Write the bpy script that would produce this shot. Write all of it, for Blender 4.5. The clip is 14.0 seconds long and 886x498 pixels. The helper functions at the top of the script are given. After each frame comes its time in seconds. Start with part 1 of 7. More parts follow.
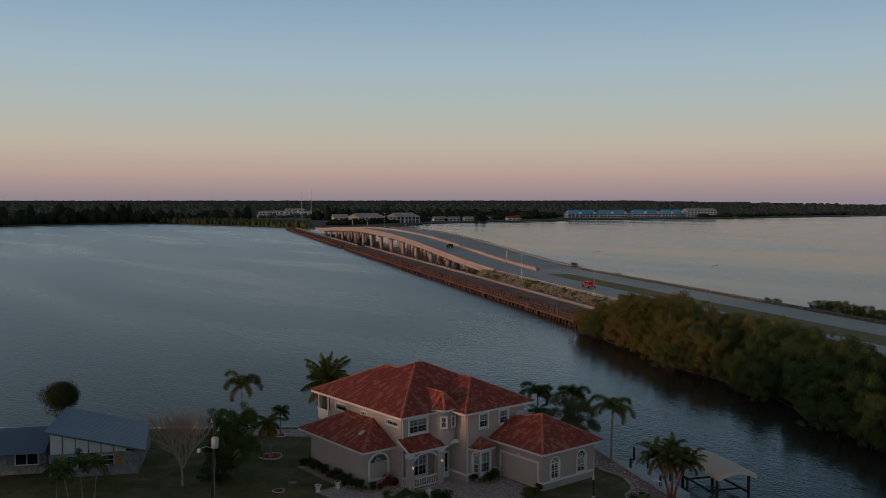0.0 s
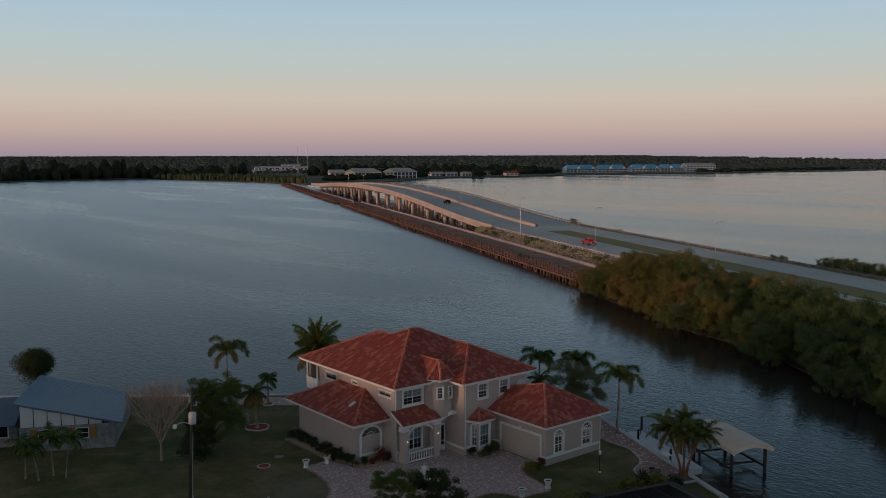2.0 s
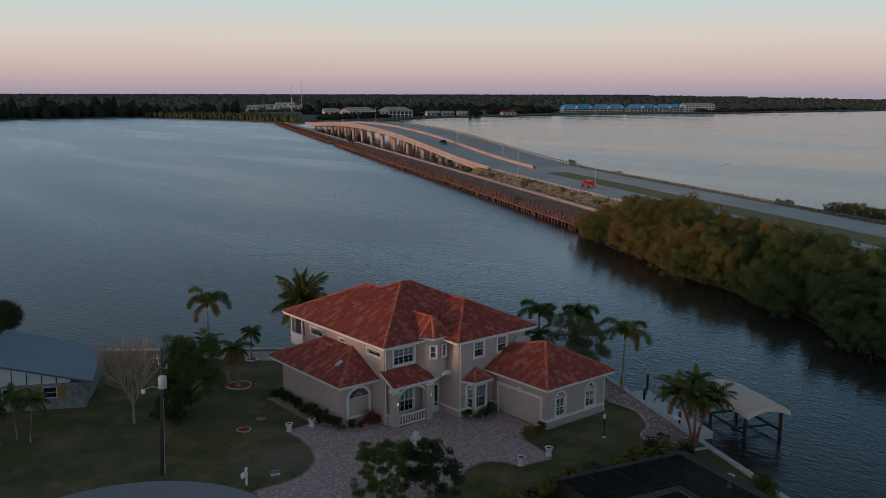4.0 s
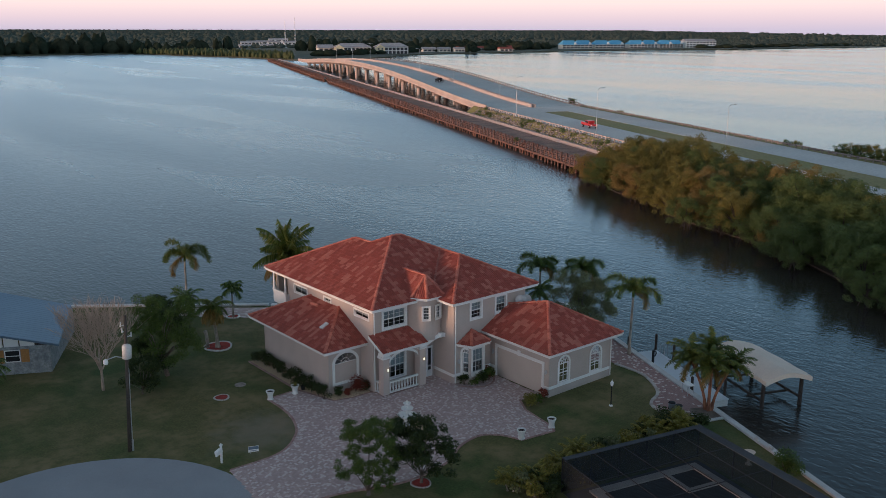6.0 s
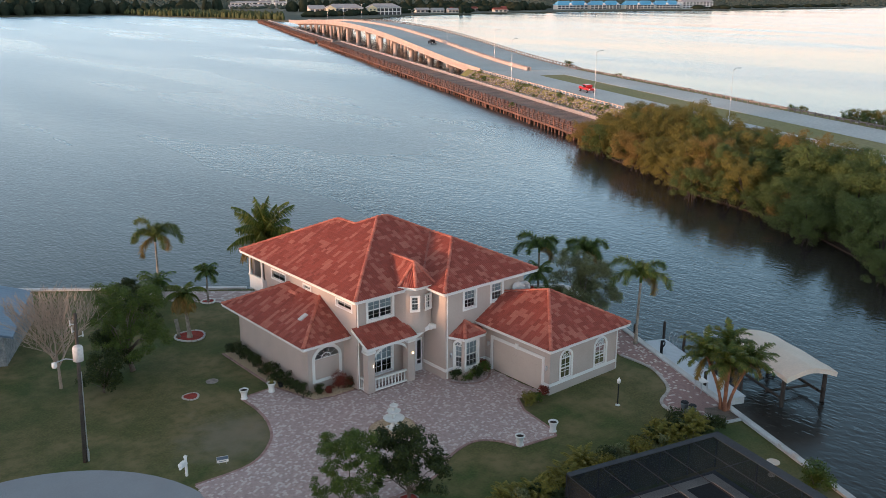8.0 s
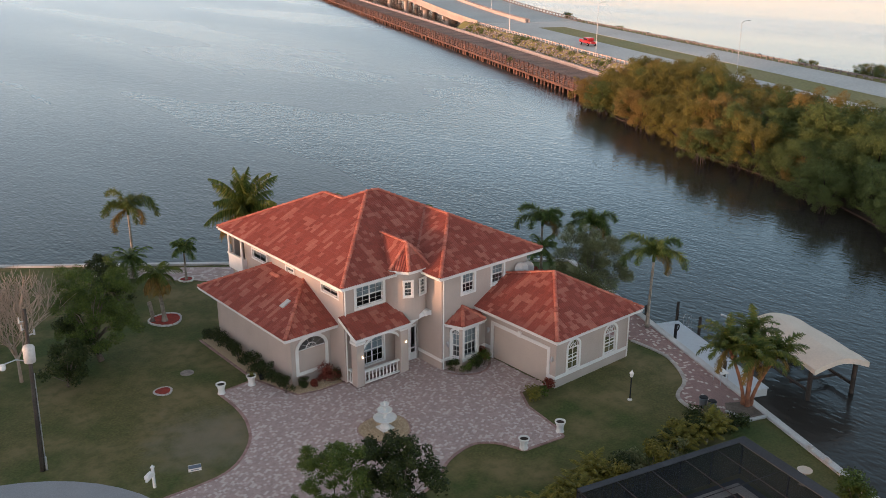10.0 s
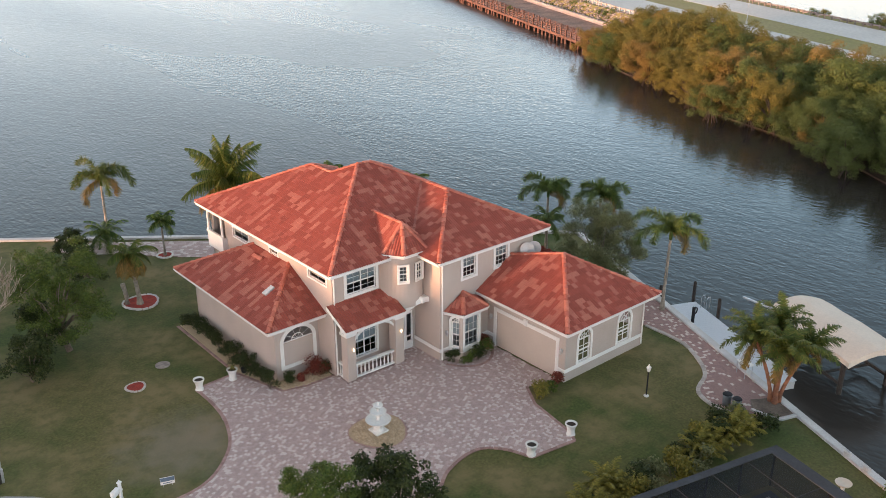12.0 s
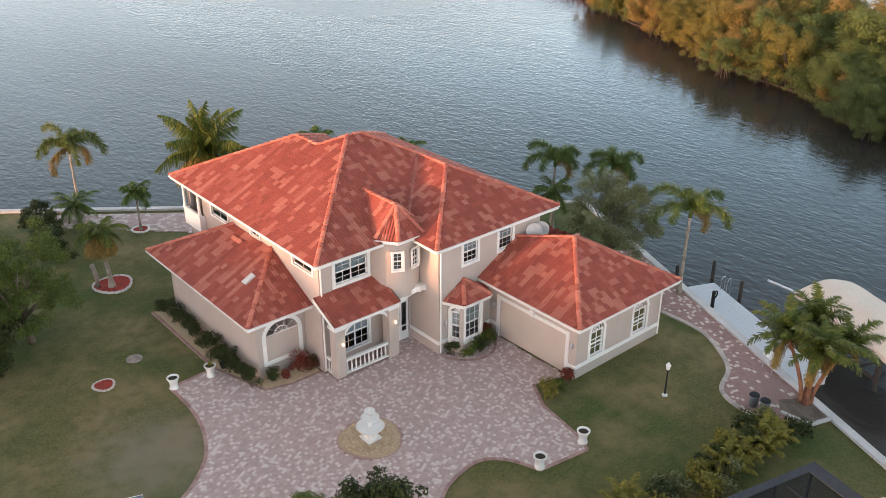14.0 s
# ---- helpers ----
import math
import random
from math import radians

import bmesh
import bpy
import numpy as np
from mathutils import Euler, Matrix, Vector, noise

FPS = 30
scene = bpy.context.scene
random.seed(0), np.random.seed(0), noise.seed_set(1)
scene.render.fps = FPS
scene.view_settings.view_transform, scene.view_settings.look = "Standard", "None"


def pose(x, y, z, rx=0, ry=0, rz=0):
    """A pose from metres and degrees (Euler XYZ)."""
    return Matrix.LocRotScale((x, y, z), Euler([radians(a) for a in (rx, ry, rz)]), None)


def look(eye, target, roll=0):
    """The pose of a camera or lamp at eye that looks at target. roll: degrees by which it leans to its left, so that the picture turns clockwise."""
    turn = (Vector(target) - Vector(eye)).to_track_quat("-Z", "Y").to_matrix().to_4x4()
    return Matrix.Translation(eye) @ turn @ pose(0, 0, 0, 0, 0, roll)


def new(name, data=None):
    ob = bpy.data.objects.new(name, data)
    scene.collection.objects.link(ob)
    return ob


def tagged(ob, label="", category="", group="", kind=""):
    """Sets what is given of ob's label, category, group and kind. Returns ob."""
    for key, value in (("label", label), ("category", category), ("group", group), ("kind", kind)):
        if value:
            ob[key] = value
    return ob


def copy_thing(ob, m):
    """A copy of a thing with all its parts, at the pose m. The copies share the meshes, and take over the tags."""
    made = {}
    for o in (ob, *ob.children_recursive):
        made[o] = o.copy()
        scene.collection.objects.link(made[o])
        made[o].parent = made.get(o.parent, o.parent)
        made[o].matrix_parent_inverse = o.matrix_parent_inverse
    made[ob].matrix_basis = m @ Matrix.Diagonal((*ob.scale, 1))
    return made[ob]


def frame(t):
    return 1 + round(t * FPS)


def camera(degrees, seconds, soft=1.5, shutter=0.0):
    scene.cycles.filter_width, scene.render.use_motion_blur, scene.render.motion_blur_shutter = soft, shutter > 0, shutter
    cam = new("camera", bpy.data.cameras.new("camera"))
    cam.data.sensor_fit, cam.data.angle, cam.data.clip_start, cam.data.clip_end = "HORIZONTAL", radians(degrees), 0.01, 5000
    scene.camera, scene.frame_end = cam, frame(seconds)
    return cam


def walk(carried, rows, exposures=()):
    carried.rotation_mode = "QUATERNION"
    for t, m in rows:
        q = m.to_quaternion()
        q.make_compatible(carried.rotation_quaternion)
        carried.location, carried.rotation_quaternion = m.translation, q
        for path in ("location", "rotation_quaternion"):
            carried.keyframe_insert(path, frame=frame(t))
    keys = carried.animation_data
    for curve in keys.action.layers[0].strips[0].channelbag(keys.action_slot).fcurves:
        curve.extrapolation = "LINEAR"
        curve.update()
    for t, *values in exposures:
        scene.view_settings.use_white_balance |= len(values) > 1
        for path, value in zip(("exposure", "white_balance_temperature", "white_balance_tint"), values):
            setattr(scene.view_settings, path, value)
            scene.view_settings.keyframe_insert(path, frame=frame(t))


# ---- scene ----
cam = camera(52.9, 14.0, soft=0.7)
PATH = [
    (0, (-45.958, -62.864, 25.855), (-44.704, -61.31, 25.745), -0.0),
    (0.5, (-44.967, -61.703, 25.815), (-43.712, -60.151, 25.682), -0.0),
    (1, (-44.029, -60.586, 25.801), (-42.774, -59.036, 25.646), -0.0),
    (1.5, (-43.057, -59.46, 25.788), (-41.803, -57.912, 25.607), -0.0),
    (2, (-42.114, -58.322, 25.797), (-40.861, -56.778, 25.587), -0.1),
    (2.5, (-41.148, -57.174, 25.792), (-39.896, -55.634, 25.549), -0.1),
    (3, (-40.152, -56.008, 25.775), (-38.901, -54.473, 25.499), -0.0),
    (5.5, (-35.107, -50.245, 25.757), (-33.867, -48.741, 25.311), 0.1),
    (6, (-34.085, -49.09, 25.734), (-32.848, -47.592, 25.255), 0.1),
    (6.5, (-33.033, -47.91, 25.697), (-31.799, -46.42, 25.191), 0.1),
    (7, (-31.961, -46.71, 25.674), (-30.728, -45.227, 25.147), 0.2),
    (7.5, (-30.985, -45.608, 25.651), (-29.751, -44.131, 25.108), 0.1),
    (8, (-29.973, -44.488, 25.636), (-28.74, -43.016, 25.077), 0.1),
    (10.5, (-25.412, -39.093, 25.679), (-24.199, -37.66, 24.991), 0.0),
    (11, (-24.559, -38.054, 25.697), (-23.351, -36.629, 24.982), 0.0),
    (11.5, (-23.713, -37.01, 25.707), (-22.51, -35.594, 24.966), 0.0),
    (12, (-22.902, -35.983, 25.704), (-21.704, -34.577, 24.936), 0.0),
    (12.5, (-22.093, -34.948, 25.685), (-20.901, -33.553, 24.889), 0.0),
    (13, (-21.257, -33.949, 25.653), (-20.072, -32.563, 24.829), 0.0),
    (13.5, (-20.416, -32.955, 25.646), (-19.239, -31.58, 24.794), 0.1),
    (14, (-19.613, -31.958, 25.651), (-18.442, -30.596, 24.771), 0.1),
]
walk(cam, [(t, look(eye, target, roll)) for t, eye, target, roll in PATH],
     exposures=[(0, -2.84, 6080, 5), (3.2, -2.42, 5880, 6), (5.3, -2.02, 5560, 4), (6.5, -1.15, 5720, 4), (8.2, -0.70, 6170, 6), (10.3, -0.70, 6780, 11), (11, -0.32, 6900, 11), (12, -0.08, 7000, 12), (14, 0.12, 7080, 13)])

# ---- world and sun ----
SUN_DIR = Vector((-0.97, 0.22, 0.058)).normalized()   # towards the last glow of the sunset
world = bpy.data.worlds.new("dusk")
scene.world = world
world.use_nodes = True
wn, wl = world.node_tree.nodes, world.node_tree.links
wn.clear()
w_out, w_bg = wn.new("ShaderNodeOutputWorld"), wn.new("ShaderNodeBackground")
w_tc, w_sep, w_ramp = wn.new("ShaderNodeTexCoord"), wn.new("ShaderNodeSeparateXYZ"), wn.new("ShaderNodeValToRGB")
wl.new(w_tc.outputs["Generated"], w_sep.inputs[0])
wl.new(w_sep.outputs["Z"], w_ramp.inputs[0])
SKY = [(0.0, (0.94, 0.73, 0.81)), (0.012, (1.22, 0.86, 0.84)), (0.03, (1.58, 1.09, 0.92)), (0.06, (1.72, 1.41, 1.12)),
       (0.10, (1.46, 1.50, 1.37)), (0.15, (1.22, 1.48, 1.62)), (0.20, (0.94, 1.25, 1.56)), (0.29, (0.54, 0.86, 1.12)), (0.40, (0.345, 0.57, 0.785)), (0.60, (0.245, 0.282, 0.33)), (1.0, (0.22, 0.23, 0.26))]
el = w_ramp.color_ramp.elements
while len(el) < len(SKY):
    el.new(0.5)
for e, (p, c) in zip(el, SKY):
    e.position, e.color = p, (*c, 1)
# warm afterglow round the sun's azimuth
w_dot = wn.new("ShaderNodeVectorMath"); w_dot.operation = "DOT_PRODUCT"
wl.new(w_tc.outputs["Generated"], w_dot.inputs[0]); w_dot.inputs[1].default_value = (-0.975, 0.221, 0.0)
w_glow = wn.new("ShaderNodeMapRange"); w_glow.interpolation_type = "SMOOTHSTEP"
for k, v in (("From Min", 0.25), ("From Max", 1.0), ("To Min", 0.0), ("To Max", 1.0)):
    w_glow.inputs[k].default_value = v
wl.new(w_dot.outputs["Value"], w_glow.inputs["Value"])
w_low = wn.new("ShaderNodeMapRange")
for k, v in (("From Min", 0.0), ("From Max", 0.45), ("To Min", 1.0), ("To Max", 0.0)):
    w_low.inputs[k].default_value = v
wl.new(w_sep.outputs["Z"], w_low.inputs["Value"])
w_mul = wn.new("ShaderNodeMath"); w_mul.operation = "MULTIPLY"
wl.new(w_glow.outputs[0], w_mul.inputs[0]); wl.new(w_low.outputs[0], w_mul.inputs[1])
w_mix = wn.new("ShaderNodeMixRGB"); w_mix.blend_type = "ADD"
wl.new(w_mul.outputs[0], w_mix.inputs[0]); wl.new(w_ramp.outputs[0], w_mix.inputs[1])
w_mix.inputs[2].default_value = (2.2, 1.05, 0.55, 1)
wl.new(w_mix.outputs[0], w_bg.inputs[0]); w_bg.inputs[1].default_value = 2.2
wl.new(w_bg.outputs[0], w_out.inputs[0])

sun_data = bpy.data.lights.new("sun", "SUN")
sun_data.energy, sun_data.angle, sun_data.color = 8.0, radians(3), (1.0, 0.55, 0.33)
sun_lamp = new("sun", sun_data)
sun_lamp.matrix_world = look(SUN_DIR * 100, (0, 0, 0))

# ---- materials ----
def surf(name, base, second=None, scale=1.0, grain=20.0, var=0.25, rough=0.7, bump=0.15, metal=0.0, pieces="", spec=0.4, patch=0.0, third=None, hi=(0.5, 0.9), sway=0.8, edge=(0.35, 0.65)):
    """A worn surface: broad stains and fine grain in world metres; pieces: 'object' or 'island' varies it piece by piece."""
    m = bpy.data.materials.new(name)
    m.use_nodes = True
    n, l = m.node_tree.nodes, m.node_tree.links
    b = n["Principled BSDF"]
    b.inputs["Roughness"].default_value, b.inputs["Metallic"].default_value = rough, metal
    b.inputs["Specular IOR Level"].default_value = spec
    g = n.new("ShaderNodeNewGeometry")
    def cloud(s, detail=4.0):
        t = n.new("ShaderNodeTexNoise")
        t.inputs["Scale"].default_value, t.inputs["Detail"].default_value = s, detail
        l.new(g.outputs["Position"], t.inputs["Vector"])
        return t
    broad, fine = cloud(scale), cloud(grain, 2.0)
    ramp = n.new("ShaderNodeMapRange")
    ramp.inputs["From Min"].default_value, ramp.inputs["From Max"].default_value = edge
    l.new(broad.outputs["Fac"], ramp.inputs["Value"])
    mix = n.new("ShaderNodeMixRGB")
    mix.inputs[1].default_value = (*base, 1)
    mix.inputs[2].default_value = (*(second or [c * (1 - var) for c in base]), 1)
    l.new(ramp.outputs[0], mix.inputs[0])
    colour = mix.outputs[0]
    if pieces:
        r = g.outputs["Random Per Island"] if pieces == "island" else n.new("ShaderNodeObjectInfo").outputs["Random"]
        if pieces == "tone":
            at = n.new("ShaderNodeAttribute"); at.attribute_name = "tone"
            r = at.outputs["Fac"]
        value = r
        if patch:
            p = cloud(patch, 0.0)
            add = n.new("ShaderNodeMath"); add.operation = "MULTIPLY_ADD"
            l.new(p.outputs["Fac"], add.inputs[0]); add.inputs[1].default_value = 1.5
            off = n.new("ShaderNodeMath"); off.operation = "MULTIPLY_ADD"
            l.new(r, off.inputs[0]); off.inputs[1].default_value = 0.75; off.inputs[2].default_value = -0.62
            l.new(off.outputs[0], add.inputs[2])
            value = add.outputs[0]
        cr = n.new("ShaderNodeValToRGB")
        e = cr.color_ramp.elements
        e[0].position, e[0].color = 0.1, (*[c * (1 - var) for c in base], 1)
        e[1].position, e[1].color = hi[1], (*(third or second or base), 1)
        x = e.new(hi[0]); x.color = (*base, 1)
        l.new(value, cr.inputs[0])
        mix2 = n.new("ShaderNodeMixRGB"); mix2.inputs[0].default_value = sway
        l.new(colour, mix2.inputs[1]); l.new(cr.outputs[0], mix2.inputs[2])
        colour = mix2.outputs[0]
    hsv = n.new("ShaderNodeHueSaturation")
    vr = n.new("ShaderNodeMapRange")
    vr.inputs["To Min"].default_value, vr.inputs["To Max"].default_value = 1 - var * 0.6, 1 + var * 0.6
    vr.inputs["From Min"].default_value, vr.inputs["From Max"].default_value = 0.3, 0.7
    l.new(fine.outputs["Fac"], vr.inputs["Value"]); l.new(vr.outputs[0], hsv.inputs["Value"])
    l.new(colour, hsv.inputs["Color"])
    l.new(hsv.outputs[0], b.inputs["Base Color"])
    if bump:
        bp = n.new("ShaderNodeBump")
        bp.inputs["Strength"].default_value, bp.inputs["Distance"].default_value = bump, 0.03
        l.new(fine.outputs["Fac"], bp.inputs["Height"]); l.new(bp.outputs[0], b.inputs["Normal"])
    return m

def leafy(name, base, second, third, rough=0.6, scale=0.35, sway=0.8, edge=(0.35, 0.65)):
    """Foliage that varies from leaf to leaf, lets some light through and shifts over each crown."""
    m = surf(name, base, second, scale=scale, grain=6.0, var=0.35, rough=rough, bump=0.0, pieces="island", spec=0.25, third=third, sway=sway, edge=edge)
    n, l = m.node_tree.nodes, m.node_tree.links
    b = n["Principled BSDF"]
    tr = n.new("ShaderNodeBsdfTranslucent")
    l.new(b.inputs["Base Color"].links[0].from_socket, tr.inputs["Color"])
    mx = n.new("ShaderNodeMixShader"); mx.inputs[0].default_value = 0.25
    l.new(b.outputs[0], mx.inputs[1]); l.new(tr.outputs[0], mx.inputs[2])
    l.new(mx.outputs[0], n["Material Output"].inputs["Surface"])
    return m

def glass(name, tint=(0.8, 0.9, 0.95), clear=0.55, ior=1.6):
    m = bpy.data.materials.new(name)
    m.use_nodes = True
    n, l = m.node_tree.nodes, m.node_tree.links
    n.clear()
    out, gl, tr, mx, fr = (n.new("ShaderNode" + k) for k in ("OutputMaterial", "BsdfGlossy", "BsdfTransparent", "MixShader", "Fresnel"))
    gl.inputs["Roughness"].default_value = 0.03
    tr.inputs["Color"].default_value = (*[c * clear for c in tint], 1)
    fr.inputs["IOR"].default_value = ior
    l.new(fr.outputs[0], mx.inputs[0]); l.new(tr.outputs[0], mx.inputs[1]); l.new(gl.outputs[0], mx.inputs[2])
    l.new(mx.outputs[0], out.inputs[0])
    return m

def lamp_mat(name, colour, power):
    m = bpy.data.materials.new(name)
    m.use_nodes = True
    b = m.node_tree.nodes["Principled BSDF"]
    b.inputs["Base Color"].default_value = (0.9, 0.85, 0.75, 1)
    b.inputs["Emission Color"].default_value, b.inputs["Emission Strength"].default_value = (*colour, 1), power
    return m

def water_mat():
    m = bpy.data.materials.new("bay_water")
    m.use_nodes = True
    n, l = m.node_tree.nodes, m.node_tree.links
    n.remove(n["Principled BSDF"])
    body, b, mx, fr, gain = (n.new("ShaderNode" + k) for k in ("BsdfDiffuse", "BsdfGlossy", "MixShader", "Fresnel", "Math"))
    body.inputs["Color"].default_value = (0.036, 0.032, 0.028, 1)
    fr.inputs["IOR"].default_value = 1.33
    gain.operation = "MULTIPLY"
    l.new(fr.outputs[0], gain.inputs[0]), l.new(gain.outputs[0], mx.inputs[0])
    l.new(body.outputs[0], mx.inputs[1]), l.new(b.outputs[0], mx.inputs[2])
    l.new(mx.outputs[0], n["Material Output"].inputs["Surface"])
    g = n.new("ShaderNodeNewGeometry")
    def ripple(size, stretch, turn, detail, distort=0.0):
        mp = n.new("ShaderNodeMapping")
        mp.inputs["Rotation"].default_value = (0, 0, radians(turn))
        mp.inputs["Scale"].default_value = (1 / size, 1 / (size * stretch), 1)
        l.new(g.outputs["Position"], mp.inputs[0])
        t = n.new("ShaderNodeTexNoise")
        t.inputs["Scale"].default_value, t.inputs["Detail"].default_value, t.inputs["Distortion"].default_value = 1.0, detail, distort
        l.new(mp.outputs[0], t.inputs["Vector"])
        return t.outputs["Fac"]
    def blend(value, lo, hi, to_lo, to_hi):
        r = n.new("ShaderNodeMapRange")
        for k, v in (("From Min", lo), ("From Max", hi), ("To Min", to_lo), ("To Max", to_hi)):
            r.inputs[k].default_value = v
        l.new(value, r.inputs["Value"])
        return r.outputs[0]
    def times(a, c):
        q = n.new("ShaderNodeMath"); q.operation = "MULTIPLY"
        l.new(a, q.inputs[0])
        if isinstance(c, float):
            q.inputs[1].default_value = c
        else:
            l.new(c, q.inputs[1])
        return q.outputs[0]
    def plus(a, c):
        q = n.new("ShaderNodeMath"); q.operation = "ADD"
        l.new(a, q.inputs[0]), l.new(c, q.inputs[1])
        return q.outputs[0]
    # the lee side of the causeway lies smooth, the open bay ruffled, the canal in between
    lee = n.new("ShaderNodeVectorMath"); lee.operation = "DOT_PRODUCT"
    l.new(g.outputs["Position"], lee.inputs[0]); lee.inputs[1].default_value = (0.917, -0.398, 0)
    paws = blend(ripple(55, 6.0, -25, 4.0), 0.40, 0.64, 0.32, 0.66)
    beyond = blend(lee.outputs["Value"], 75, 110, 0.0, 1.0)
    open_bay = plus(times(beyond, paws), blend(lee.outputs["Value"], 75, 110, 1.0, 0.0))
    along = n.new("ShaderNodeVectorMath"); along.operation = "DOT_PRODUCT"
    l.new(g.outputs["Position"], along.inputs[0]); along.inputs[1].default_value = (0.398, 0.917, 0)
    calm = times(blend(lee.outputs["Value"], 10, 46, 0.0, 1.0), blend(along.outputs["Value"], 55, 115, 1.0, 0.0))
    canal = blend(calm, 0, 1, 1.0, 0.5)
    l.new(times(blend(calm, 0, 1, 0.93, 1.10), blend(beyond, 0, 1, 1.0, 0.95)), gain.inputs[1])
    streak = blend(ripple(26, 7.0, -25, 3.0), 0.36, 0.6, 0.78, 1.0)
    waves = plus(plus(times(ripple(0.34, 1.9, 58, 1.0, 0.3), 0.85), times(ripple(0.72, 1.7, 44, 1.0, 0.3), 0.9)), times(ripple(3.2, 2.0, 64, 1.0), 0.8))
    bp = n.new("ShaderNodeBump")
    bp.inputs["Distance"].default_value = 0.045
    l.new(times(times(streak, open_bay), canal), bp.inputs["Strength"])
    l.new(waves, bp.inputs["Height"]); l.new(bp.outputs[0], b.inputs["Normal"]); l.new(bp.outputs[0], fr.inputs["Normal"])
    l.new(times(times(streak, open_bay), plus(blend(calm, 0, 1, 0.32, 0.10), times(beyond, -0.03))), b.inputs["Roughness"])
    return m

M_WATER = water_mat()
M_STUCCO = surf("taupe_stucco", (0.50, 0.42, 0.37), scale=0.5, grain=40, var=0.10, rough=0.9, bump=0.2)
M_WHITE = surf("white_trim_paint", (0.80, 0.78, 0.75), scale=0.8, grain=25, var=0.08, rough=0.6, bump=0.05)
M_TILE = surf("clay_roof_tile", (0.318, 0.074, 0.052), (0.290, 0.067, 0.048), scale=0.4, grain=14, var=0.22, rough=0.75, bump=0.15, pieces="tone", third=(0.445, 0.162, 0.118), hi=(0.5, 0.9), sway=0.85)
M_FELT = surf("roof_underlay", (0.20, 0.07, 0.05), scale=0.6, grain=10, var=0.2, rough=0.9)
M_HIP = surf("hip_tile", (0.46, 0.130, 0.088), (0.38, 0.105, 0.07), scale=0.8, grain=10, var=0.25, rough=0.75, pieces="island", third=(0.54, 0.19, 0.13))
M_VALLEY = surf("valley_tile", (0.36, 0.125, 0.095), (0.30, 0.10, 0.075), scale=0.8, grain=10, var=0.25, rough=0.8, pieces="island", third=(0.42, 0.16, 0.12))
M_DOOR = surf("garage_door_paint", (0.56, 0.47, 0.40), scale=0.6, grain=30, var=0.06, rough=0.65, bump=0.05)
M_GLASS = glass("window_glass", clear=0.8, ior=1.5)
# room dimness put into the colour of walls and backings behind glass
M_DARK = surf("dim_interior_tint", (0.22, 0.21, 0.20), scale=0.7, grain=8, var=0.4, rough=0.9)
M_PAVER = surf("brick_paver", (0.50, 0.375, 0.35), (0.455, 0.33, 0.31), scale=0.3, grain=25, var=0.2, rough=0.85, bump=0.2, pieces="object", third=(0.66, 0.58, 0.55), hi=(0.70, 0.86))
M_PAVERS = surf("brick_pavers", (0.50, 0.375, 0.35), (0.455, 0.33, 0.31), scale=0.3, grain=25, var=0.2, rough=0.85, bump=0.2, pieces="island", third=(0.66, 0.58, 0.55), hi=(0.70, 0.86))
M_PATHS = surf("red_path_pavers", (0.38, 0.235, 0.215), (0.33, 0.20, 0.185), scale=0.5, grain=25, var=0.2, rough=0.85, bump=0.2, pieces="island", third=(0.70, 0.60, 0.54), hi=(0.80, 0.84))
M_SAND = surf("paver_joint_sand", (0.34, 0.24, 0.22), scale=0.4, grain=30, var=0.2, rough=0.95)
M_EDGE = surf("red_edging_brick", (0.37, 0.225, 0.20), scale=0.5, grain=20, var=0.25, rough=0.85, pieces="island", third=(0.42, 0.27, 0.24))
def lawn_mat():
    """Mown grass: green and dry stretches, tufts, worn ground beside the driveway."""
    m = surf("mown_lawn", (0.054, 0.080, 0.016), (0.112, 0.102, 0.034), scale=0.09, edge=(0.42, 0.60), grain=7, var=0.42, rough=0.95, bump=0.5)
    n, l = m.node_tree.nodes, m.node_tree.links
    b = n["Principled BSDF"]
    g = n.new("ShaderNodeNewGeometry")
    colour = b.inputs["Base Color"].links[0].from_socket
    def noise(scale, detail):
        t = n.new("ShaderNodeTexNoise")
        t.inputs["Scale"].default_value, t.inputs["Detail"].default_value = scale, detail
        l.new(g.outputs["Position"], t.inputs["Vector"])
        return t.outputs["Fac"]
    def layer(colour, fac, lo, hi, most, tint):
        r = n.new("ShaderNodeMapRange")
        for k, v in (("From Min", lo), ("From Max", hi), ("To Min", 0.0), ("To Max", most)):
            r.inputs[k].default_value = v
        l.new(fac, r.inputs["Value"])
        x = n.new("ShaderNodeMixRGB")
        l.new(r.outputs[0], x.inputs[0]), l.new(colour, x.inputs[1])
        x.inputs[2].default_value = (*tint, 1)
        return x.outputs[0]
    colour = layer(colour, noise(0.32, 5.0), 0.43, 0.65, 0.8, (0.205, 0.155, 0.072))
    colour = layer(colour, noise(1.6, 4.0), 0.46, 0.70, 0.5, (0.046, 0.066, 0.014))
    d = n.new("ShaderNodeVectorMath"); d.operation = "DISTANCE"
    l.new(g.outputs["Position"], d.inputs[0]); d.inputs[1].default_value = (-8.6, 0.2, 0)
    w = n.new("ShaderNodeMath"); w.operation = "MULTIPLY_ADD"
    l.new(noise(0.9, 4.0), w.inputs[0]); w.inputs[1].default_value = -5.0; l.new(d.outputs["Value"], w.inputs[2])
    colour = layer(colour, w.outputs[0], 1.6, -1.6, 0.7, (0.215, 0.175, 0.125))
    l.new(colour, b.inputs["Base Color"])
    return m
M_GRASS = lawn_mat()
M_ROAD = surf("cul_de_sac_asphalt", (0.31, 0.315, 0.33), (0.26, 0.265, 0.28), scale=0.2, grain=30, var=0.2, rough=0.85)
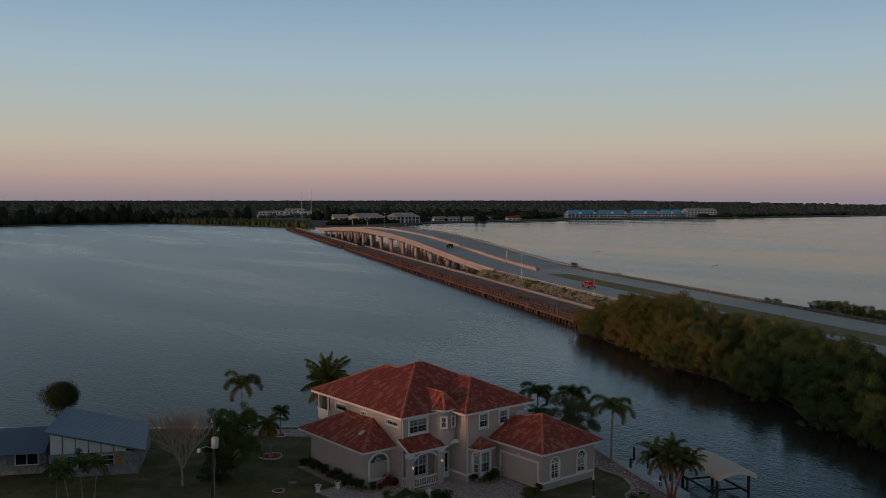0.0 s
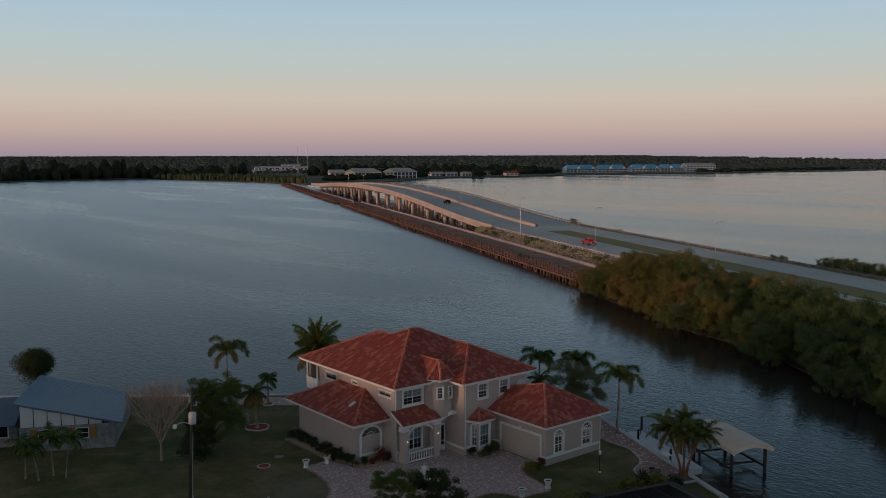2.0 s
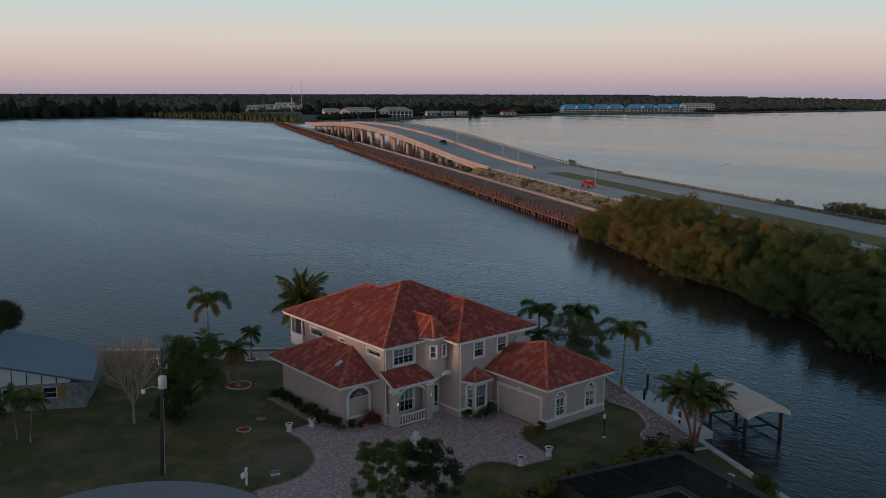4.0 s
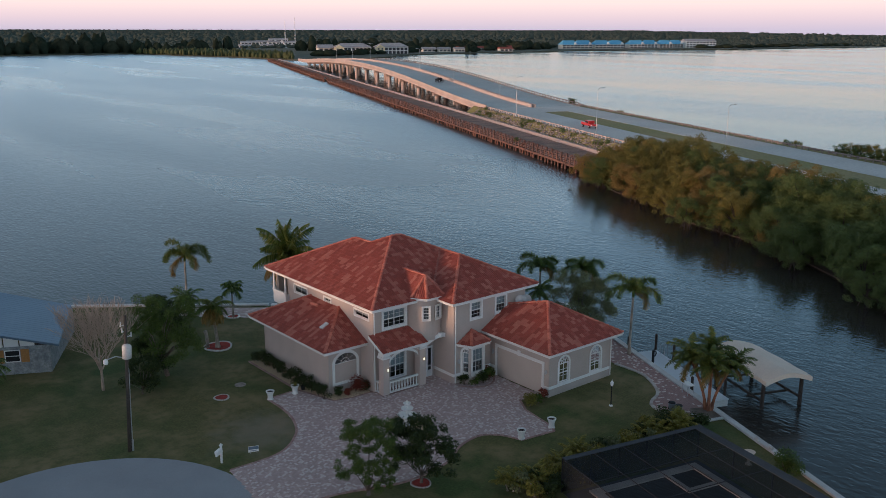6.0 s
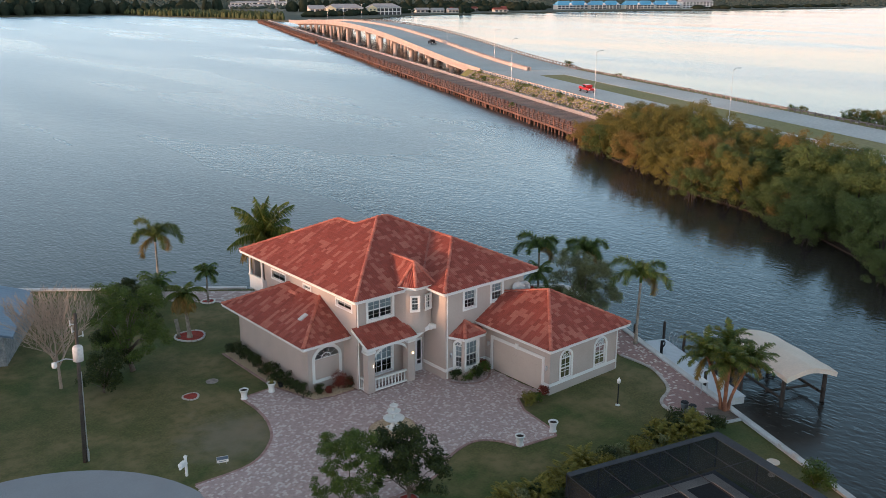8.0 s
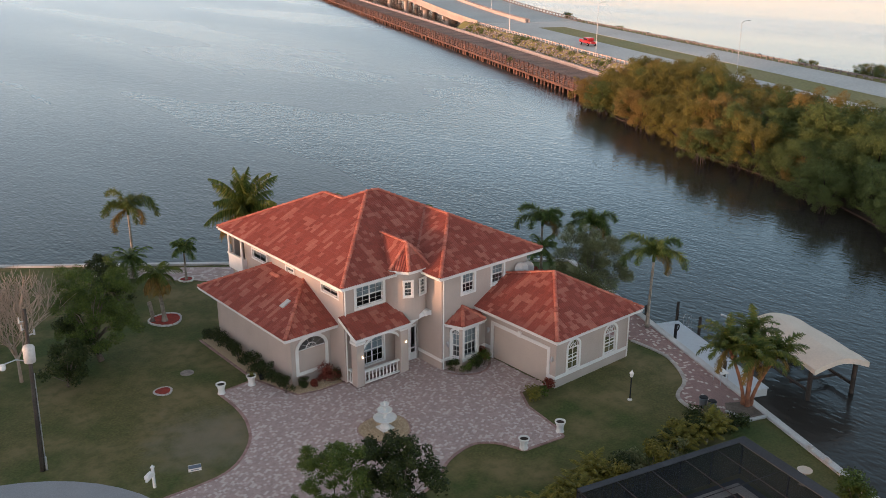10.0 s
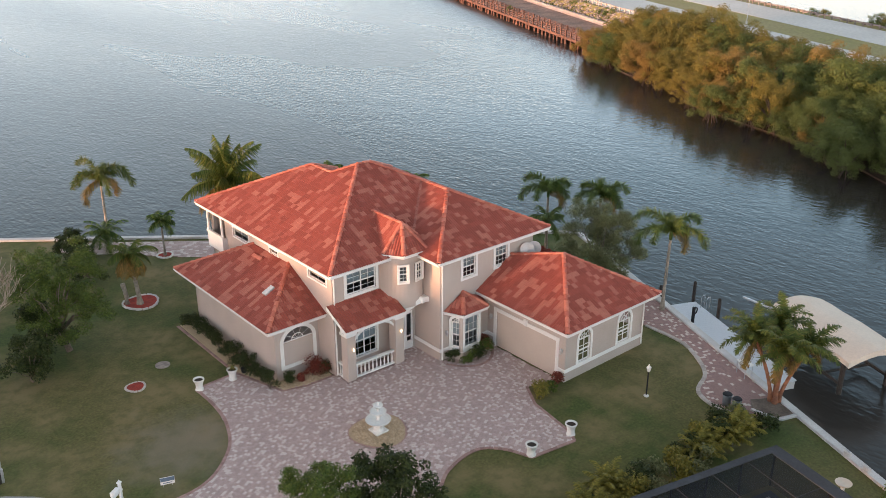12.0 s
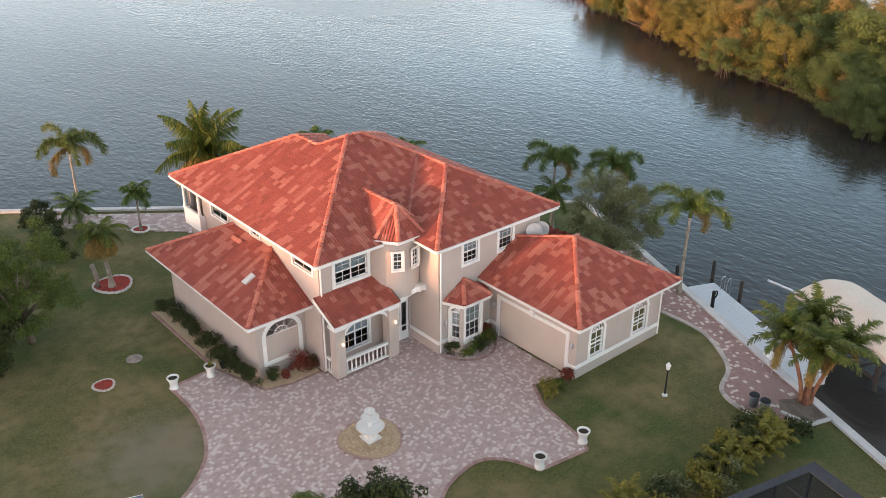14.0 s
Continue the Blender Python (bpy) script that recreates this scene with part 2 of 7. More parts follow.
M_DECK = surf("bridge_roadway", (0.54, 0.52, 0.49), (0.46, 0.445, 0.42), scale=0.05, grain=2, var=0.15, rough=0.85)
M_CONC = surf("bridge_concrete", (0.58, 0.45, 0.39), (0.50, 0.385, 0.335), scale=0.15, grain=3, var=0.15, rough=0.85)
M_SEAWALL = surf("seawall_concrete", (0.62, 0.60, 0.58), (0.48, 0.46, 0.45), scale=0.6, grain=12, var=0.15, rough=0.85)
M_DOCK = surf("pale_dock_boards", (0.62, 0.65, 0.69), (0.55, 0.58, 0.62), scale=0.6, grain=15, var=0.12, rough=0.8, pieces="island", third=(0.66, 0.68, 0.71))
M_RUST = surf("rust_red_timber", (0.20, 0.095, 0.068), (0.10, 0.054, 0.042), scale=0.5, grain=5, var=0.4, rough=0.85)
M_RUSTDECK = surf("weathered_pier_deck", (0.34, 0.19, 0.135), (0.20, 0.115, 0.085), scale=0.25, grain=3, var=0.4, rough=0.9)
M_PILE = surf("dark_timber_pile", (0.055, 0.042, 0.035), scale=1.0, grain=12, var=0.4, rough=0.85)
M_TRUNK = surf("palm_trunk_bark", (0.36, 0.31, 0.26), (0.24, 0.20, 0.16), scale=1.5, grain=9, var=0.35, rough=0.9, bump=0.4)
M_BARK = surf("grey_bark", (0.20, 0.15, 0.12), (0.12, 0.09, 0.07), scale=1.5, grain=9, var=0.35, rough=0.9, bump=0.4)
M_DATEBARK = surf("rusty_palm_bark", (0.33, 0.135, 0.070), (0.18, 0.075, 0.045), scale=2, grain=9, var=0.4, rough=0.9, bump=0.4)
M_TWIG = surf("bare_twigs", (0.44, 0.33, 0.26), scale=1.5, grain=9, var=0.25, rough=0.9)
M_PALM = leafy("palm_fronds", (0.075, 0.112, 0.020), (0.085, 0.115, 0.020), (0.165, 0.160, 0.036))
M_PALMDK = leafy("green_palm_fronds", (0.058, 0.100, 0.020), (0.068, 0.105, 0.020), (0.155, 0.195, 0.040))
M_PALMYE = leafy("yellowing_fronds", (0.20, 0.15, 0.035), (0.26, 0.15, 0.04), (0.32, 0.17, 0.05))
M_LEAF = leafy("shrub_leaves", (0.070, 0.110, 0.018), (0.085, 0.122, 0.020), (0.135, 0.165, 0.032))
M_LEAFDK = leafy("dark_hedge_leaves", (0.030, 0.046, 0.011), (0.04, 0.053, 0.012), (0.066, 0.08, 0.02))
M_LEAFGY = leafy("grey_green_leaves", (0.155, 0.165, 0.070), (0.13, 0.145, 0.062), (0.24, 0.235, 0.105))
M_LEAFRD = leafy("red_bromeliad_leaves", (0.20, 0.035, 0.025), (0.12, 0.05, 0.02), (0.30, 0.08, 0.05))
M_LEAFYE = leafy("yellow_croton_leaves", (0.18, 0.165, 0.028), (0.12, 0.125, 0.03), (0.28, 0.22, 0.04))
# leaf tones; the olive and rust also carry painted-in low sun
M_MANG = [leafy("mangrove_leaves_olive", (0.190, 0.158, 0.034), (0.115, 0.120, 0.030), (0.250, 0.190, 0.043), scale=0.14, sway=0.45),
          leafy("mangrove_leaves_green", (0.096, 0.132, 0.036), (0.070, 0.104, 0.030), (0.155, 0.180, 0.056), scale=0.14, sway=0.45),
          leafy("mangrove_leaves_sunlit_rust", (0.255, 0.162, 0.046), (0.165, 0.138, 0.038), (0.300, 0.195, 0.064), scale=0.14, sway=0.45)]
M_FAR = surf("far_woods_green", (0.022, 0.032, 0.022), (0.036, 0.040, 0.026), scale=0.02, grain=0.3, var=0.3, rough=1.0, bump=0, spec=0.0)
M_FAROLIVE = surf("shore_mangrove_olive", (0.085, 0.088, 0.030), (0.050, 0.066, 0.026), scale=0.05, grain=0.8, var=0.4, rough=0.95, bump=0)
# paler than the near woods: aerial haze is mixed into the leaf colour
M_FARHAZE = surf("distant_woodland_haze", (0.072, 0.088, 0.074), (0.082, 0.095, 0.078), scale=0.01, grain=0.1, var=0.12, rough=1.0, bump=0, spec=0.0)
M_FARLAND = surf("far_marsh", (0.075, 0.075, 0.045), (0.05, 0.055, 0.035), scale=0.004, grain=0.05, var=0.3, rough=0.95, bump=0)
M_VERGE = surf("causeway_grass", (0.21, 0.19, 0.062), (0.25, 0.205, 0.088), scale=0.08, grain=2, var=0.3, rough=0.95)
M_ROCK = surf("shore_riprap", (0.24, 0.20, 0.18), (0.14, 0.12, 0.105), scale=0.4, grain=4, var=0.4, rough=0.9, pieces="island", third=(0.36, 0.31, 0.28))
M_STEEL = surf("galvanised_steel", (0.55, 0.55, 0.56), scale=0.5, grain=9, var=0.12, rough=0.45, metal=0.7)
M_POLE = surf("creosoted_pole", (0.075, 0.060, 0.050), scale=1.2, grain=10, var=0.3, rough=0.9)
M_CANVAS = surf("tan_canvas", (0.70, 0.58, 0.48), (0.64, 0.53, 0.44), scale=0.5, grain=8, var=0.08, rough=0.85)
def mesh_screen():
    """Fine dark insect mesh: part open, part grey-blue thread."""
    m = bpy.data.materials.new("pool_screen_mesh")
    m.use_nodes = True
    n, l = m.node_tree.nodes, m.node_tree.links
    n.clear()
    out, df, tr, mx = (n.new("ShaderNode" + k) for k in ("OutputMaterial", "BsdfDiffuse", "BsdfTransparent", "MixShader"))
    df.inputs["Color"].default_value = (0.022, 0.026, 0.031, 1)
    mx.inputs[0].default_value = 0.60
    l.new(tr.outputs[0], mx.inputs[1]), l.new(df.outputs[0], mx.inputs[2]), l.new(mx.outputs[0], out.inputs[0])
    return m
M_SCREEN = mesh_screen()
M_BLACK = surf("black_painted_metal", (0.020, 0.020, 0.023), scale=1, grain=12, var=0.3, rough=0.7, spec=0.2)
M_GUTTER = surf("dark_gutter_metal", (0.050, 0.054, 0.062), scale=0.8, grain=9, var=0.2, rough=0.8, spec=0.2)
M_MULCH = surf("red_mulch", (0.36, 0.045, 0.030), (0.24, 0.035, 0.025), scale=3, grain=25, var=0.35, rough=0.95, bump=0.6)
M_KERB = surf("path_kerb_stone", (0.46, 0.40, 0.36), (0.36, 0.32, 0.29), scale=1.0, grain=12, var=0.2, rough=0.85, pieces="island", third=(0.55, 0.50, 0.46))
M_GRAVEL = surf("tan_river_gravel", (0.58, 0.43, 0.28), (0.44, 0.32, 0.20), scale=4, grain=30, var=0.35, rough=0.9, bump=0.6, pieces="island", third=(0.62, 0.50, 0.36))
M_METALROOF = surf("blue_metal_roof", (0.15, 0.20, 0.27), (0.13, 0.175, 0.24), scale=0.2, grain=6, var=0.1, rough=0.45, metal=0.2)
M_BIN = surf("blue_grey_plastic", (0.19, 0.225, 0.25), scale=2, grain=9, var=0.15, rough=0.6)
M_STONE = surf("grey_stone_veneer", (0.20, 0.21, 0.225), (0.33, 0.33, 0.33), scale=2.2, grain=7, var=0.35, rough=0.9, bump=0.4)
M_ORANGE = surf("orange_shutter_paint", (0.42, 0.20, 0.06), scale=1, grain=9, var=0.2, rough=0.7)
M_TEAL = surf("teal_condo_roof", (0.14, 0.42, 0.64), (0.11, 0.35, 0.56), scale=0.03, grain=0.5, var=0.12, rough=0.6)
M_FARWALL = surf("pale_far_wall", (0.78, 0.70, 0.60), scale=0.05, grain=0.4, var=0.12, rough=0.9)
# warm sunlight on the lodge gables, painted as pale yellow
M_LODGE = surf("sunlit_yellow_gable", (0.80, 0.66, 0.42), scale=0.05, grain=0.4, var=0.1, rough=0.9)
M_FARROOF = surf("grey_far_roof", (0.40, 0.38, 0.38), scale=0.05, grain=0.4, var=0.12, rough=0.8)
# dark of far windows, also the painted shade of porches and galleries
M_FARDARK = surf("far_window_and_shade_dark", (0.06, 0.06, 0.07), scale=0.05, grain=0.4, var=0.2, rough=0.5)
M_BLIND = surf("window_blind", (0.50, 0.51, 0.51), scale=1.0, grain=12, var=0.12, rough=0.8)
M_LAMP = lamp_mat("warm_bulb", (1.0, 0.75, 0.42), 9)
M_CHLOR = surf("pale_aqua_basin", (0.80, 0.80, 0.77), scale=1.5, grain=12, var=0.1, rough=0.5)
M_CERAMIC = surf("white_urn_plaster", (0.78, 0.76, 0.72), scale=3, grain=20, var=0.12, rough=0.7, bump=0.2)
M_RED = surf("red_car_paint", (0.50, 0.03, 0.03), scale=1, grain=9, var=0.05, rough=0.3)
M_SOIL = surf("potting_soil", (0.05, 0.035, 0.025), scale=4, grain=20, var=0.3, rough=0.95)
M_POOL = surf("pool_deck", (0.085, 0.09, 0.10), scale=0.6, grain=9, var=0.2, rough=0.85)

# ---- mesh helpers ----
def bm_new():
    return bmesh.new()

def part(name, bm, material, parent=None, label="", smooth=False):
    me = bpy.data.meshes.new(name)
    bm.to_mesh(me)
    bm.free()
    me.materials.append(material)
    if smooth:
        me.polygons.foreach_set("use_smooth", [True] * len(me.polygons))
    ob = new(name, me)
    if parent is not None:
        ob.parent = parent
    if label:
        ob["label"] = label
    return ob

def thing(name, label, category, at=(0, 0, 0), turn=0.0, group="", kind=""):
    ob = new(name)
    ob.empty_display_size = 0.3
    ob.matrix_basis = pose(*at, 0, 0, turn)
    return tagged(ob, label, category, group, kind)

def raw(name, verts, faces, material, parent=None, smooth=False):
    """One mesh from arrays that the code worked out."""
    me = bpy.data.meshes.new(name)
    me.from_pydata([tuple(v) for v in verts], [], [tuple(f) for f in faces])
    me.materials.append(material)
    if smooth:
        me.polygons.foreach_set("use_smooth", [True] * len(me.polygons))
    ob = new(name, me)
    if parent is not None:
        ob.parent = parent
    return ob

def poly(bm, pts):
    return bm.faces.new([bm.verts.new(p) for p in pts])

def box(bm, x0, y0, z0, x1, y1, z1, bevel=0.0, m=None):
    vs = [bm.verts.new(p) for p in ((x0, y0, z0), (x1, y0, z0), (x1, y1, z0), (x0, y1, z0), (x0, y0, z1), (x1, y0, z1), (x1, y1, z1), (x0, y1, z1))]
    fs = [bm.faces.new([vs[i] for i in f]) for f in ((3, 2, 1, 0), (4, 5, 6, 7), (0, 1, 5, 4), (1, 2, 6, 5), (2, 3, 7, 6), (3, 0, 4, 7))]
    if bevel:
        got = bmesh.ops.bevel(bm, geom=list({e for f in fs for e in f.edges}), offset=bevel, segments=1, affect="EDGES")
        vs = list({v for f in got["faces"] for v in f.verts} | {v for v in vs if v.is_valid})
    if m is not None:
        bmesh.ops.transform(bm, matrix=m, verts=vs)
    return vs

def prism(bm, pts, z0, z1):
    """An upright slab over a plan outline."""
    lo, hi = [bm.verts.new((x, y, z0)) for x, y in pts], [bm.verts.new((x, y, z1)) for x, y in pts]
    n = len(pts)
    area = sum(pts[i][0] * pts[(i + 1) % n][1] - pts[(i + 1) % n][0] * pts[i][1] for i in range(n))
    if area < 0:
        lo.reverse(), hi.reverse()
    bm.faces.new(hi), bm.faces.new(lo[::-1])
    for i in range(n):
        bm.faces.new((lo[i], lo[(i + 1) % n], hi[(i + 1) % n], hi[i]))

def rod(bm, a, b, r0, r1=None, n=6, caps=True):
    """A tapered round bar from a to b."""
    a, b = Vector(a), Vector(b)
    q = (b - a).to_track_quat("Z", "Y")
    rings = []
    for c, r in ((a, r0), (b, r0 if r1 is None else r1)):
        rings.append([bm.verts.new(c + q @ Vector((r * math.cos(2 * math.pi * i / n), r * math.sin(2 * math.pi * i / n), 0))) for i in range(n)])
    for i in range(n):
        bm.faces.new((rings[0][i], rings[0][(i + 1) % n], rings[1][(i + 1) % n], rings[1][i]))
    if caps:
        bm.faces.new(rings[0][::-1]), bm.faces.new(rings[1])

def tube(bm, pts, radii, n=6):
    """A bent, tapered limb along points."""
    rings = []
    for i, p in enumerate(pts):
        d = Vector(pts[min(i + 1, len(pts) - 1)]) - Vector(pts[max(i - 1, 0)])
        q = d.to_track_quat("Z", "Y")
        rings.append([bm.verts.new(Vector(p) + q @ Vector((radii[i] * math.cos(2 * math.pi * k / n), radii[i] * math.sin(2 * math.pi * k / n), 0))) for k in range(n)])
    for a, b in zip(rings, rings[1:]):
        for k in range(n):
            bm.faces.new((a[k], a[(k + 1) % n], b[(k + 1) % n], b[k]))
    bm.faces.new(rings[0][::-1]), bm.faces.new(rings[-1])

def lathe(bm, profile, c=(0, 0, 0), n=16):
    """A turned shape from (radius, height) pairs."""
    rings = [[bm.verts.new((c[0] + r * math.cos(2 * math.pi * k / n), c[1] + r * math.sin(2 * math.pi * k / n), c[2] + z)) for k in range(n)] for r, z in profile]
    for a, b in zip(rings, rings[1:]):
        for k in range(n):
            bm.faces.new((a[k], a[(k + 1) % n], b[(k + 1) % n], b[k]))
    bm.faces.new(rings[0][::-1]), bm.faces.new(rings[-1])

# ---- large setting: water, lots, far shore ----
WATER_Z = -0.9
D2, N2 = Vector((0.398, 0.917, 0)), Vector((0.917, -0.398, 0))   # along and across the causeway
CW0 = Vector((90.1, 58.7, 0))
def cw(s, w, z=0.0):
    """A place by metres along and to the right of the old pier's outer rail."""
    return CW0 + D2 * s + N2 * w + Vector((0, 0, z))

bm = bm_new()
R = 4990.0
poly(bm, [(R * math.cos(a), R * math.sin(a), WATER_Z) for a in np.linspace(0, 2 * math.pi, 65)[:-1]])
tagged(part("water", bm, M_WATER), "calm rippled grey-blue bay water at dusk", "water", kind="structure")

LOT = [(27.4, 6.8), (4.96, 24.4), (-140, 137), (-140, -160), (-45, -160), (-30, -125)]
bm = bm_new()
prism(bm, LOT, -4.0, 0.0)
tagged(part("ground", bm, M_GRASS), "mown green lawn with brown dry patches", "lawn", kind="structure")

def seawall(a, b, label):
    a, b = Vector((*a, 0)), Vector((*b, 0))
    d = (b - a).normalized()
    n = Vector((-d.y, d.x, 0))
    top = thing("seawall", label, "seawall", kind="structure")
    bm = bm_new()
    p = [a - n * 0.22, b - n * 0.22, b + n * 0.22, a + n * 0.22]
    prism(bm, [(v.x, v.y) for v in p], 0.004, 0.16)
    part("cap", bm, M_SEAWALL, top)
    bm = bm_new()
    p = [a - n * 0.16, b - n * 0.16, b + n * 0.16, a + n * 0.16]
    prism(bm, [(v.x, v.y) for v in p], -3.0, 0.002)
    part("panel", bm, M_SEAWALL, top)
seawall((4.96, 24.5), (-139, 136.3), "pale concrete seawall along the bay")
seawall((27.3, 6.9), (5.2, 24.3), "pale concrete seawall behind the house")
seawall((-29.8, -125), (27.3, 6.6), "pale concrete seawall along the canal")

def in_poly(x, y, pts):
    c, n = False, len(pts)
    for i in range(n):
        (x0, y0), (x1, y1) = pts[i], pts[i - 1]
        if (y0 > y) != (y1 > y) and x < (x1 - x0) * (y - y0) / (y1 - y0) + x0:
            c = not c
    return c

def smooth_line(pts, steps=6, closed=False):
    """A rounded line through plan points (Catmull-Rom)."""
    out, n = [], len(pts)
    for i in range(n if closed else n - 1):
        p = [Vector((*pts[(i + k) % n if closed else min(max(i + k, 0), n - 1)][:2], 0)) for k in (-1, 0, 1, 2)]
        for j in range(steps):
            t = j / steps
            v = 0.5 * (2 * p[1] + (p[2] - p[0]) * t + (2 * p[0] - 5 * p[1] + 4 * p[2] - p[3]) * t * t + (3 * p[1] - p[0] - 3 * p[2] + p[3]) * t ** 3)
            out.append((v.x, v.y))
    if not closed:
        out.append(tuple(pts[-1][:2]))
    return out

# street
ROADC, ROADR = (-22.6, -6.0), 9.75
bm = bm_new()
prism(bm, [(ROADC[0] + ROADR * math.cos(a), ROADC[1] + ROADR * math.sin(a)) for a in np.linspace(0, 2 * math.pi, 49)[:-1]], -0.2, 0.015)
tagged(part("road", bm, M_ROAD), "grey asphalt turning circle of the street", "road", kind="structure")
bm = bm_new()
prism(bm, [(-28, -13), (-21, -15.5), (-55, -110), (-62, -107)], -0.2, 0.011)
tagged(part("road", bm, M_ROAD), "grey asphalt residential street", "road", kind="structure")

LEFT_EDGE = smooth_line([(-6.0, 4.6), (-6.0, 2.4), (-6.35, 0.4), (-7.4, -1.7), (-9.6, -3.35), (-12.9, -3.4)])
RIGHT_EDGE = smooth_line([(-13.6, -9.4), (-9.5, -9.9), (-5.6, -11.2), (-2.2, -10.9), (-0.2, -9.75), (1.8, -9.4), (2.9, -10.2), (3.5, -11.6)])
DRIVE = LEFT_EDGE + RIGHT_EDGE + [(6.1, -12.0), (6.5, -11.2), (7.0, -8.4), (7.9, -6.9), (9.75, -7.4), (9.75, -1.75), (6.15, -1.75), (6.15, 1.2), (4.6, 1.2), (4.6, 0.75), (0.62, 0.75), (0.62, 0.95), (-2.5, 1.35), (-3.5, 4.75)]
bm = bm_new()
prism(bm, DRIVE, -0.2, 0.012)
drive_bed = tagged(part("driveway", bm, M_SAND), "driveway of grey and pinkish brick pavers", "driveway", kind="structure")
PATHC = smooth_line([(18.7, -6.6), (18.6, -9.3), (17.6, -11.2), (16.4, -12.5), (14.6, -13.3), (14.0, -15.0), (14.6, -16.6)], 5)
PATH_AREA = PATHC + [(17.0, -17.4), (21.9, -5.4), (24.0, -0.5), (21.0, 1.5)]
bm = bm_new()
prism(bm, PATH_AREA, -0.2, 0.012)
path_bed = tagged(part("path", bm, M_SAND), "canal-side walk of red and cream pavers", "path", kind="structure")
TERRACE = [(-4.6, 31.0), (-4.9, 28.9), (-1.2, 25.2), (2.4, 21.6), (6.0, 18.0), (10.0, 15.5), (13, 16.9), (5.0, 23.7)]
bm = bm_new()
prism(bm, TERRACE, -0.2, 0.012)
terrace_bed = tagged(part("terrace", bm, M_SAND), "waterside terrace of pale pink pavers", "terrace", kind="structure")

# far shore: low land, then rows of woods up to the skyline
FAR_SHORE = [(-900, -60), (690, -340), (845, -235), (905, -115), (800, -60), (740, -12), (690, 8), (640, 30), (640, 75), (700, 110), (790, 165), (850, 260), (885, 352), (935, 420), (965, 690), (990, 760), (1060, 990), (1500, 1700), (4700, 2500), (4300, -2500), (-900, -2500)]
bm = bm_new()
pts = []
for s, w in FAR_SHORE[1:-1]:
    p = cw(s, w)
    pts.append((p.x, p.y))
prism(bm, pts, -2.0, 0.1)
tagged(part("ground", bm, M_FARLAND), "flat dark marshland of the far shore", "ground", kind="structure")

def woods(rows, label, rnd, mat=M_FAR, tall=(0.55, 1.1), least=4.0):
    """Joined clumps of far trees along lines of the plan: (s0, w0, s1, w1, height, spacing)."""
    vs, fs = [], []
    for s0, w0, s1, w1, hh, gap, deep in rows:
        a, b = cw(s0, w0), cw(s1, w1)
        n = max(2, int((b - a).length / gap))
        for i in range(n):
            c = a.lerp(b, (i + rnd.random()) / n) + N2 * rnd.uniform(-gap, gap) * 0.3 + D2 * rnd.uniform(0, deep)
            h, r = hh * rnd.uniform(*tall), max(gap, least, 0.9 * hh if mat == M_FARHAZE else 0.0) * rnd.uniform(0.55, 1.1)
            base = len(vs)
            k = 7
            for lev, (rr, zz) in enumerate(((0.75, 0.0), (1.0, 0.35), (0.8, 0.72), (0.35, 0.96))):
                for j in range(k):
                    q = rnd.uniform(0.75, 1.2)
                    ang = 2 * math.pi * (j + 0.5 * (lev % 2)) / k
                    vs.append((c.x + r * rr * q * math.cos(ang), c.y + r * rr * q * math.sin(ang), h * zz * rnd.uniform(0.9, 1.1)))
            for lev in range(3):
                for j in range(k):
                    fs.append((base + lev * k + j, base + lev * k + (j + 1) % k, base + lev * k + k + (j + 1) % k, base + lev * k + k + j))
            fs.append(tuple(base + 3 * k + j for j in range(k)))
    return tagged(raw("woods", vs, fs, mat, smooth=True), label, "woods", kind="stuff")
rnd = random.Random(5)
woods([(700, -340, 850, -240, 13, 7, 30), (850, -240, 905, -115, 16, 7, 40), (850, -300, 905, -150, 20, 9, 60), (905, -130, 850, -60, 12, 6, 30), (880, -120, 900, -40, 14, 9, 80)],
      "dark wooded point on the far shore", rnd)
woods([(895, -118, 800, -58, 6.5, 2.0, 30), (860, -80, 760, -10, 7, 1.6, 34), (800, -58, 740, -10, 6, 1.6, 22), (745, -14, 690, 8, 6, 1.4, 18), (740, -6, 662, 26, 7, 1.2, 22), (830, -50, 720, 20, 7, 1.6, 40)],
      "low olive mangroves on the point by the bridge", rnd, M_FAROLIVE, (0.6, 1.0), 2.3)
woods([(960, 64, 965, 98, 19, 6, 24), (950, -34, 955, -10, 16, 6, 24), (985, 130, 1000, 215, 13, 7, 30), (975, 250, 1000, 420, 10, 7, 30), (850, 245, 856, 262, 9, 4, 8), (1060, 110, 1060, 420, 13, 9, 90)],
      "tall dark shoreline pines beyond the bridge", rnd, M_FAR)
woods([(730, 60, 870, 190, 7, 9, 20), (870, 190, 1000, 420, 8, 9, 40), (960, 240, 1050, 420, 10, 9, 60), (1080, 420, 1090, 700, 6, 10, 40), (985, 95, 1000, 300, 11, 10, 60), (1000, 660, 1150, 1050, 5, 10, 40)],
      "dark trees among the far shore buildings", rnd)
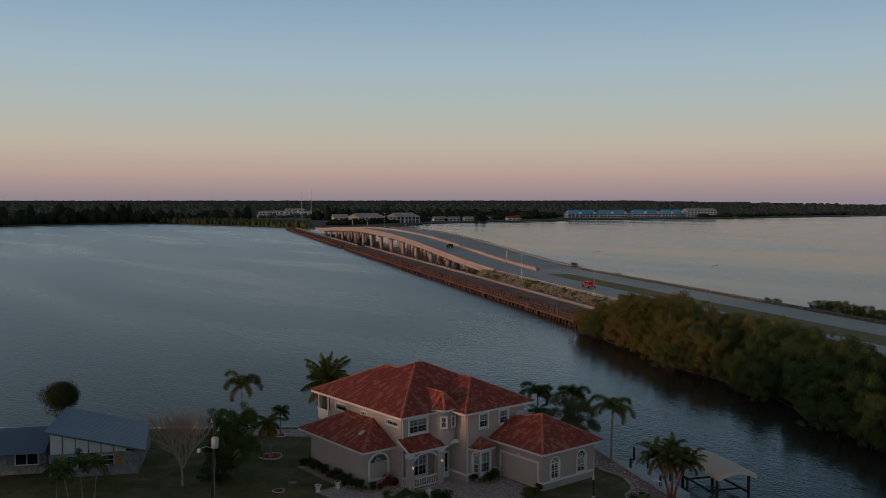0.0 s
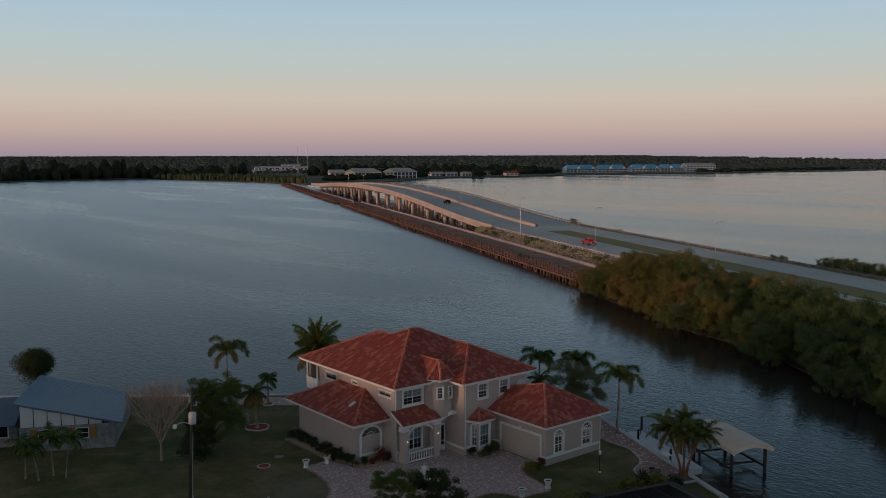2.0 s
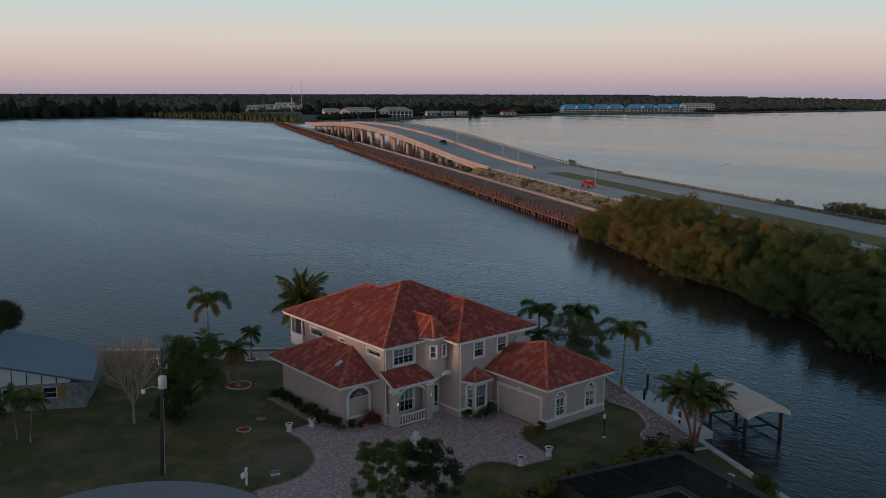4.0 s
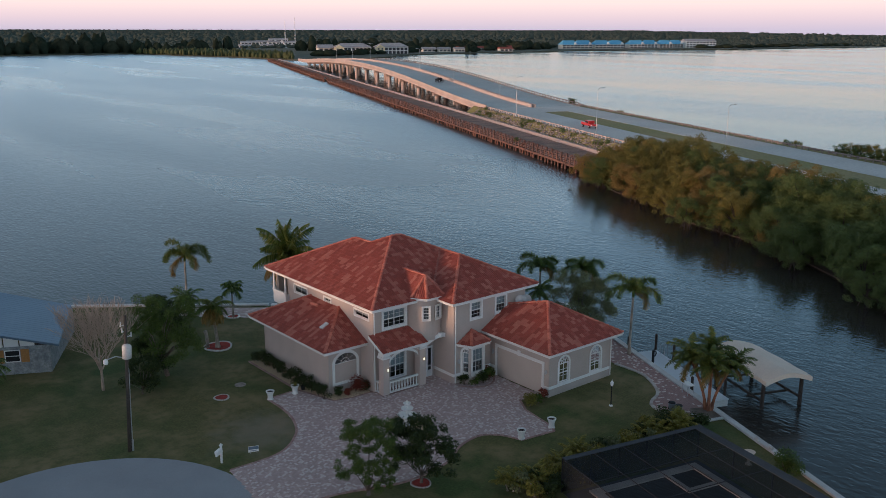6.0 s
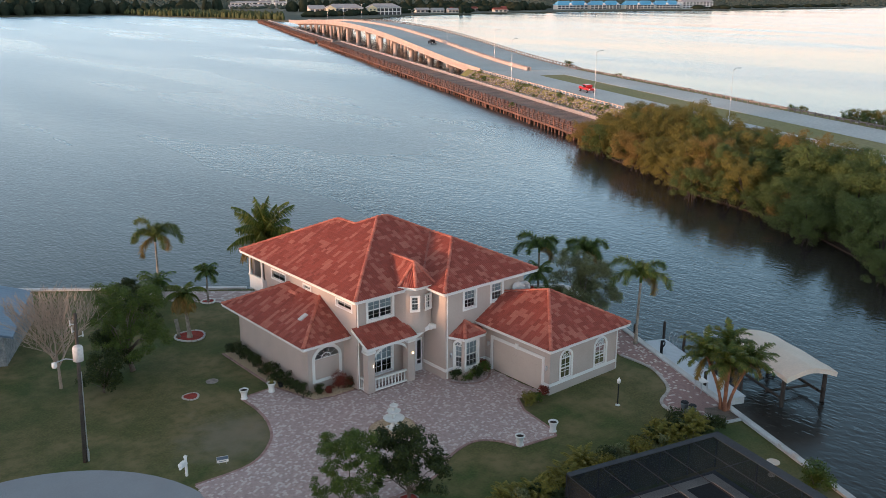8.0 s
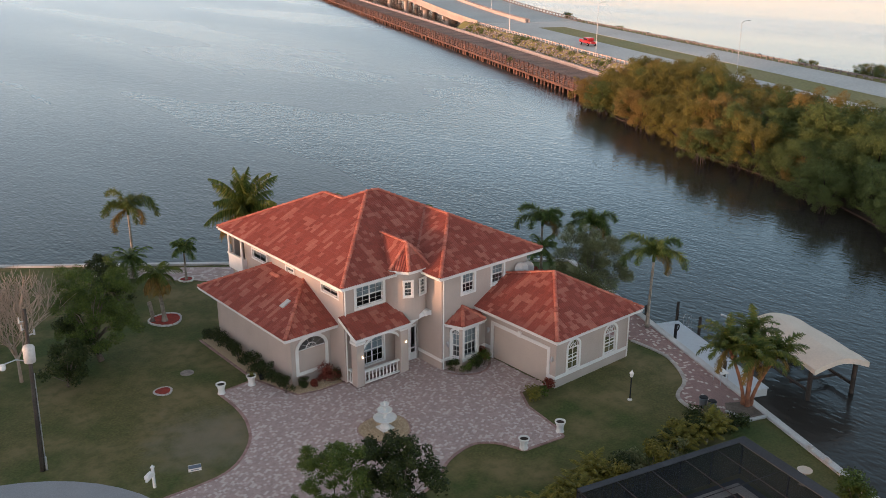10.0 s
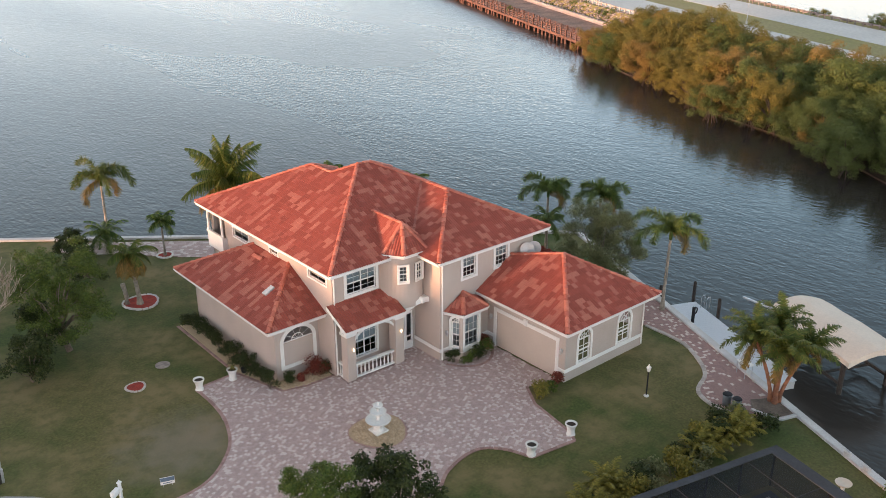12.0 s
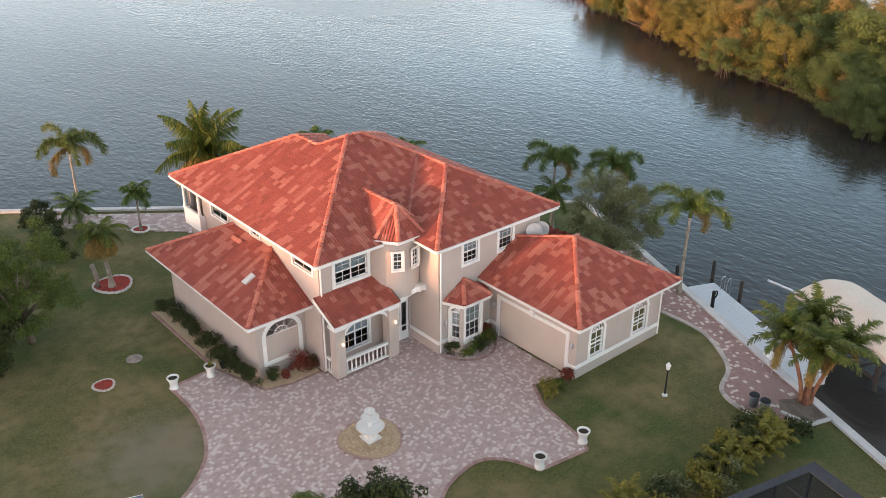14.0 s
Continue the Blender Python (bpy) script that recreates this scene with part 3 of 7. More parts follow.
# rows towards the skyline, with distance haze painted in by M_FARHAZE
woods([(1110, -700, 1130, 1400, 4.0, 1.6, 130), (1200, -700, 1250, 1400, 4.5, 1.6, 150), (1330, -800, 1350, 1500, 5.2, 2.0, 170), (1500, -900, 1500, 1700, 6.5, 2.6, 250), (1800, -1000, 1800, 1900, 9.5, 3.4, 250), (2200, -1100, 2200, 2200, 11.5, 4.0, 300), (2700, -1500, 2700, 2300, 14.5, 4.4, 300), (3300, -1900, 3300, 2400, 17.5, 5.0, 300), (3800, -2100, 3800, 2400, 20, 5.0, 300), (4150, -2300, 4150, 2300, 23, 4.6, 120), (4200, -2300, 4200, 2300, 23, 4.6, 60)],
      "flat woodland out to the skyline, haze painted into its grey-green", rnd, M_FARHAZE, (0.9, 1.0))

# ---- the two-storey house ----
house = thing("house", "two-storey taupe stucco house with red clay tile hip roofs", "house")

def wall(parent, p0, turn, length, z0, z1, holes=(), thick=0.2, mat=M_STUCCO, start=0.0):
    """A wall in its own frame: u along it, y inwards. holes: (u0, u1, z0, z1)."""
    bm = bm_new()
    us = sorted({start, length, *(u for h in holes for u in h[:2])})
    for a, b in zip(us, us[1:]):
        spans, z = [], z0
        for h in sorted((h for h in holes if h[0] < b - 1e-6 and h[1] > a + 1e-6), key=lambda h: h[2]):
            spans.append((z, h[2])); z = h[3]
        spans.append((z, z1))
        for lo, hi in spans:
            if hi - lo > 1e-4:
                box(bm, a, 0, lo, b, thick, hi)
    bmesh.ops.remove_doubles(bm, verts=bm.verts, dist=1e-4)
    ob = part("wall", bm, mat, parent)
    ob.matrix_basis = pose(*p0, 0, 0, 0, turn)
    return ob

def at_wall(p0, turn, u, z, y=0.0):
    return pose(p0[0], p0[1], 0, 0, 0, turn) @ pose(u, y, z)

def arch_band(bm, w, h, t, y0, y1, n=14, rise=None):
    """A half-round (or flatter) band standing on the height h over a width w."""
    rise = w / 2 if rise is None else rise
    pts = []
    for i in range(n + 1):
        a = math.pi * i / n
        pts.append((w / 2 - w / 2 * math.cos(a), h + rise * math.sin(a), w / 2 - (w / 2 + t) * math.cos(a), h + (rise + t) * math.sin(a)))
    for (a, b, c, d), (e, f, g, k) in zip(pts, pts[1:]):
        lo = [bm.verts.new((x, y0, z)) for x, z in ((a, b), (e, f), (g, k), (c, d))]
        hi = [bm.verts.new((x, y1, z)) for x, z in ((a, b), (e, f), (g, k), (c, d))]
        bm.faces.new(lo), bm.faces.new(hi[::-1])
        for i in range(4):
            bm.faces.new((lo[(i + 1) % 4], lo[i], hi[i], hi[(i + 1) % 4]))

def window(parent, m, w, h, cols=2, rows=2, trim=0.14, arch=0.0, mid=True, sill=True):
    """White trim round an opening w x h, sash bars and panes. m: the opening's lower corner on the wall face."""
    bm = bm_new()
    top = h - arch
    box(bm, -trim, -0.05, -trim, w + trim, 0.02, 0)
    box(bm, -trim, -0.05, 0, 0, 0.02, top), box(bm, w, -0.05, 0, w + trim, 0.02, top)
    if arch:
        arch_band(bm, w, top, trim, -0.05, 0.02, rise=arch)
    else:
        box(bm, -trim, -0.05, h, w + trim, 0.02, h + trim)
    win = part("window", bm, M_WHITE, parent)
    win.matrix_basis = m
    bm = bm_new()
    f = 0.055
    box(bm, 0, 0.03, 0, f, 0.09, top), box(bm, w - f, 0.03, 0, w, 0.09, top), box(bm, f, 0.03, 0, w - f, 0.09, f), box(bm, f, 0.03, top - f, w - f, 0.09, top)
    if mid:
        box(bm, f, 0.025, top / 2 - 0.03, w - f, 0.085, top / 2 + 0.03)
    for i in range(1, cols):
        x = w * i / cols
        t = 0.035 if (cols == 4 and i == 2) else 0.008
        box(bm, x - t, 0.035, f, x + t, 0.08, top - f)
    for j in range(1, rows):
        z = top * j / rows
        box(bm, f, 0.035, z - 0.007, w - f, 0.08, z + 0.007)
    if arch:
        for a in (0.25, 0.5, 0.75):
            rod(bm, (w / 2, 0.055, top), (w / 2 - (w / 2) * math.cos(math.pi * a), 0.055, top + arch * math.sin(math.pi * a)), 0.015, n=4)
        arch_band(bm, w * 0.45, top, 0.03, 0.04, 0.07, rise=arch * 0.45)
        for v in bm.verts[-14 * 8:]:
            v.co.x += w * 0.275
    part("sash", bm, M_WHITE, win)
    bm = bm_new()
    if arch:
        poly(bm, [(w, 0.06, 0), (0, 0.06, 0)] + [(w / 2 - w / 2 * math.cos(math.pi * i / 14), 0.06, top + arch * math.sin(math.pi * i / 14)) for i in range(15)])
    else:
        poly(bm, [(0, 0.06, 0), (w, 0.06, 0), (w, 0.06, h), (0, 0.06, h)])
    pane = part("pane", bm, M_GLASS, win)
    pane.visible_shadow = False
    bm = bm_new()
    box(bm, 0.02, 0.125, top * 0.42, w - 0.02, 0.14, top - 0.01)
    part("blind", bm, M_BLIND, win, "half-lowered grey blind")
    return win

def spandrel(parent, m, w, h, arch, thick=0.2):
    """Fills the corners over an arched opening of full height h."""
    bm = bm_new()
    n, top = 12, h - arch
    for side in (0, 1):
        pts = [(w / 2 - w / 2 * math.cos(math.pi * i / n), top + arch * math.sin(math.pi * i / n)) for i in range(n // 2 + 1)] + [(0, h)]
        if side:
            pts = [(w - x, z) for x, z in pts][::-1]
        lo, hi = [bm.verts.new((x, 0.0, z)) for x, z in pts], [bm.verts.new((x, thick, z)) for x, z in pts]
        bm.faces.new(lo), bm.faces.new(hi[::-1])
        for i in range(len(pts)):
            j = (i + 1) % len(pts)
            bm.faces.new((lo[j], lo[i], hi[i], hi[j]))
    bmesh.ops.recalc_face_normals(bm, faces=bm.faces)
    ob = part("spandrel", bm, M_STUCCO, parent)
    ob.matrix_basis = m
    return ob

# left main wall, facing the sunset: u runs from the back (y = 14.7) to the front (y = 0.8)
L0 = (0.6, 14.7)
wall(house, L0, -90, 13.9, 0, 6.42, [(11.65, 13.4, 5.42, 5.86), (7.5, 8.4, 5.5, 5.8), (3.05, 4.95, 5.2, 5.8), (0.35, 1.9, 4.35, 6.2)])
window(house, at_wall(L0, -90, 11.65, 5.42), 1.75, 0.44, 2, 1, 0.1, mid=False)
window(house, at_wall(L0, -90, 7.5, 5.5), 0.9, 0.3, 2, 1, 0.1, mid=False)
window(house, at_wall(L0, -90, 3.05, 5.2), 1.9, 0.6, 2, 1, 0.1, mid=False)
# corner balcony: white paint stands in for low sun on its parapet
bm = bm_new()
box(bm, 0.1, -0.35, 3.75, 2.1, 0.0, 3.95, 0.02)
box(bm, 0.1, -0.35, 3.95, 2.1, -0.27, 4.75)
box(bm, 0.1, -0.27, 3.95, 0.18, 0.0, 4.75), box(bm, 2.02, -0.27, 3.95, 2.1, 0.0, 4.75)
box(bm, 0.05, -0.40, 4.75, 2.15, -0.22, 4.87, 0.015)
balcony = part("balcony", bm, M_WHITE, house, "corner balcony painted cream as if sunlit")
balcony.matrix_basis = pose(*L0, 0, 0, 0, -90)
for u in (0.18, 2.0):
    bm = bm_new()
    lathe(bm, [(0.12, 4.86), (0.12, 4.95), (0.085, 5.0), (0.075, 6.2), (0.12, 6.28), (0.12, 6.4)], (u, -0.28, 0), 12)
    c = part("column", bm, M_WHITE, house, smooth=True)
    c.matrix_basis = pose(*L0, 0, 0, 0, -90)

# front wall of the main block
F0 = (0.6, 0.8)
wall(house, F0, 0, 3.75, 0, 6.42, [(0.95, 2.9, 4.72, 5.98), (1.15, 2.85, 0.75, 2.6)], start=0.2)
window(house, at_wall(F0, 0, 0.95, 4.72), 1.95, 1.26, 4, 4, 0.17, mid=True)
window(house, at_wall(F0, 0, 1.15, 0.75), 1.7, 1.85, 4, 4, 0.12)
# entry wall with double doors
E0 = (4.35, 0.62)
wall(house, E0, 0, 1.75, 0, 3.6, [(0.45, 1.65, 0, 2.5)])
for k in (0, 1):
    bm = bm_new()
    u = 0.45 + k * 0.6
    box(bm, u + 0.01, 0.06, 0.02, u + 0.14, 0.11, 2.48), box(bm, u + 0.46, 0.06, 0.02, u + 0.59, 0.11, 2.48)
    box(bm, u + 0.14, 0.06, 0.02, u + 0.46, 0.11, 0.55), box(bm, u + 0.14, 0.06, 2.3, u + 0.46, 0.11, 2.48), box(bm, u + 0.14, 0.07, 0.82, u + 0.46, 0.10, 0.9)
    leaf = part("door", bm, M_WHITE, house, "white entry door with tall dark glass")
    leaf.matrix_basis = pose(*E0, 0)
    bm = bm_new()
    poly(bm, [(u + 0.14, 0.085, 0.55), (u + 0.46, 0.085, 0.55), (u + 0.46, 0.085, 2.3), (u + 0.14, 0.085, 2.3)])
    part("pane", bm, M_GLASS, leaf).visible_shadow = False
    bm = bm_new()
    rod(bm, (u + (0.5 if k == 0 else 0.1), 0.02, 1.0), (u + (0.5 if k == 0 else 0.1), 0.02, 1.25), 0.015)
    part("handle", bm, M_STEEL, leaf)
# right section
RS = (6.1, -1.7)
wall(house, (6.1, 1.5), -90, 3.2, 0, 6.42)
wall(house, RS, 0, 7.3, 0, 6.42, [(1.68, 2.65, 4.8, 6.02), (4.2, 5.15, 4.8, 6.02)], start=0.2)
for u in (1.68, 4.2):
    window(house, at_wall(RS, 0, u, 4.8), 0.96, 1.22, 3, 4, 0.16)
wall(house, (13.4, -1.7), 90, 14.5, 0, 6.42, start=0.2)
wall(house, (13.4, 12.8), 180, 3.1, 0, 6.42)
wall(house, (10.3, 12.8), 90, 1.9, 0, 6.42)
wall(house, (10.3, 14.7), 180, 9.7, 0, 6.42)
# garage
GD = (9.79, -1.7)
wall(house, GD, -90, 6.19, 0, 3.42, [(0.78, 5.52, 0, 2.36)])
GF = (9.79, -7.89)
ARCHW = [(1.05, 1.0), (4.45, 1.1)]
wall(house, GF, 0, 6.75, 0, 3.42, [(u, u + w, 0.86, 2.78) for u, w in ARCHW], start=0.2)
for u, w in ARCHW:
    window(house, at_wall(GF, 0, u, 0.86), w, 1.92, 2, 3, 0.14, arch=w / 2)
    spandrel(house, at_wall(GF, 0, u, 0.86), w, 1.92, w / 2)
wall(house, (16.54, -7.89), 90, 5.4, 0, 3.42, start=0.2)
wall(house, (16.54, -2.49), 180, 3.14, 0, 3.42)
bm = bm_new()
for k in range(4):
    z = 0.02 + k * 0.585
    box(bm, 0.78, 0.10, z, 5.52, 0.15, z + 0.582)
    for c in range(8):
        u = 0.86 + c * 0.585
        box(bm, u, 0.097, z + 0.09, u + 0.5, 0.10, z + 0.49)
gd = part("garage_door", bm, M_DOOR, house, "wide closed beige panelled garage door")
gd.matrix_basis = pose(*GD, 0, 0, 0, -90)
bm = bm_new()
box(bm, 0.58, -0.06, 0, 0.78, 0.02, 2.36), box(bm, 5.52, -0.06, 0, 5.72, 0.02, 2.36), box(bm, 0.58, -0.06, 2.36, 5.72, 0.02, 2.58)
box(bm, 3.02, -0.10, 2.34, 3.28, 0.02, 2.72, 0.01)
t = part("door_trim", bm, M_WHITE, house)
t.matrix_basis = pose(*GD, 0, 0, 0, -90)
# one-storey wing
WL = (-2.2, 11.85)
wall(house, WL, -90, 9.45, 0, 3.42)
WF = (-2.2, 2.4)
wall(house, WF, 0, 2.8, 0, 3.42, [(0.5, 2.4, 2.2, 2.95)], start=0.2)
spandrel(house, at_wall(WF, 0, 0.5, 2.2), 1.9, 0.75, 0.75)
bm = bm_new()
box(bm, 0.3, -0.06, 0.62, 2.6, 0.02, 0.82)
box(bm, 0.3, -0.06, 0.82, 0.5, 0.02, 2.2), box(bm, 2.4, -0.06, 0.82, 2.6, 0.02, 2.2)
arch_band(bm, 1.9, 2.2, 0.2, -0.06, 0.02, rise=0.75)
for v in bm.verts[-14 * 8:]:
    v.co.x += 0.5
w = part("window", bm, M_WHITE, house, "arched blind window with a glazed fan top")
w.matrix_basis = pose(*WF, 0)
bm = bm_new()
poly(bm, [(0.5 + 0.95 - 0.95 * math.cos(math.pi * i / 14), 0.06, 2.2 + 0.75 * math.sin(math.pi * i / 14)) for i in range(15)])
part("pane", bm, M_GLASS, w).visible_shadow = False
bm = bm_new()
box(bm, 0.5, 0.03, 2.17, 2.4, 0.09, 2.24)
for a in (0.2, 0.4, 0.6, 0.8):
    rod(bm, (1.45, 0.055, 2.22), (1.45 - 0.95 * math.cos(math.pi * a), 0.055, 2.2 + 0.75 * math.sin(math.pi * a)), 0.012, n=4)
arch_band(bm, 0.7, 2.2, 0.04, 0.035, 0.07, rise=0.33)
for v in bm.verts[-14 * 8:]:
    v.co.x += 1.1
part("sash", bm, M_WHITE, w)
wall(house, (0.6, 11.85), 180, 2.8, 0, 3.42)

# rooms behind the panes: inner walls coloured dark to give the rooms' dimness
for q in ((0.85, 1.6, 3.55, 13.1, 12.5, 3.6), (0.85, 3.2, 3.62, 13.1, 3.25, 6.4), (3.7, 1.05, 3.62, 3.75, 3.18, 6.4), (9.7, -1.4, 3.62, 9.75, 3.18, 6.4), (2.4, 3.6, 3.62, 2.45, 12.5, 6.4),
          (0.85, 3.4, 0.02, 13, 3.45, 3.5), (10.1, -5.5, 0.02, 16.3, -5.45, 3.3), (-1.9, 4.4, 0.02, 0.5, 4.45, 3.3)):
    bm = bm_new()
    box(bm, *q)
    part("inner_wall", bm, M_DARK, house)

# white band near the ground
def band(p0, turn, u0, u1, z0=0.58, z1=0.80):
    bm = bm_new()
    box(bm, u0, -0.045, z0, u1, 0.0, z1, 0.008)
    b = part("trim_band", bm, M_WHITE, house)
    b.matrix_basis = pose(*p0, 0, 0, 0, turn)
band(GF, 0, -0.045, 6.75), band(GD, -90, 5.72, 6.19), band(GD, -90, 0.0, 0.58), band((6.1, 1.5), -90, 0.3, 3.2), band(RS, 0, -0.045, 0.75), band(RS, 0, 2.9, 3.69)
for p0, turn, u in ((GF, 0, 6.6), (F0, 0, 0.02), (RS, 0, 0.04)):
    bm = bm_new()
    rod(bm, (u + 0.06, -0.07, 0.1), (u + 0.06, -0.07, 3.4 if p0 == GF else 6.4), 0.045, n=8)
    ds = part("downspout", bm, M_WHITE, house)
    ds.matrix_basis = pose(*p0, 0, 0, 0, turn)

# turret over the entry
TC = (5.15, 0.80)
def ring(r, n=20, a0=math.pi, a1=2 * math.pi):
    return [(TC[0] + r * math.cos(a0 + (a1 - a0) * i / n), TC[1] + r * math.sin(a0 + (a1 - a0) * i / n)) for i in range(n + 1)]
bm = bm_new()
prism(bm, ring(1.38) + [(TC[0] + 1.38, 1.3), (TC[0] - 1.38, 1.3)], 3.45, 6.62)
part("turret", bm, M_STUCCO, house, "rounded stucco turret")
bm = bm_new()
prism(bm, ring(1.50) + [(TC[0] + 1.5, 1.0), (TC[0] - 1.5, 1.0)], 6.56, 6.78)
part("turret_cornice", bm, M_WHITE, house)
for deg in (-118, -78):
    a = radians(deg)
    m = pose(TC[0] + 1.385 * math.cos(a), TC[1] + 1.385 * math.sin(a), 5.1, 0, 0, deg + 90) @ pose(-0.24, -0.10, 0)
    window(house, m, 0.48, 0.95, 2, 4, 0.1)
    # dark backing sheet paints a dim room onto the solid turret
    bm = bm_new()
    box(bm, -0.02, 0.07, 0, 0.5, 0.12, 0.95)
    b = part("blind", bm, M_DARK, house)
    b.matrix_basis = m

# porch: piers, arches, balustrade
def pier(x0, y0, x1, y1, h):
    bm = bm_new()
    box(bm, x0, y0, 0, x1, y1, h, 0.015)
    p = part("pier", bm, M_STUCCO, house)
    bm = bm_new()
    box(bm, x0 - 0.07, y0 - 0.07, h - 0.42, x1 + 0.07, y1 + 0.07, h - 0.25, 0.01)
    box(bm, x0 - 0.03, y0 - 0.03, h - 0.25, x1 + 0.03, y1 + 0.03, h - 0.02, 0.01)
    part("capital", bm, M_WHITE, p)
pier(0.75, -0.2, 1.32, 0.35, 3.2)
pier(3.95, -0.35, 4.55, 0.25, 3.3)
def arch_beam(a, b, y0, y1, z_spring, rise, z_top, mat=M_STUCCO):
    bm = bm_new()
    n, w = 16, b - a
    for i in range(n):
        x0, x1 = a + w * i / n, a + w * (i + 1) / n
        c0, c1 = (z_spring + rise * math.sin(math.pi * t) ** 0.7 for t in (i / n, (i + 1) / n))
        vs = [bm.verts.new(p) for p in ((x0, y0, c0), (x1, y0, c1), (x1, y0, z_top), (x0, y0, z_top), (x0, y1, c0), (x1, y1, c1), (x1, y1, z_top), (x0, y1, z_top))]
        for f in ((0, 1, 2, 3), (5, 4, 7, 6), (4, 5, 1, 0), (3, 2, 6, 7)):
            bm.faces.new([vs[k] for k in f])
    bmesh.ops.remove_doubles(bm, verts=bm.verts, dist=1e-4)
    return part("arch", bm, mat, house)
arch_beam(1.32, 3.95, -0.15, 0.15, 2.42, 0.62, 3.45)
bm = bm_new()
for i in range(20):
    q = []
    for t in (i / 20, (i + 1) / 20):
        z = 2.42 + 0.62 * math.sin(math.pi * t) ** 0.7
        q.append((1.32 + 2.63 * t, z))
    (x0, z0), (x1, z1) = q
    vs = [bm.verts.new(p) for p in ((x0, -0.19, z0 - 0.012), (x1, -0.19, z1 - 0.012), (x1, -0.19, z1 + 0.17), (x0, -0.19, z0 + 0.17), (x0, -0.153, z0 - 0.012), (x1, -0.153, z1 - 0.012), (x1, -0.153, z1 + 0.17), (x0, -0.153, z0 + 0.17))]
    for f in ((0, 1, 2, 3), (5, 4, 7, 6), (4, 5, 1, 0), (3, 2, 6, 7)):
        bm.faces.new([vs[k] for k in f])
bmesh.ops.remove_doubles(bm, verts=bm.verts, dist=1e-4)
part("arch_trim", bm, M_WHITE, house, "white arch moulding of the porch")
bm = bm_new()
n = 18
for i in range(n):
    t0, t1 = i / n, (i + 1) / n
    z0, z1 = (3.02 + 0.50 * math.sin(math.pi * 0.62 * t) for t in (t0, t1))
    x0, x1, y0, y1 = 4.5 + 1.6 * t0, 4.5 + 1.6 * t1, -0.30 - 0.28 * t0, -0.30 - 0.28 * t1
    vs = [bm.verts.new(p) for p in ((x0, y0 - 0.14, z0), (x1, y1 - 0.14, z1), (x1, y1 - 0.14, z1 + 0.3), (x0, y0 - 0.14, z0 + 0.3), (x0, y0 + 0.3, z0), (x1, y1 + 0.3, z1), (x1, y1 + 0.3, z1 + 0.3), (x0, y0 + 0.3, z0 + 0.3))]
    for f in ((0, 1, 2, 3), (5, 4, 7, 6), (4, 5, 1, 0), (3, 2, 6, 7)):
        bm.faces.new([vs[k] for k in f])
bmesh.ops.remove_doubles(bm, verts=bm.verts, dist=1e-4)
box(bm, 5.55, -0.8, 3.52, 5.8, -0.35, 3.88, 0.06)
part("arch", bm, M_WHITE, house, "white moulded arch over the entry")
bm = bm_new()
box(bm, 0.78, -0.2, 3.38, 4.2, 0.8, 3.46)
box(bm, 4.2, -0.3, 3.4, 6.1, 1.3, 3.46)
part("porch_ceiling", bm, M_WHITE, house)
BALUSTER = [(0.055, 0.0), (0.055, 0.05), (0.03, 0.08), (0.06, 0.22), (0.035, 0.42), (0.028, 0.55), (0.05, 0.6), (0.055, 0.66)]
def balustrade(a, b, z0):
    a, b = Vector(a), Vector(b)
    d = (b - a)
    turn = math.degrees(math.atan2(d.y, d.x))
    bm = bm_new()
    box(bm, 0, -0.08, z0, d.length, 0.08, z0 + 0.1)
    r = part("balustrade", bm, M_WHITE, house)
    bm = bm_new()
    box(bm, 0, -0.09, z0 + 0.76, d.length, 0.09, z0 + 0.88, 0.01)
    part("handrail", bm, M_WHITE, r)
    r.matrix_basis = pose(a.x, a.y, 0, 0, 0, turn)
    n = max(2, int(d.length / 0.24))
    bm = bm_new()
    lathe(bm, BALUSTER, (0, 0, z0 + 0.1), 8)
    first = part("baluster", bm, M_WHITE, r, smooth=True)
    for i in range(n):
        o = first if i == 0 else new("baluster", first.data)
        o.parent = r
        o.location = (d.length * (i + 0.5) / n, 0, 0)
balustrade((1.32, -0.05), (3.95, -0.12), 0.04)
balustrade((0.85, 0.8), (0.85, 0.35), 0.04)
for x, y, z in ((1.12, -0.27, 1.95), (4.3, -0.42, 2.1)):
    bm = bm_new()
    lathe(bm, [(0.02, -0.08), (0.035, -0.06), (0.04, 0.03), (0.015, 0.08)], (x, y - 0.02, z), 8)
    part("wall_lantern", bm, M_LAMP, house, "lit warm wall lantern")
for p0, turn, u, z in ((GD, -90, 0.38, 1.9), (GD, -90, 5.95, 1.9), (RS, 0, 0.42, 1.75)):
    bm = bm_new()
    lathe(bm, [(0.03, -0.2), (0.06, -0.15), (0.08, 0.05), (0.05, 0.14), (0.015, 0.2)], (u, -0.12, z), 8)
    box(bm, u - 0.05, -0.06, z - 0.12, u + 0.05, 0.0, z + 0.12)
    l = part("wall_lantern", bm, M_STEEL, house)
    l.matrix_basis = pose(*p0, 0, 0, 0, turn)

# bay window
BAY = [(6.75, -1.72), (7.1, -2.5), (8.45, -2.5), (8.8, -1.72)]
bm = bm_new()
prism(bm, BAY, 0.0, 0.62)
bay = part("bay", bm, M_STUCCO, house, "three-sided stucco bay")
bm = bm_new()
prism(bm, [(7.0 + (x - 7.0) * 0.995, y) for x, y in BAY], 2.9, 3.12)
part("lintel", bm, M_STUCCO, bay)
for x, y in BAY[1:3]:
    bm = bm_new()
    rod(bm, (x, y + 0.1, 0.62), (x, y + 0.1, 2.9), 0.135, n=10)
    part("corner_post", bm, M_STUCCO, bay)
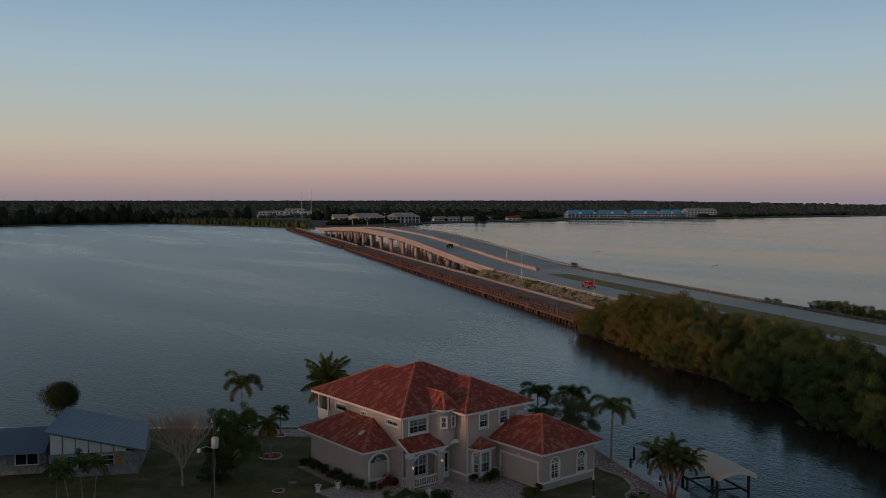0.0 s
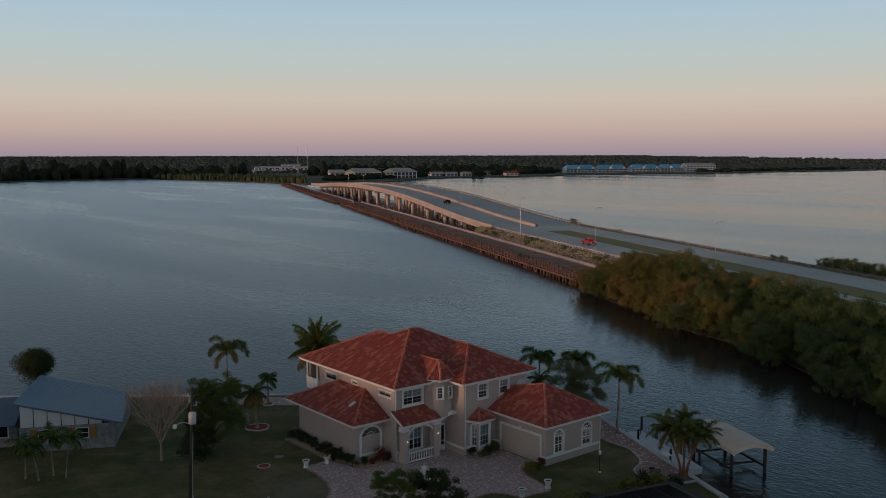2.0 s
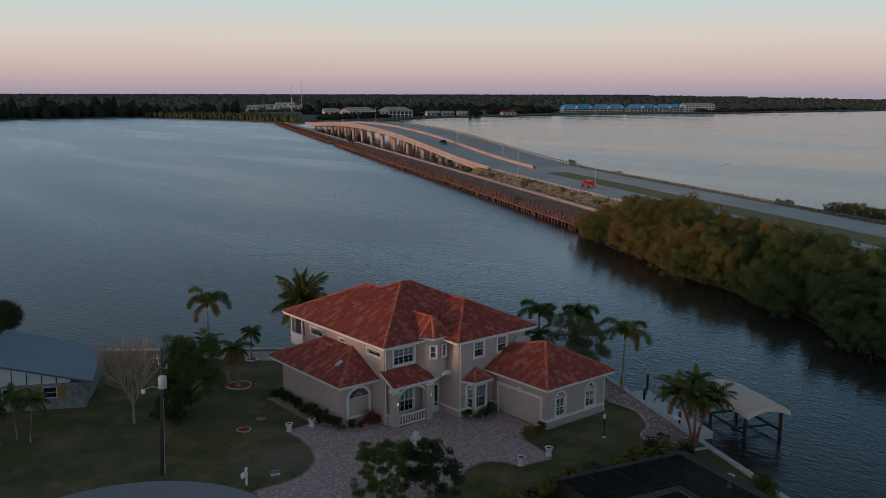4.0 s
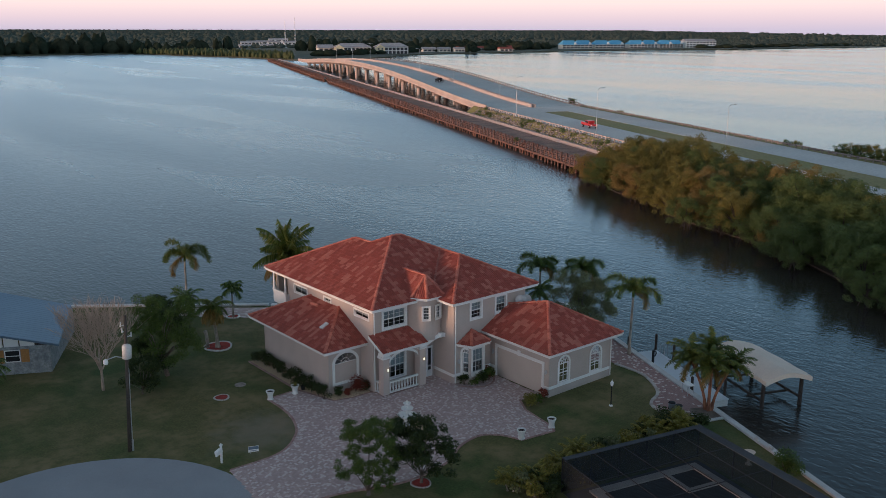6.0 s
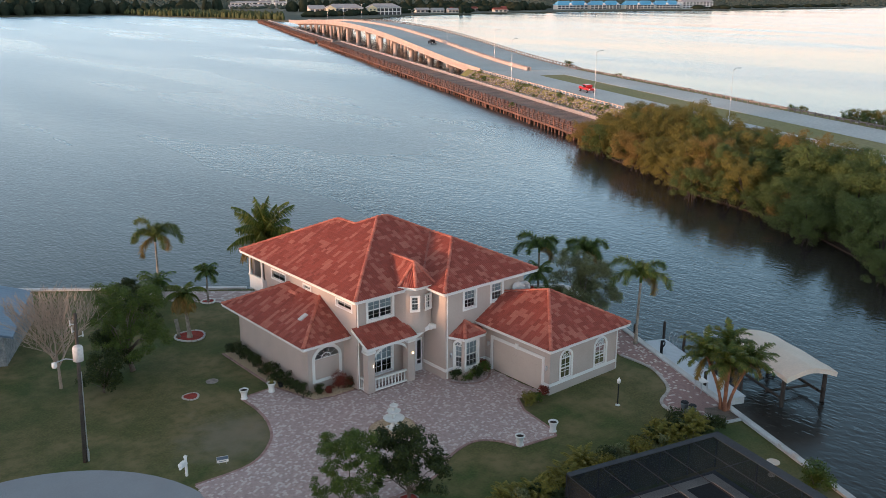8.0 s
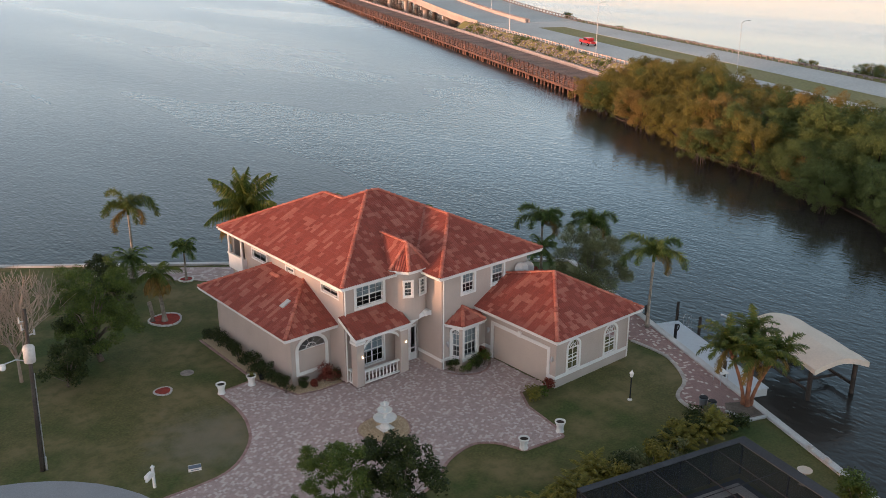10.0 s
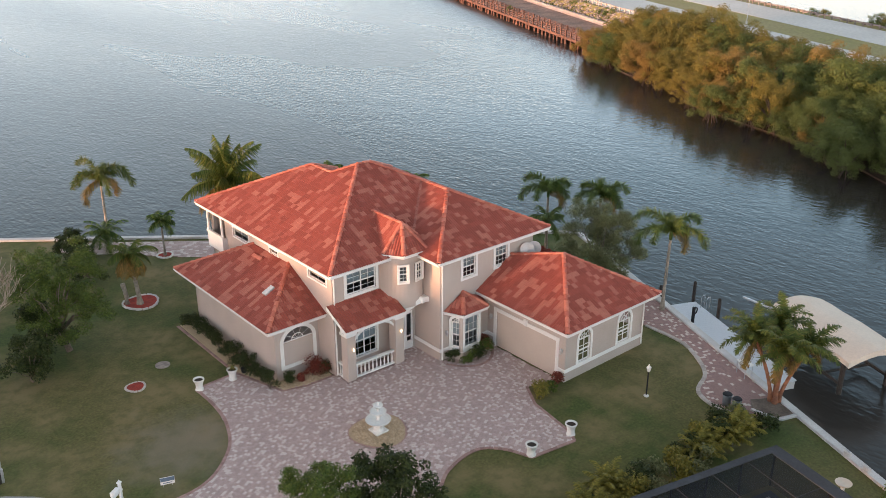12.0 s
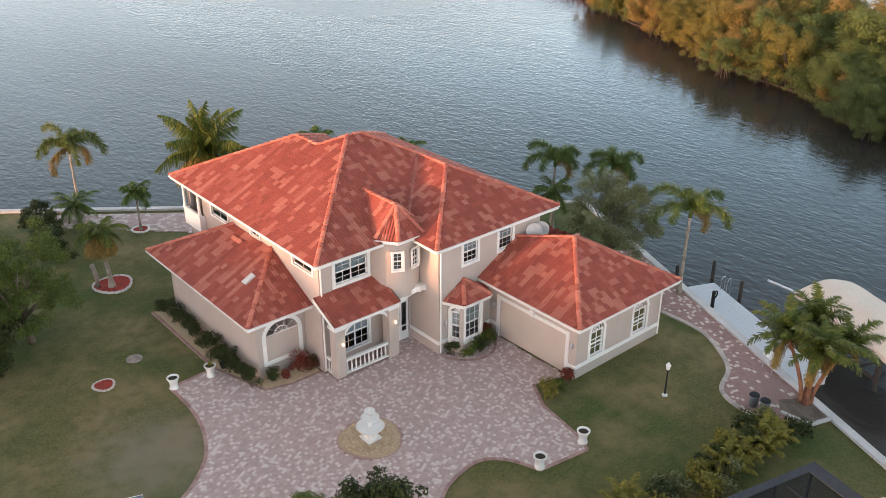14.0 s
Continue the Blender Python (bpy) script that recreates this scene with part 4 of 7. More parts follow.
for x, y in (BAY[0], BAY[3]):
    bm = bm_new()
    box(bm, x - 0.09, y + 0.01, 0.62, x + 0.09, y + 0.16, 2.9)
    part("corner_post", bm, M_STUCCO, bay)
for i, ((x0, y0), (x1, y1)) in enumerate(zip(BAY, BAY[1:])):
    d = Vector((x1 - x0, y1 - y0, 0))
    m = pose(x0, y0, 0.85, 0, 0, math.degrees(math.atan2(d.y, d.x))) @ pose(0.16, 0, 0)
    if i == 0:
        window(house, m, d.length - 0.32, 1.85, 2, 4, 0.15, arch=(d.length - 0.32) / 2)
    else:
        window(house, m, d.length - 0.32, 1.85, 3, 4, 0.15)
bm = bm_new()
prism(bm, [(x + (x - 7.78) * 0.02, y - 0.02) for x, y in BAY], 0.56, 0.72)
part("sill", bm, M_WHITE, bay)
# dark sheet stands in for the dim room behind the bay
bm = bm_new()
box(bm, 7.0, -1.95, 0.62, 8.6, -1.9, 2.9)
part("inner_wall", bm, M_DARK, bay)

# roofs: underlay, white fascia and soffit; the tiles follow at the end of the file
ZE, K = 6.56, 0.487
def up(z0, k, pts, run):
    return [(x, y, z0 + k * run(x, y)) for x, y in pts]
MAIN = [up(ZE, K, [(0, 15.42), (0, 0), (6.6, 6.6), (5.45, 7.75), (5.45, 9.97)], lambda x, y: x),
        up(ZE, K, [(0, 0), (5.4, 0), (9.735, 4.335), (7.47, 6.6), (6.6, 6.6)], lambda x, y: y),
        up(ZE, K, [(5.4, 0), (5.4, -2.41), (9.735, 1.925), (9.735, 4.335)], lambda x, y: x - 5.4),
        up(ZE, K, [(5.4, -2.41), (14.07, -2.41), (9.735, 1.925)], lambda x, y: y + 2.41),
        up(ZE, K, [(14.07, -2.41), (14.07, 13.2), (7.47, 6.6), (9.735, 4.335), (9.735, 1.925)], lambda x, y: 14.07 - x),
        up(ZE, K, [(14.07, 13.2), (10.9, 13.2), (5.45, 7.75), (6.6, 6.6), (7.47, 6.6)], lambda x, y: 13.2 - y),
        up(ZE, K, [(10.9, 13.2), (10.9, 15.42), (5.45, 9.97), (5.45, 7.75)], lambda x, y: 10.9 - x),
        up(ZE, K, [(10.9, 15.42), (0, 15.42), (5.45, 9.97)], lambda x, y: 15.42 - y)]
WING = [up(3.65, 0.495, [(-3.04, 12.7), (-3.04, 1.52), (0.6, 5.16), (0.6, 9.06)], lambda x, y: x + 3.04),
        up(3.65, 0.495, [(-3.04, 1.52), (0.6, 1.52), (0.6, 5.16)], lambda x, y: y - 1.52),
        up(3.65, 0.495, [(0.6, 12.7), (-3.04, 12.7), (0.6, 9.06)], lambda x, y: 12.7 - y)]
GAP = (12.8, -4.72, 5.85)
GARAGE = [[(8.86, -1.7, 3.65), (8.86, -8.78, 3.65), GAP, (11.6, -1.7, 5.18)],
          [(8.86, -8.78, 3.65), (16.74, -8.78, 3.65), GAP],
          [(16.74, -8.78, 3.65), (16.74, -1.66, 3.65), GAP],
          [(16.74, -1.66, 3.65), (13.4, -1.66, 3.65), (11.6, -1.7, 5.18), GAP]]
PORCH = [[(0.2, -0.95, 3.58), (4.2, -0.95, 3.58), (4.2, 0.8, 4.45), (0.2, 0.8, 4.45)]]
TAP = (5.15, 0.45, 8.1)
TURRET = [[(3.7, 0.25, 6.76), (4.35, -0.72, 6.76), TAP], [(4.35, -0.72, 6.76), (5.95, -0.72, 6.76), TAP], [(5.95, -0.72, 6.76), (6.6, 0.25, 6.76), TAP],
          [(3.7, 0.42, 6.76), (3.7, 0.25, 6.76), TAP, (5.15, 3.16, 8.1)], [(6.6, 0.25, 6.76), (6.6, 0.42, 6.76), (5.15, 3.16, 8.1), TAP]]
BAP = (7.78, -1.72, 3.92)
BAYROOF = [[(6.35, -1.72, 3.16), (6.85, -2.85, 3.16), BAP], [(6.85, -2.85, 3.16), (8.7, -2.85, 3.16), BAP], [(8.7, -2.85, 3.16), (9.2, -1.72, 3.16), BAP]]
ROOFS = []
def roof(planes, eaves, soffit, z, label):
    """Underlay over the planes, fascia along the eave line and a soffit under it."""
    bm = bm_new()
    for p in planes:
        poly(bm, p)
    bmesh.ops.remove_doubles(bm, verts=bm.verts, dist=1e-3)
    r = part("roof", bm, M_FELT, house, label)
    for a, b in zip(eaves, eaves[1:]):
        a, b = Vector((*a, 0)), Vector((*b, 0))
        d = b - a
        m = pose(a.x, a.y, z, 0, 0, math.degrees(math.atan2(d.y, d.x)))
        bm = bm_new()
        box(bm, 0.0, -0.005, -0.2, d.length, 0.05, 0.005, m=m)
        part("fascia", bm, M_WHITE, r)
        bm = bm_new()
        box(bm, 0.0, -0.10, -0.06, d.length, -0.006, 0.0, m=m)
        part("gutter", bm, M_WHITE, r)
    if soffit:
        bm = bm_new()
        poly(bm, [(x, y, z - 0.15) for x, y in soffit][::-1])
        part("soffit", bm, M_WHITE, r)
    ROOFS.append((r, planes))
    return r
MAIN_EAVE = [(0, 15.42), (0, 0), (5.4, 0), (5.4, -2.41), (14.07, -2.41), (14.07, 13.2), (10.9, 13.2), (10.9, 15.42), (0, 15.42)]
roof(MAIN, MAIN_EAVE, MAIN_EAVE[:-1], ZE, "main hip roof of blended red clay tiles")
roof(WING, [(0.6, 12.7), (-3.04, 12.7), (-3.04, 1.52), (0.6, 1.52)], [(0.6, 12.7), (-3.04, 12.7), (-3.04, 1.52), (0.6, 1.52)], 3.65, "low wing roof of red clay tiles")
roof(GARAGE, [(8.86, -1.7), (8.86, -8.78), (16.74, -8.78), (16.74, -1.66), (13.4, -1.66)], [(8.86, -1.7), (8.86, -8.78), (16.74, -8.78), (16.74, -1.66), (13.4, -1.66), (13.4, -1.7)], 3.65, "garage hip roof of red clay tiles")
for x in (0.19, 4.15):
    bm = bm_new()
    side = [[bm.verts.new((x + dx, y, z)) for y, z in ((-0.95, 3.385), (0.795, 4.255), (0.795, 4.46), (-0.95, 3.59))] for dx in (0.0, 0.06)]
    bm.faces.new(side[0][::-1]), bm.faces.new(side[1])
    for i in range(4):
        bm.faces.new((side[0][i], side[0][(i + 1) % 4], side[1][(i + 1) % 4], side[1][i]))
    part("rake_board", bm, M_WHITE, house)
bm = bm_new()
side = [[bm.verts.new((x, y, z)) for y, z in ((-0.15, 3.35), (0.795, 3.35), (0.795, 4.43), (-0.15, 3.96))] for x in (0.76, 0.9)]
bm.faces.new(side[0][::-1]), bm.faces.new(side[1])
for i in range(4):
    bm.faces.new((side[0][i], side[0][(i + 1) % 4], side[1][(i + 1) % 4], side[1][i]))
part("gable_end", bm, M_STUCCO, house)
roof(PORCH, [(0.2, -0.95), (4.2, -0.95)], None, 3.58, "porch roof of red clay tiles")
roof(TURRET, [(3.7, 0.42), (3.7, 0.25), (4.35, -0.72), (5.95, -0.72), (6.6, 0.25)], [(3.7, 0.8), (3.7, 0.25), (4.35, -0.72), (5.95, -0.72), (6.6, 0.25), (6.6, 0.8)], 6.76, "turret roof of red clay tiles")
roof(BAYROOF, [(6.35, -1.72), (6.85, -2.85), (8.7, -2.85), (9.2, -1.72)], [(6.35, -1.72), (6.85, -2.85), (8.7, -2.85), (9.2, -1.72)], 3.16, "bay roof of red clay tiles")

# ---- causeway, bridges and the old pier ----
bm = bm_new()
SECT = [(11.6, -3.0), (12.4, 0.2), (15.6, 2.55), (50.0, 2.55), (55.0, -3.0)]
S0, S1 = -330.0, 118.0
for s, nxt in ((S0, S1),):
    a, b = [[cw(q, w, z) for w, z in SECT] for q in (s, nxt)]
    for i in range(len(SECT) - 1):
        poly(bm, [a[i], a[i + 1], b[i + 1], b[i]])
    poly(bm, b[::-1]), poly(bm, a)
tagged(part("causeway", bm, M_VERGE), "grassy causeway embankment with a rubble edge", "embankment", kind="structure")

def strip(name, s0, s1, w0, w1, z0, z1, mat, label, category):
    bm = bm_new()
    lo, hi = [cw(s, w, z0) for s, w in ((s0, w0), (s1, w0), (s1, w1), (s0, w1))], [cw(s, w, z1) for s, w in ((s0, w0), (s1, w0), (s1, w1), (s0, w1))]
    poly(bm, hi[::-1]), poly(bm, lo)
    for i in range(4):
        j = (i + 1) % 4
        poly(bm, [lo[i], lo[j], hi[j], hi[i]])
    bmesh.ops.recalc_face_normals(bm, faces=bm.faces)
    return tagged(part(name, bm, mat), label, category, kind="structure")
strip("road", S0, 118, 16.9, 29.0, 2.3, 2.60, M_DECK, "pale grey causeway road beside the rail", "road")
strip("road", 94, 118, 29.0, 36.8, 2.3, 2.59, M_DECK, "pale grey paved end of the grass median", "road")
strip("road", S0, 118, 36.8, 46.8, 2.3, 2.60, M_DECK, "pale grey causeway road beyond the grass median", "road")

ARCH = [(100, 2.55), (120, 2.75), (150, 3.75), (184, 5.35), (222, 7.0), (268, 8.25), (320, 8.6), (365, 8.3), (410, 7.4), (460, 5.7), (515, 3.6), (545, 2.9), (600, 2.6)]
def deck_z(s):
    xs, zs = [a for a, _ in ARCH], [b for _, b in ARCH]
    return float(np.mean([np.interp(s + o, xs, zs) for o in (-14, -7, 0, 7, 14)]))

def ribbon(bm, s0, s1, w0, w1, lo, hi, step=8.0):
    """A slab that follows the roadway's rise, from lo to hi above it."""
    n = max(1, int((s1 - s0) / step))
    rows = []
    for i in range(n + 1):
        s = s0 + (s1 - s0) * i / n
        z = deck_z(s)
        rows.append([bm.verts.new(cw(s, w, z + h)) for w, h in ((w0, lo), (w1, lo), (w1, hi), (w0, hi))])
    for a, b in zip(rows, rows[1:]):
        for k in range(4):
            bm.faces.new((a[k], b[k], b[(k + 1) % 4], a[(k + 1) % 4]))
    bm.faces.new(rows[0]), bm.faces.new(rows[-1][::-1])
    bmesh.ops.recalc_face_normals(bm, faces=bm.faces)

def road_bridge(w0, w1, label, open_side):
    b = thing("bridge", label, "bridge", group="road bridges")
    bm = bm_new(); ribbon(bm, 108, 560, w0, w1, -0.35, 0.0)
    part("deck", bm, M_DECK, b, "pale grey roadway slab")
    for w in (w0,) if open_side else (w0, w1 - 0.35):
        bm = bm_new(); ribbon(bm, 108, 560, w, w + 0.35, -1.05 if w == w0 else -0.45, 0.95)
        part("barrier", bm, M_CONC, b, "warm grey concrete side barrier" if w == w0 else "")
    if open_side:
        # open parapet: a low kerb, posts and a top rail
        for lo, hi in ((-0.45, 0.22), (0.82, 1.0)):
            bm = bm_new(); ribbon(bm, 108, 560, w1 - 0.35, w1 - 0.05, lo, hi)
            part("parapet_rail", bm, M_ROCK, b, "grey concrete parapet rail")
        bm = bm_new(); box(bm, -0.22, -0.12, 0.2, 0.22, 0.12, 0.83)
        post = part("parapet_post", bm, M_ROCK, b)
        for i in range(180):
            o = post if i == 0 else new("parapet_post", post.data)
            o.parent = b
            c = cw(109 + i * 2.5, w1 - 0.2)
            o.matrix_basis = pose(c.x, c.y, deck_z(109 + i * 2.5), 0, 0, math.degrees(math.atan2(D2.y, D2.x)))
    for k in range(4):
        w = w0 + 1.0 + k * (w1 - w0 - 2.8) / 3
        bm = bm_new(); ribbon(bm, 112, 545, w, w + 0.8, -1.5, -0.352)
        part("girder", bm, M_CONC, b)
    s = 117.0
    while s < 520:
        zt = deck_z(s) - 1.502
        bm = bm_new()
        p = [cw(s - 0.7, w0 + 0.4), cw(s + 0.7, w0 + 0.4), cw(s + 0.7, w1 - 0.4), cw(s - 0.7, w1 - 0.4)]
        prism(bm, [(v.x, v.y) for v in p], zt - 1.0, zt)
        cap = part("pier_cap", bm, M_CONC, b)
        for k in range(2):
            c = cw(s, w0 + 2.0 + k * (w1 - w0 - 4.0))
            bm = bm_new()
            rod(bm, (c.x, c.y, -4.0), (c.x, c.y, zt - 0.98), 0.85, n=12)
            part("column", bm, M_CONC, cap)
        s += 26.3
    return b
road_bridge(16.3, 31.2, "arched concrete road bridge with pale side barrier", False)
road_bridge(32.0, 47.4, "second parallel arched concrete road bridge with an open parapet", True)

def guard_rail(s0, s1, w, label, m_rail=M_CONC):
    g = thing("guard_rail", label, "guard rail", group="guard rails")
    n = int((s1 - s0) / 1.95)
    a, b = cw(s0, w, 0), cw(s1, w, 0)
    bm = bm_new()
    side = N2 * 0.05
    for z0, z1 in ((3.02, 3.24),):
        lo = [a - side, b - side, b + side, a + side]
        prism(bm, [(v.x, v.y) for v in lo], z0, z1)
    part("rail", bm, m_rail, g)
    bm = bm_new()
    box(bm, -0.09, -0.09, 2.3, 0.09, 0.09, 3.36)
    post = part("post", bm, m_rail, g)
    for i in range(n + 1):
        o = post if i == 0 else new("post", post.data)
        o.parent = g
        c = a.lerp(b, i / n) - N2 * 0.16
        o.location = (c.x, c.y, 0)
guard_rail(-100, 108, 16.6, "steel guard rail along the causeway road")
guard_rail(-140, 108, 47.4, "weathered grey guard rail on the far edge of the causeway", M_ROCK)

def street_lamp(s, w, z, h, arm, label):
    p = cw(s, w, z)
    t = thing("street_lamp", label, "street lamp", (p.x, p.y, p.z), group="causeway lamps")
    bm = bm_new()
    rod(bm, (0, 0, 0), (0, 0, 0.5), 0.15, n=8), rod(bm, (0, 0, 0.5), (0, 0, h), 0.06, 0.04, n=8)
    part("pole", bm, M_STEEL, t)
    for sg in arm:
        e = N2 * (1.25 * sg)
        bm = bm_new()
        tube(bm, [(0, 0, h - 0.05), (e.x * 0.5, e.y * 0.5, h + 0.3), (e.x, e.y, h + 0.35)], [0.06, 0.05, 0.045])
        part("arm", bm, M_STEEL, t)
        bm = bm_new()
        rod(bm, (e.x * 0.9, e.y * 0.9, h + 0.3), (e.x * 1.35, e.y * 1.35, h + 0.3), 0.10, 0.07, n=8)
        part("lamp_head", bm, M_STEEL, t)
street_lamp(32, 16.2, 2.5, 10.6, (1,), "tall grey steel street lamp beside the rail")
street_lamp(82, 16.2, 2.5, 10.6, (1,), "tall grey steel street lamp beside the rail")
for s in (3, 138, 192, 245, 300, 355, 410, 470):
    street_lamp(s, 31.4 if s > 100 else 30.0, deck_z(s) + 0.5 if s > 100 else 2.5, 9.0, (1, -1) if s > 180 else (1,), "grey steel street lamp between the roads")

# old pier with timber rails
def old_pier(s0, s1, width, label):
    p = thing("old_pier", label, "pier", group="old pier stretches")
    strip_pts = [cw(s0, 0.3), cw(s1, 0.3), cw(s1, width), cw(s0, width)]
    bm = bm_new(); prism(bm, [(v.x, v.y) for v in strip_pts], 0.05, 0.45)
    part("deck", bm, M_RUSTDECK, p)
    bm = bm_new()
    e = [cw(s0, width), cw(s1, width), cw(s1, width + 0.7), cw(s0, width + 0.7)]
    prism(bm, [(v.x, v.y) for v in e], -0.9, 1.1)
    part("kerb_beam", bm, M_CONC, p, "warm grey concrete kerb beam")
    for w, tall in ((0.15, 1.0), (2.7, 0.9)):
        bm = bm_new()
        for z in (0.3, 0.62, tall):
            q = [cw(s0, w), cw(s1, w), cw(s1, w + 0.1), cw(s0, w + 0.1)]
            prism(bm, [(v.x, v.y) for v in q], 0.45 + z - 0.06, 0.45 + z + 0.06)
        part("rail", bm, M_RUST, p, "rust-red timber rails")
        bm = bm_new()
        box(bm, -0.09, -0.09, 0.35, 0.09, 0.09, 0.45 + tall + 0.2)
        post = part("post", bm, M_RUST, p)
        n = int((s1 - s0) / (2.1 if w < 1 else 2.6))
        for i in range(n + 1):
            o = post if i == 0 else new("post", post.data)
            o.parent = p
            c = cw(s0 + (s1 - s0) * i / n, w - 0.1)
            o.location = (c.x, c.y, 0)
    bm = bm_new()
    rod(bm, (0, 0, -4.0), (0, 0, 0.35), 0.2, 0.18, n=7)
    pile = part("pile", bm, M_RUST, p)
    n = int((s1 - s0) / 1.8)
    first, pr = True, random.Random(int(s0))
    for w in (0.35, 5.2):
        for i in range(n + 1):
            o = pile if first else new("pile", pile.data)
            first = False
            o.parent = p
            c = cw(s0 + (s1 - s0) * (i + pr.uniform(-0.2, 0.2)) / n, w + pr.uniform(-0.15, 0.1))
            fat = pr.uniform(0.8, 1.5)
            o.matrix_basis = pose(c.x, c.y, 0, pr.uniform(-3, 3), pr.uniform(-3, 3), 0) @ Matrix.Diagonal((fat, fat, pr.uniform(0.98, 1.0), 1))
    bm = bm_new()
    q = [cw(s0, 0.05), cw(s1, 0.05), cw(s1, 0.3), cw(s0, 0.3)]
    prism(bm, [(v.x, v.y) for v in q], 0.0, 0.44)
    part("side_beam", bm, M_RUST, p)
old_pier(1, 116, 11.6, "broad rust-red timber pier beside the rubble slope")
old_pier(116.2, 312, 11.6, "long rust-red timber fishing pier on dark piles")
old_pier(324, 640, 9.0, "far stretch of the rust-red timber pier")

# rubble between pier and road
rnd = random.Random(11)
vs, fs = [], []
ICO = bmesh.new(); bmesh.ops.create_icosphere(ICO, subdivisions=1, radius=1.0)
ICO_V, ICO_F = [v.co.copy() for v in ICO.verts], [[v.index for v in f.verts] for f in ICO.faces]
ICO.free()
def stone(vs, fs, c, r, rnd, flat=0.65):
    k, q = len(vs), Euler((rnd.uniform(0, 6), rnd.uniform(0, 6), rnd.uniform(0, 6))).to_quaternion()
    for v in ICO_V:
        w = (q @ v) * r * rnd.uniform(0.75, 1.2)
        vs.append((c[0] + w.x, c[1] + w.y, c[2] + w.z * flat))
    fs += [tuple(k + i for i in f) for f in ICO_F]
for i in range(2200):
    t = rnd.random()
    stone(vs, fs, cw(rnd.uniform(-25, 112), 12.2 + 3.8 * t, 0.3 + 2.3 * t), rnd.uniform(0.16, 0.48), rnd)
for i in range(1300):
    t = rnd.random()
    stone(vs, fs, cw(rnd.uniform(-80, 118), 48.9 + 4 * t, 2.75 - 3.4 * t), rnd.uniform(0.25, 0.62), rnd)
tagged(raw("riprap", vs, fs, M_ROCK), "broken grey rubble on the causeway slope", "rocks", kind="stuff")

def pickup(s, w, z, m_body, label, away):
    p = cw(s, w, z)
    t = thing("pickup_truck", label, "truck", (p.x, p.y, p.z), math.degrees(math.atan2(D2.y, D2.x)) + (0 if away else 180), group="vehicles on the bridge")
    bm = bm_new()
    box(bm, -2.75, -0.95, 0.55, 2.75, 0.95, 1.05, 0.08)
    box(bm, -0.9, -0.85, 1.05, 1.3, 0.85, 1.75, 0.15)
    box(bm, -2.7, -0.95, 1.05, -0.95, -0.85, 1.25), box(bm, -2.7, 0.85, 1.05, -0.95, 0.95, 1.25)
    part("body", bm, m_body, t)
    bm = bm_new()
    box(bm, -0.8, -0.87, 1.2, 1.15, 0.87, 1.62, 0.05)
    part("cab_glass", bm, M_BLACK, t)
    for x in (-1.75, 1.75):
        for y in (-0.9, 0.9):
            bm = bm_new()
            rod(bm, (x, y - 0.13, 0.38), (x, y + 0.13, 0.38), 0.38, n=14)
            wh = part("wheel", bm, M_BLACK, t)
            bm = bm_new()
            rod(bm, (x, y - 0.14, 0.38), (x, y + 0.14, 0.38), 0.2, n=10)
            part("rim", bm, M_STEEL, wh)
    for y in (-0.7, 0.7):
        bm = bm_new()
        box(bm, 2.72, y - 0.18, 0.75, 2.78, y + 0.18, 0.95)
        part("headlight", bm, M_WHITE, t)
pickup(192, 25.5, deck_z(192) + 0.01, M_BLACK, "dark pickup truck driving on the bridge roadway", False)
pickup(51, 23.5, 2.61, M_RED, "bright red pickup truck on the causeway road", False)

# buildings of the far shore
def far_house(s, w, length, depth, floors, z, m_wall, m_roof, label, turn=0.0, bays=6, fh=3.1):
    p = cw(s, w, z)
    t = thing("building", label, "building", (p.x, p.y, p.z), math.degrees(math.atan2(N2.y, N2.x)) + turn, group="far shore buildings")
    h = floors * fh
    bm = bm_new(); box(bm, 0, 0, 0, length, depth, h)
    wl_ = part("wall", bm, m_wall, t)
    bm = bm_new()
    rise = depth * 0.22
    a = [(-0.6, -0.8, h), (length + 0.6, -0.8, h), (length + 0.6, depth / 2, h + rise), (-0.6, depth / 2, h + rise)]
    b = [(length + 0.6, depth + 0.8, h), (-0.6, depth + 0.8, h)]
    poly(bm, a), poly(bm, [a[3], a[2], b[0], b[1]]), poly(bm, [a[0], a[3], b[1]]), poly(bm, [a[1], b[0], a[2]])
    poly(bm, [a[0], b[1], b[0], a[1]])
    part("roof", bm, m_roof, t)
    for fl in range(floors):
        for k in range(bays):
            u = length * (k + 0.5) / bays
            bm = bm_new()
            box(bm, u - length / bays * 0.33, -0.06, fl * fh + 0.6, u + length / bays * 0.33, 0.02, fl * fh + fh * 0.78)
            part("window", bm, M_FARDARK, wl_)
        if floors > 1:
            bm = bm_new()
            box(bm, 0, -1.3, fl * fh + fh - 0.35, length, -0.06, fl * fh + fh - 0.05)
            part("balcony", bm, m_wall, t)
    return t
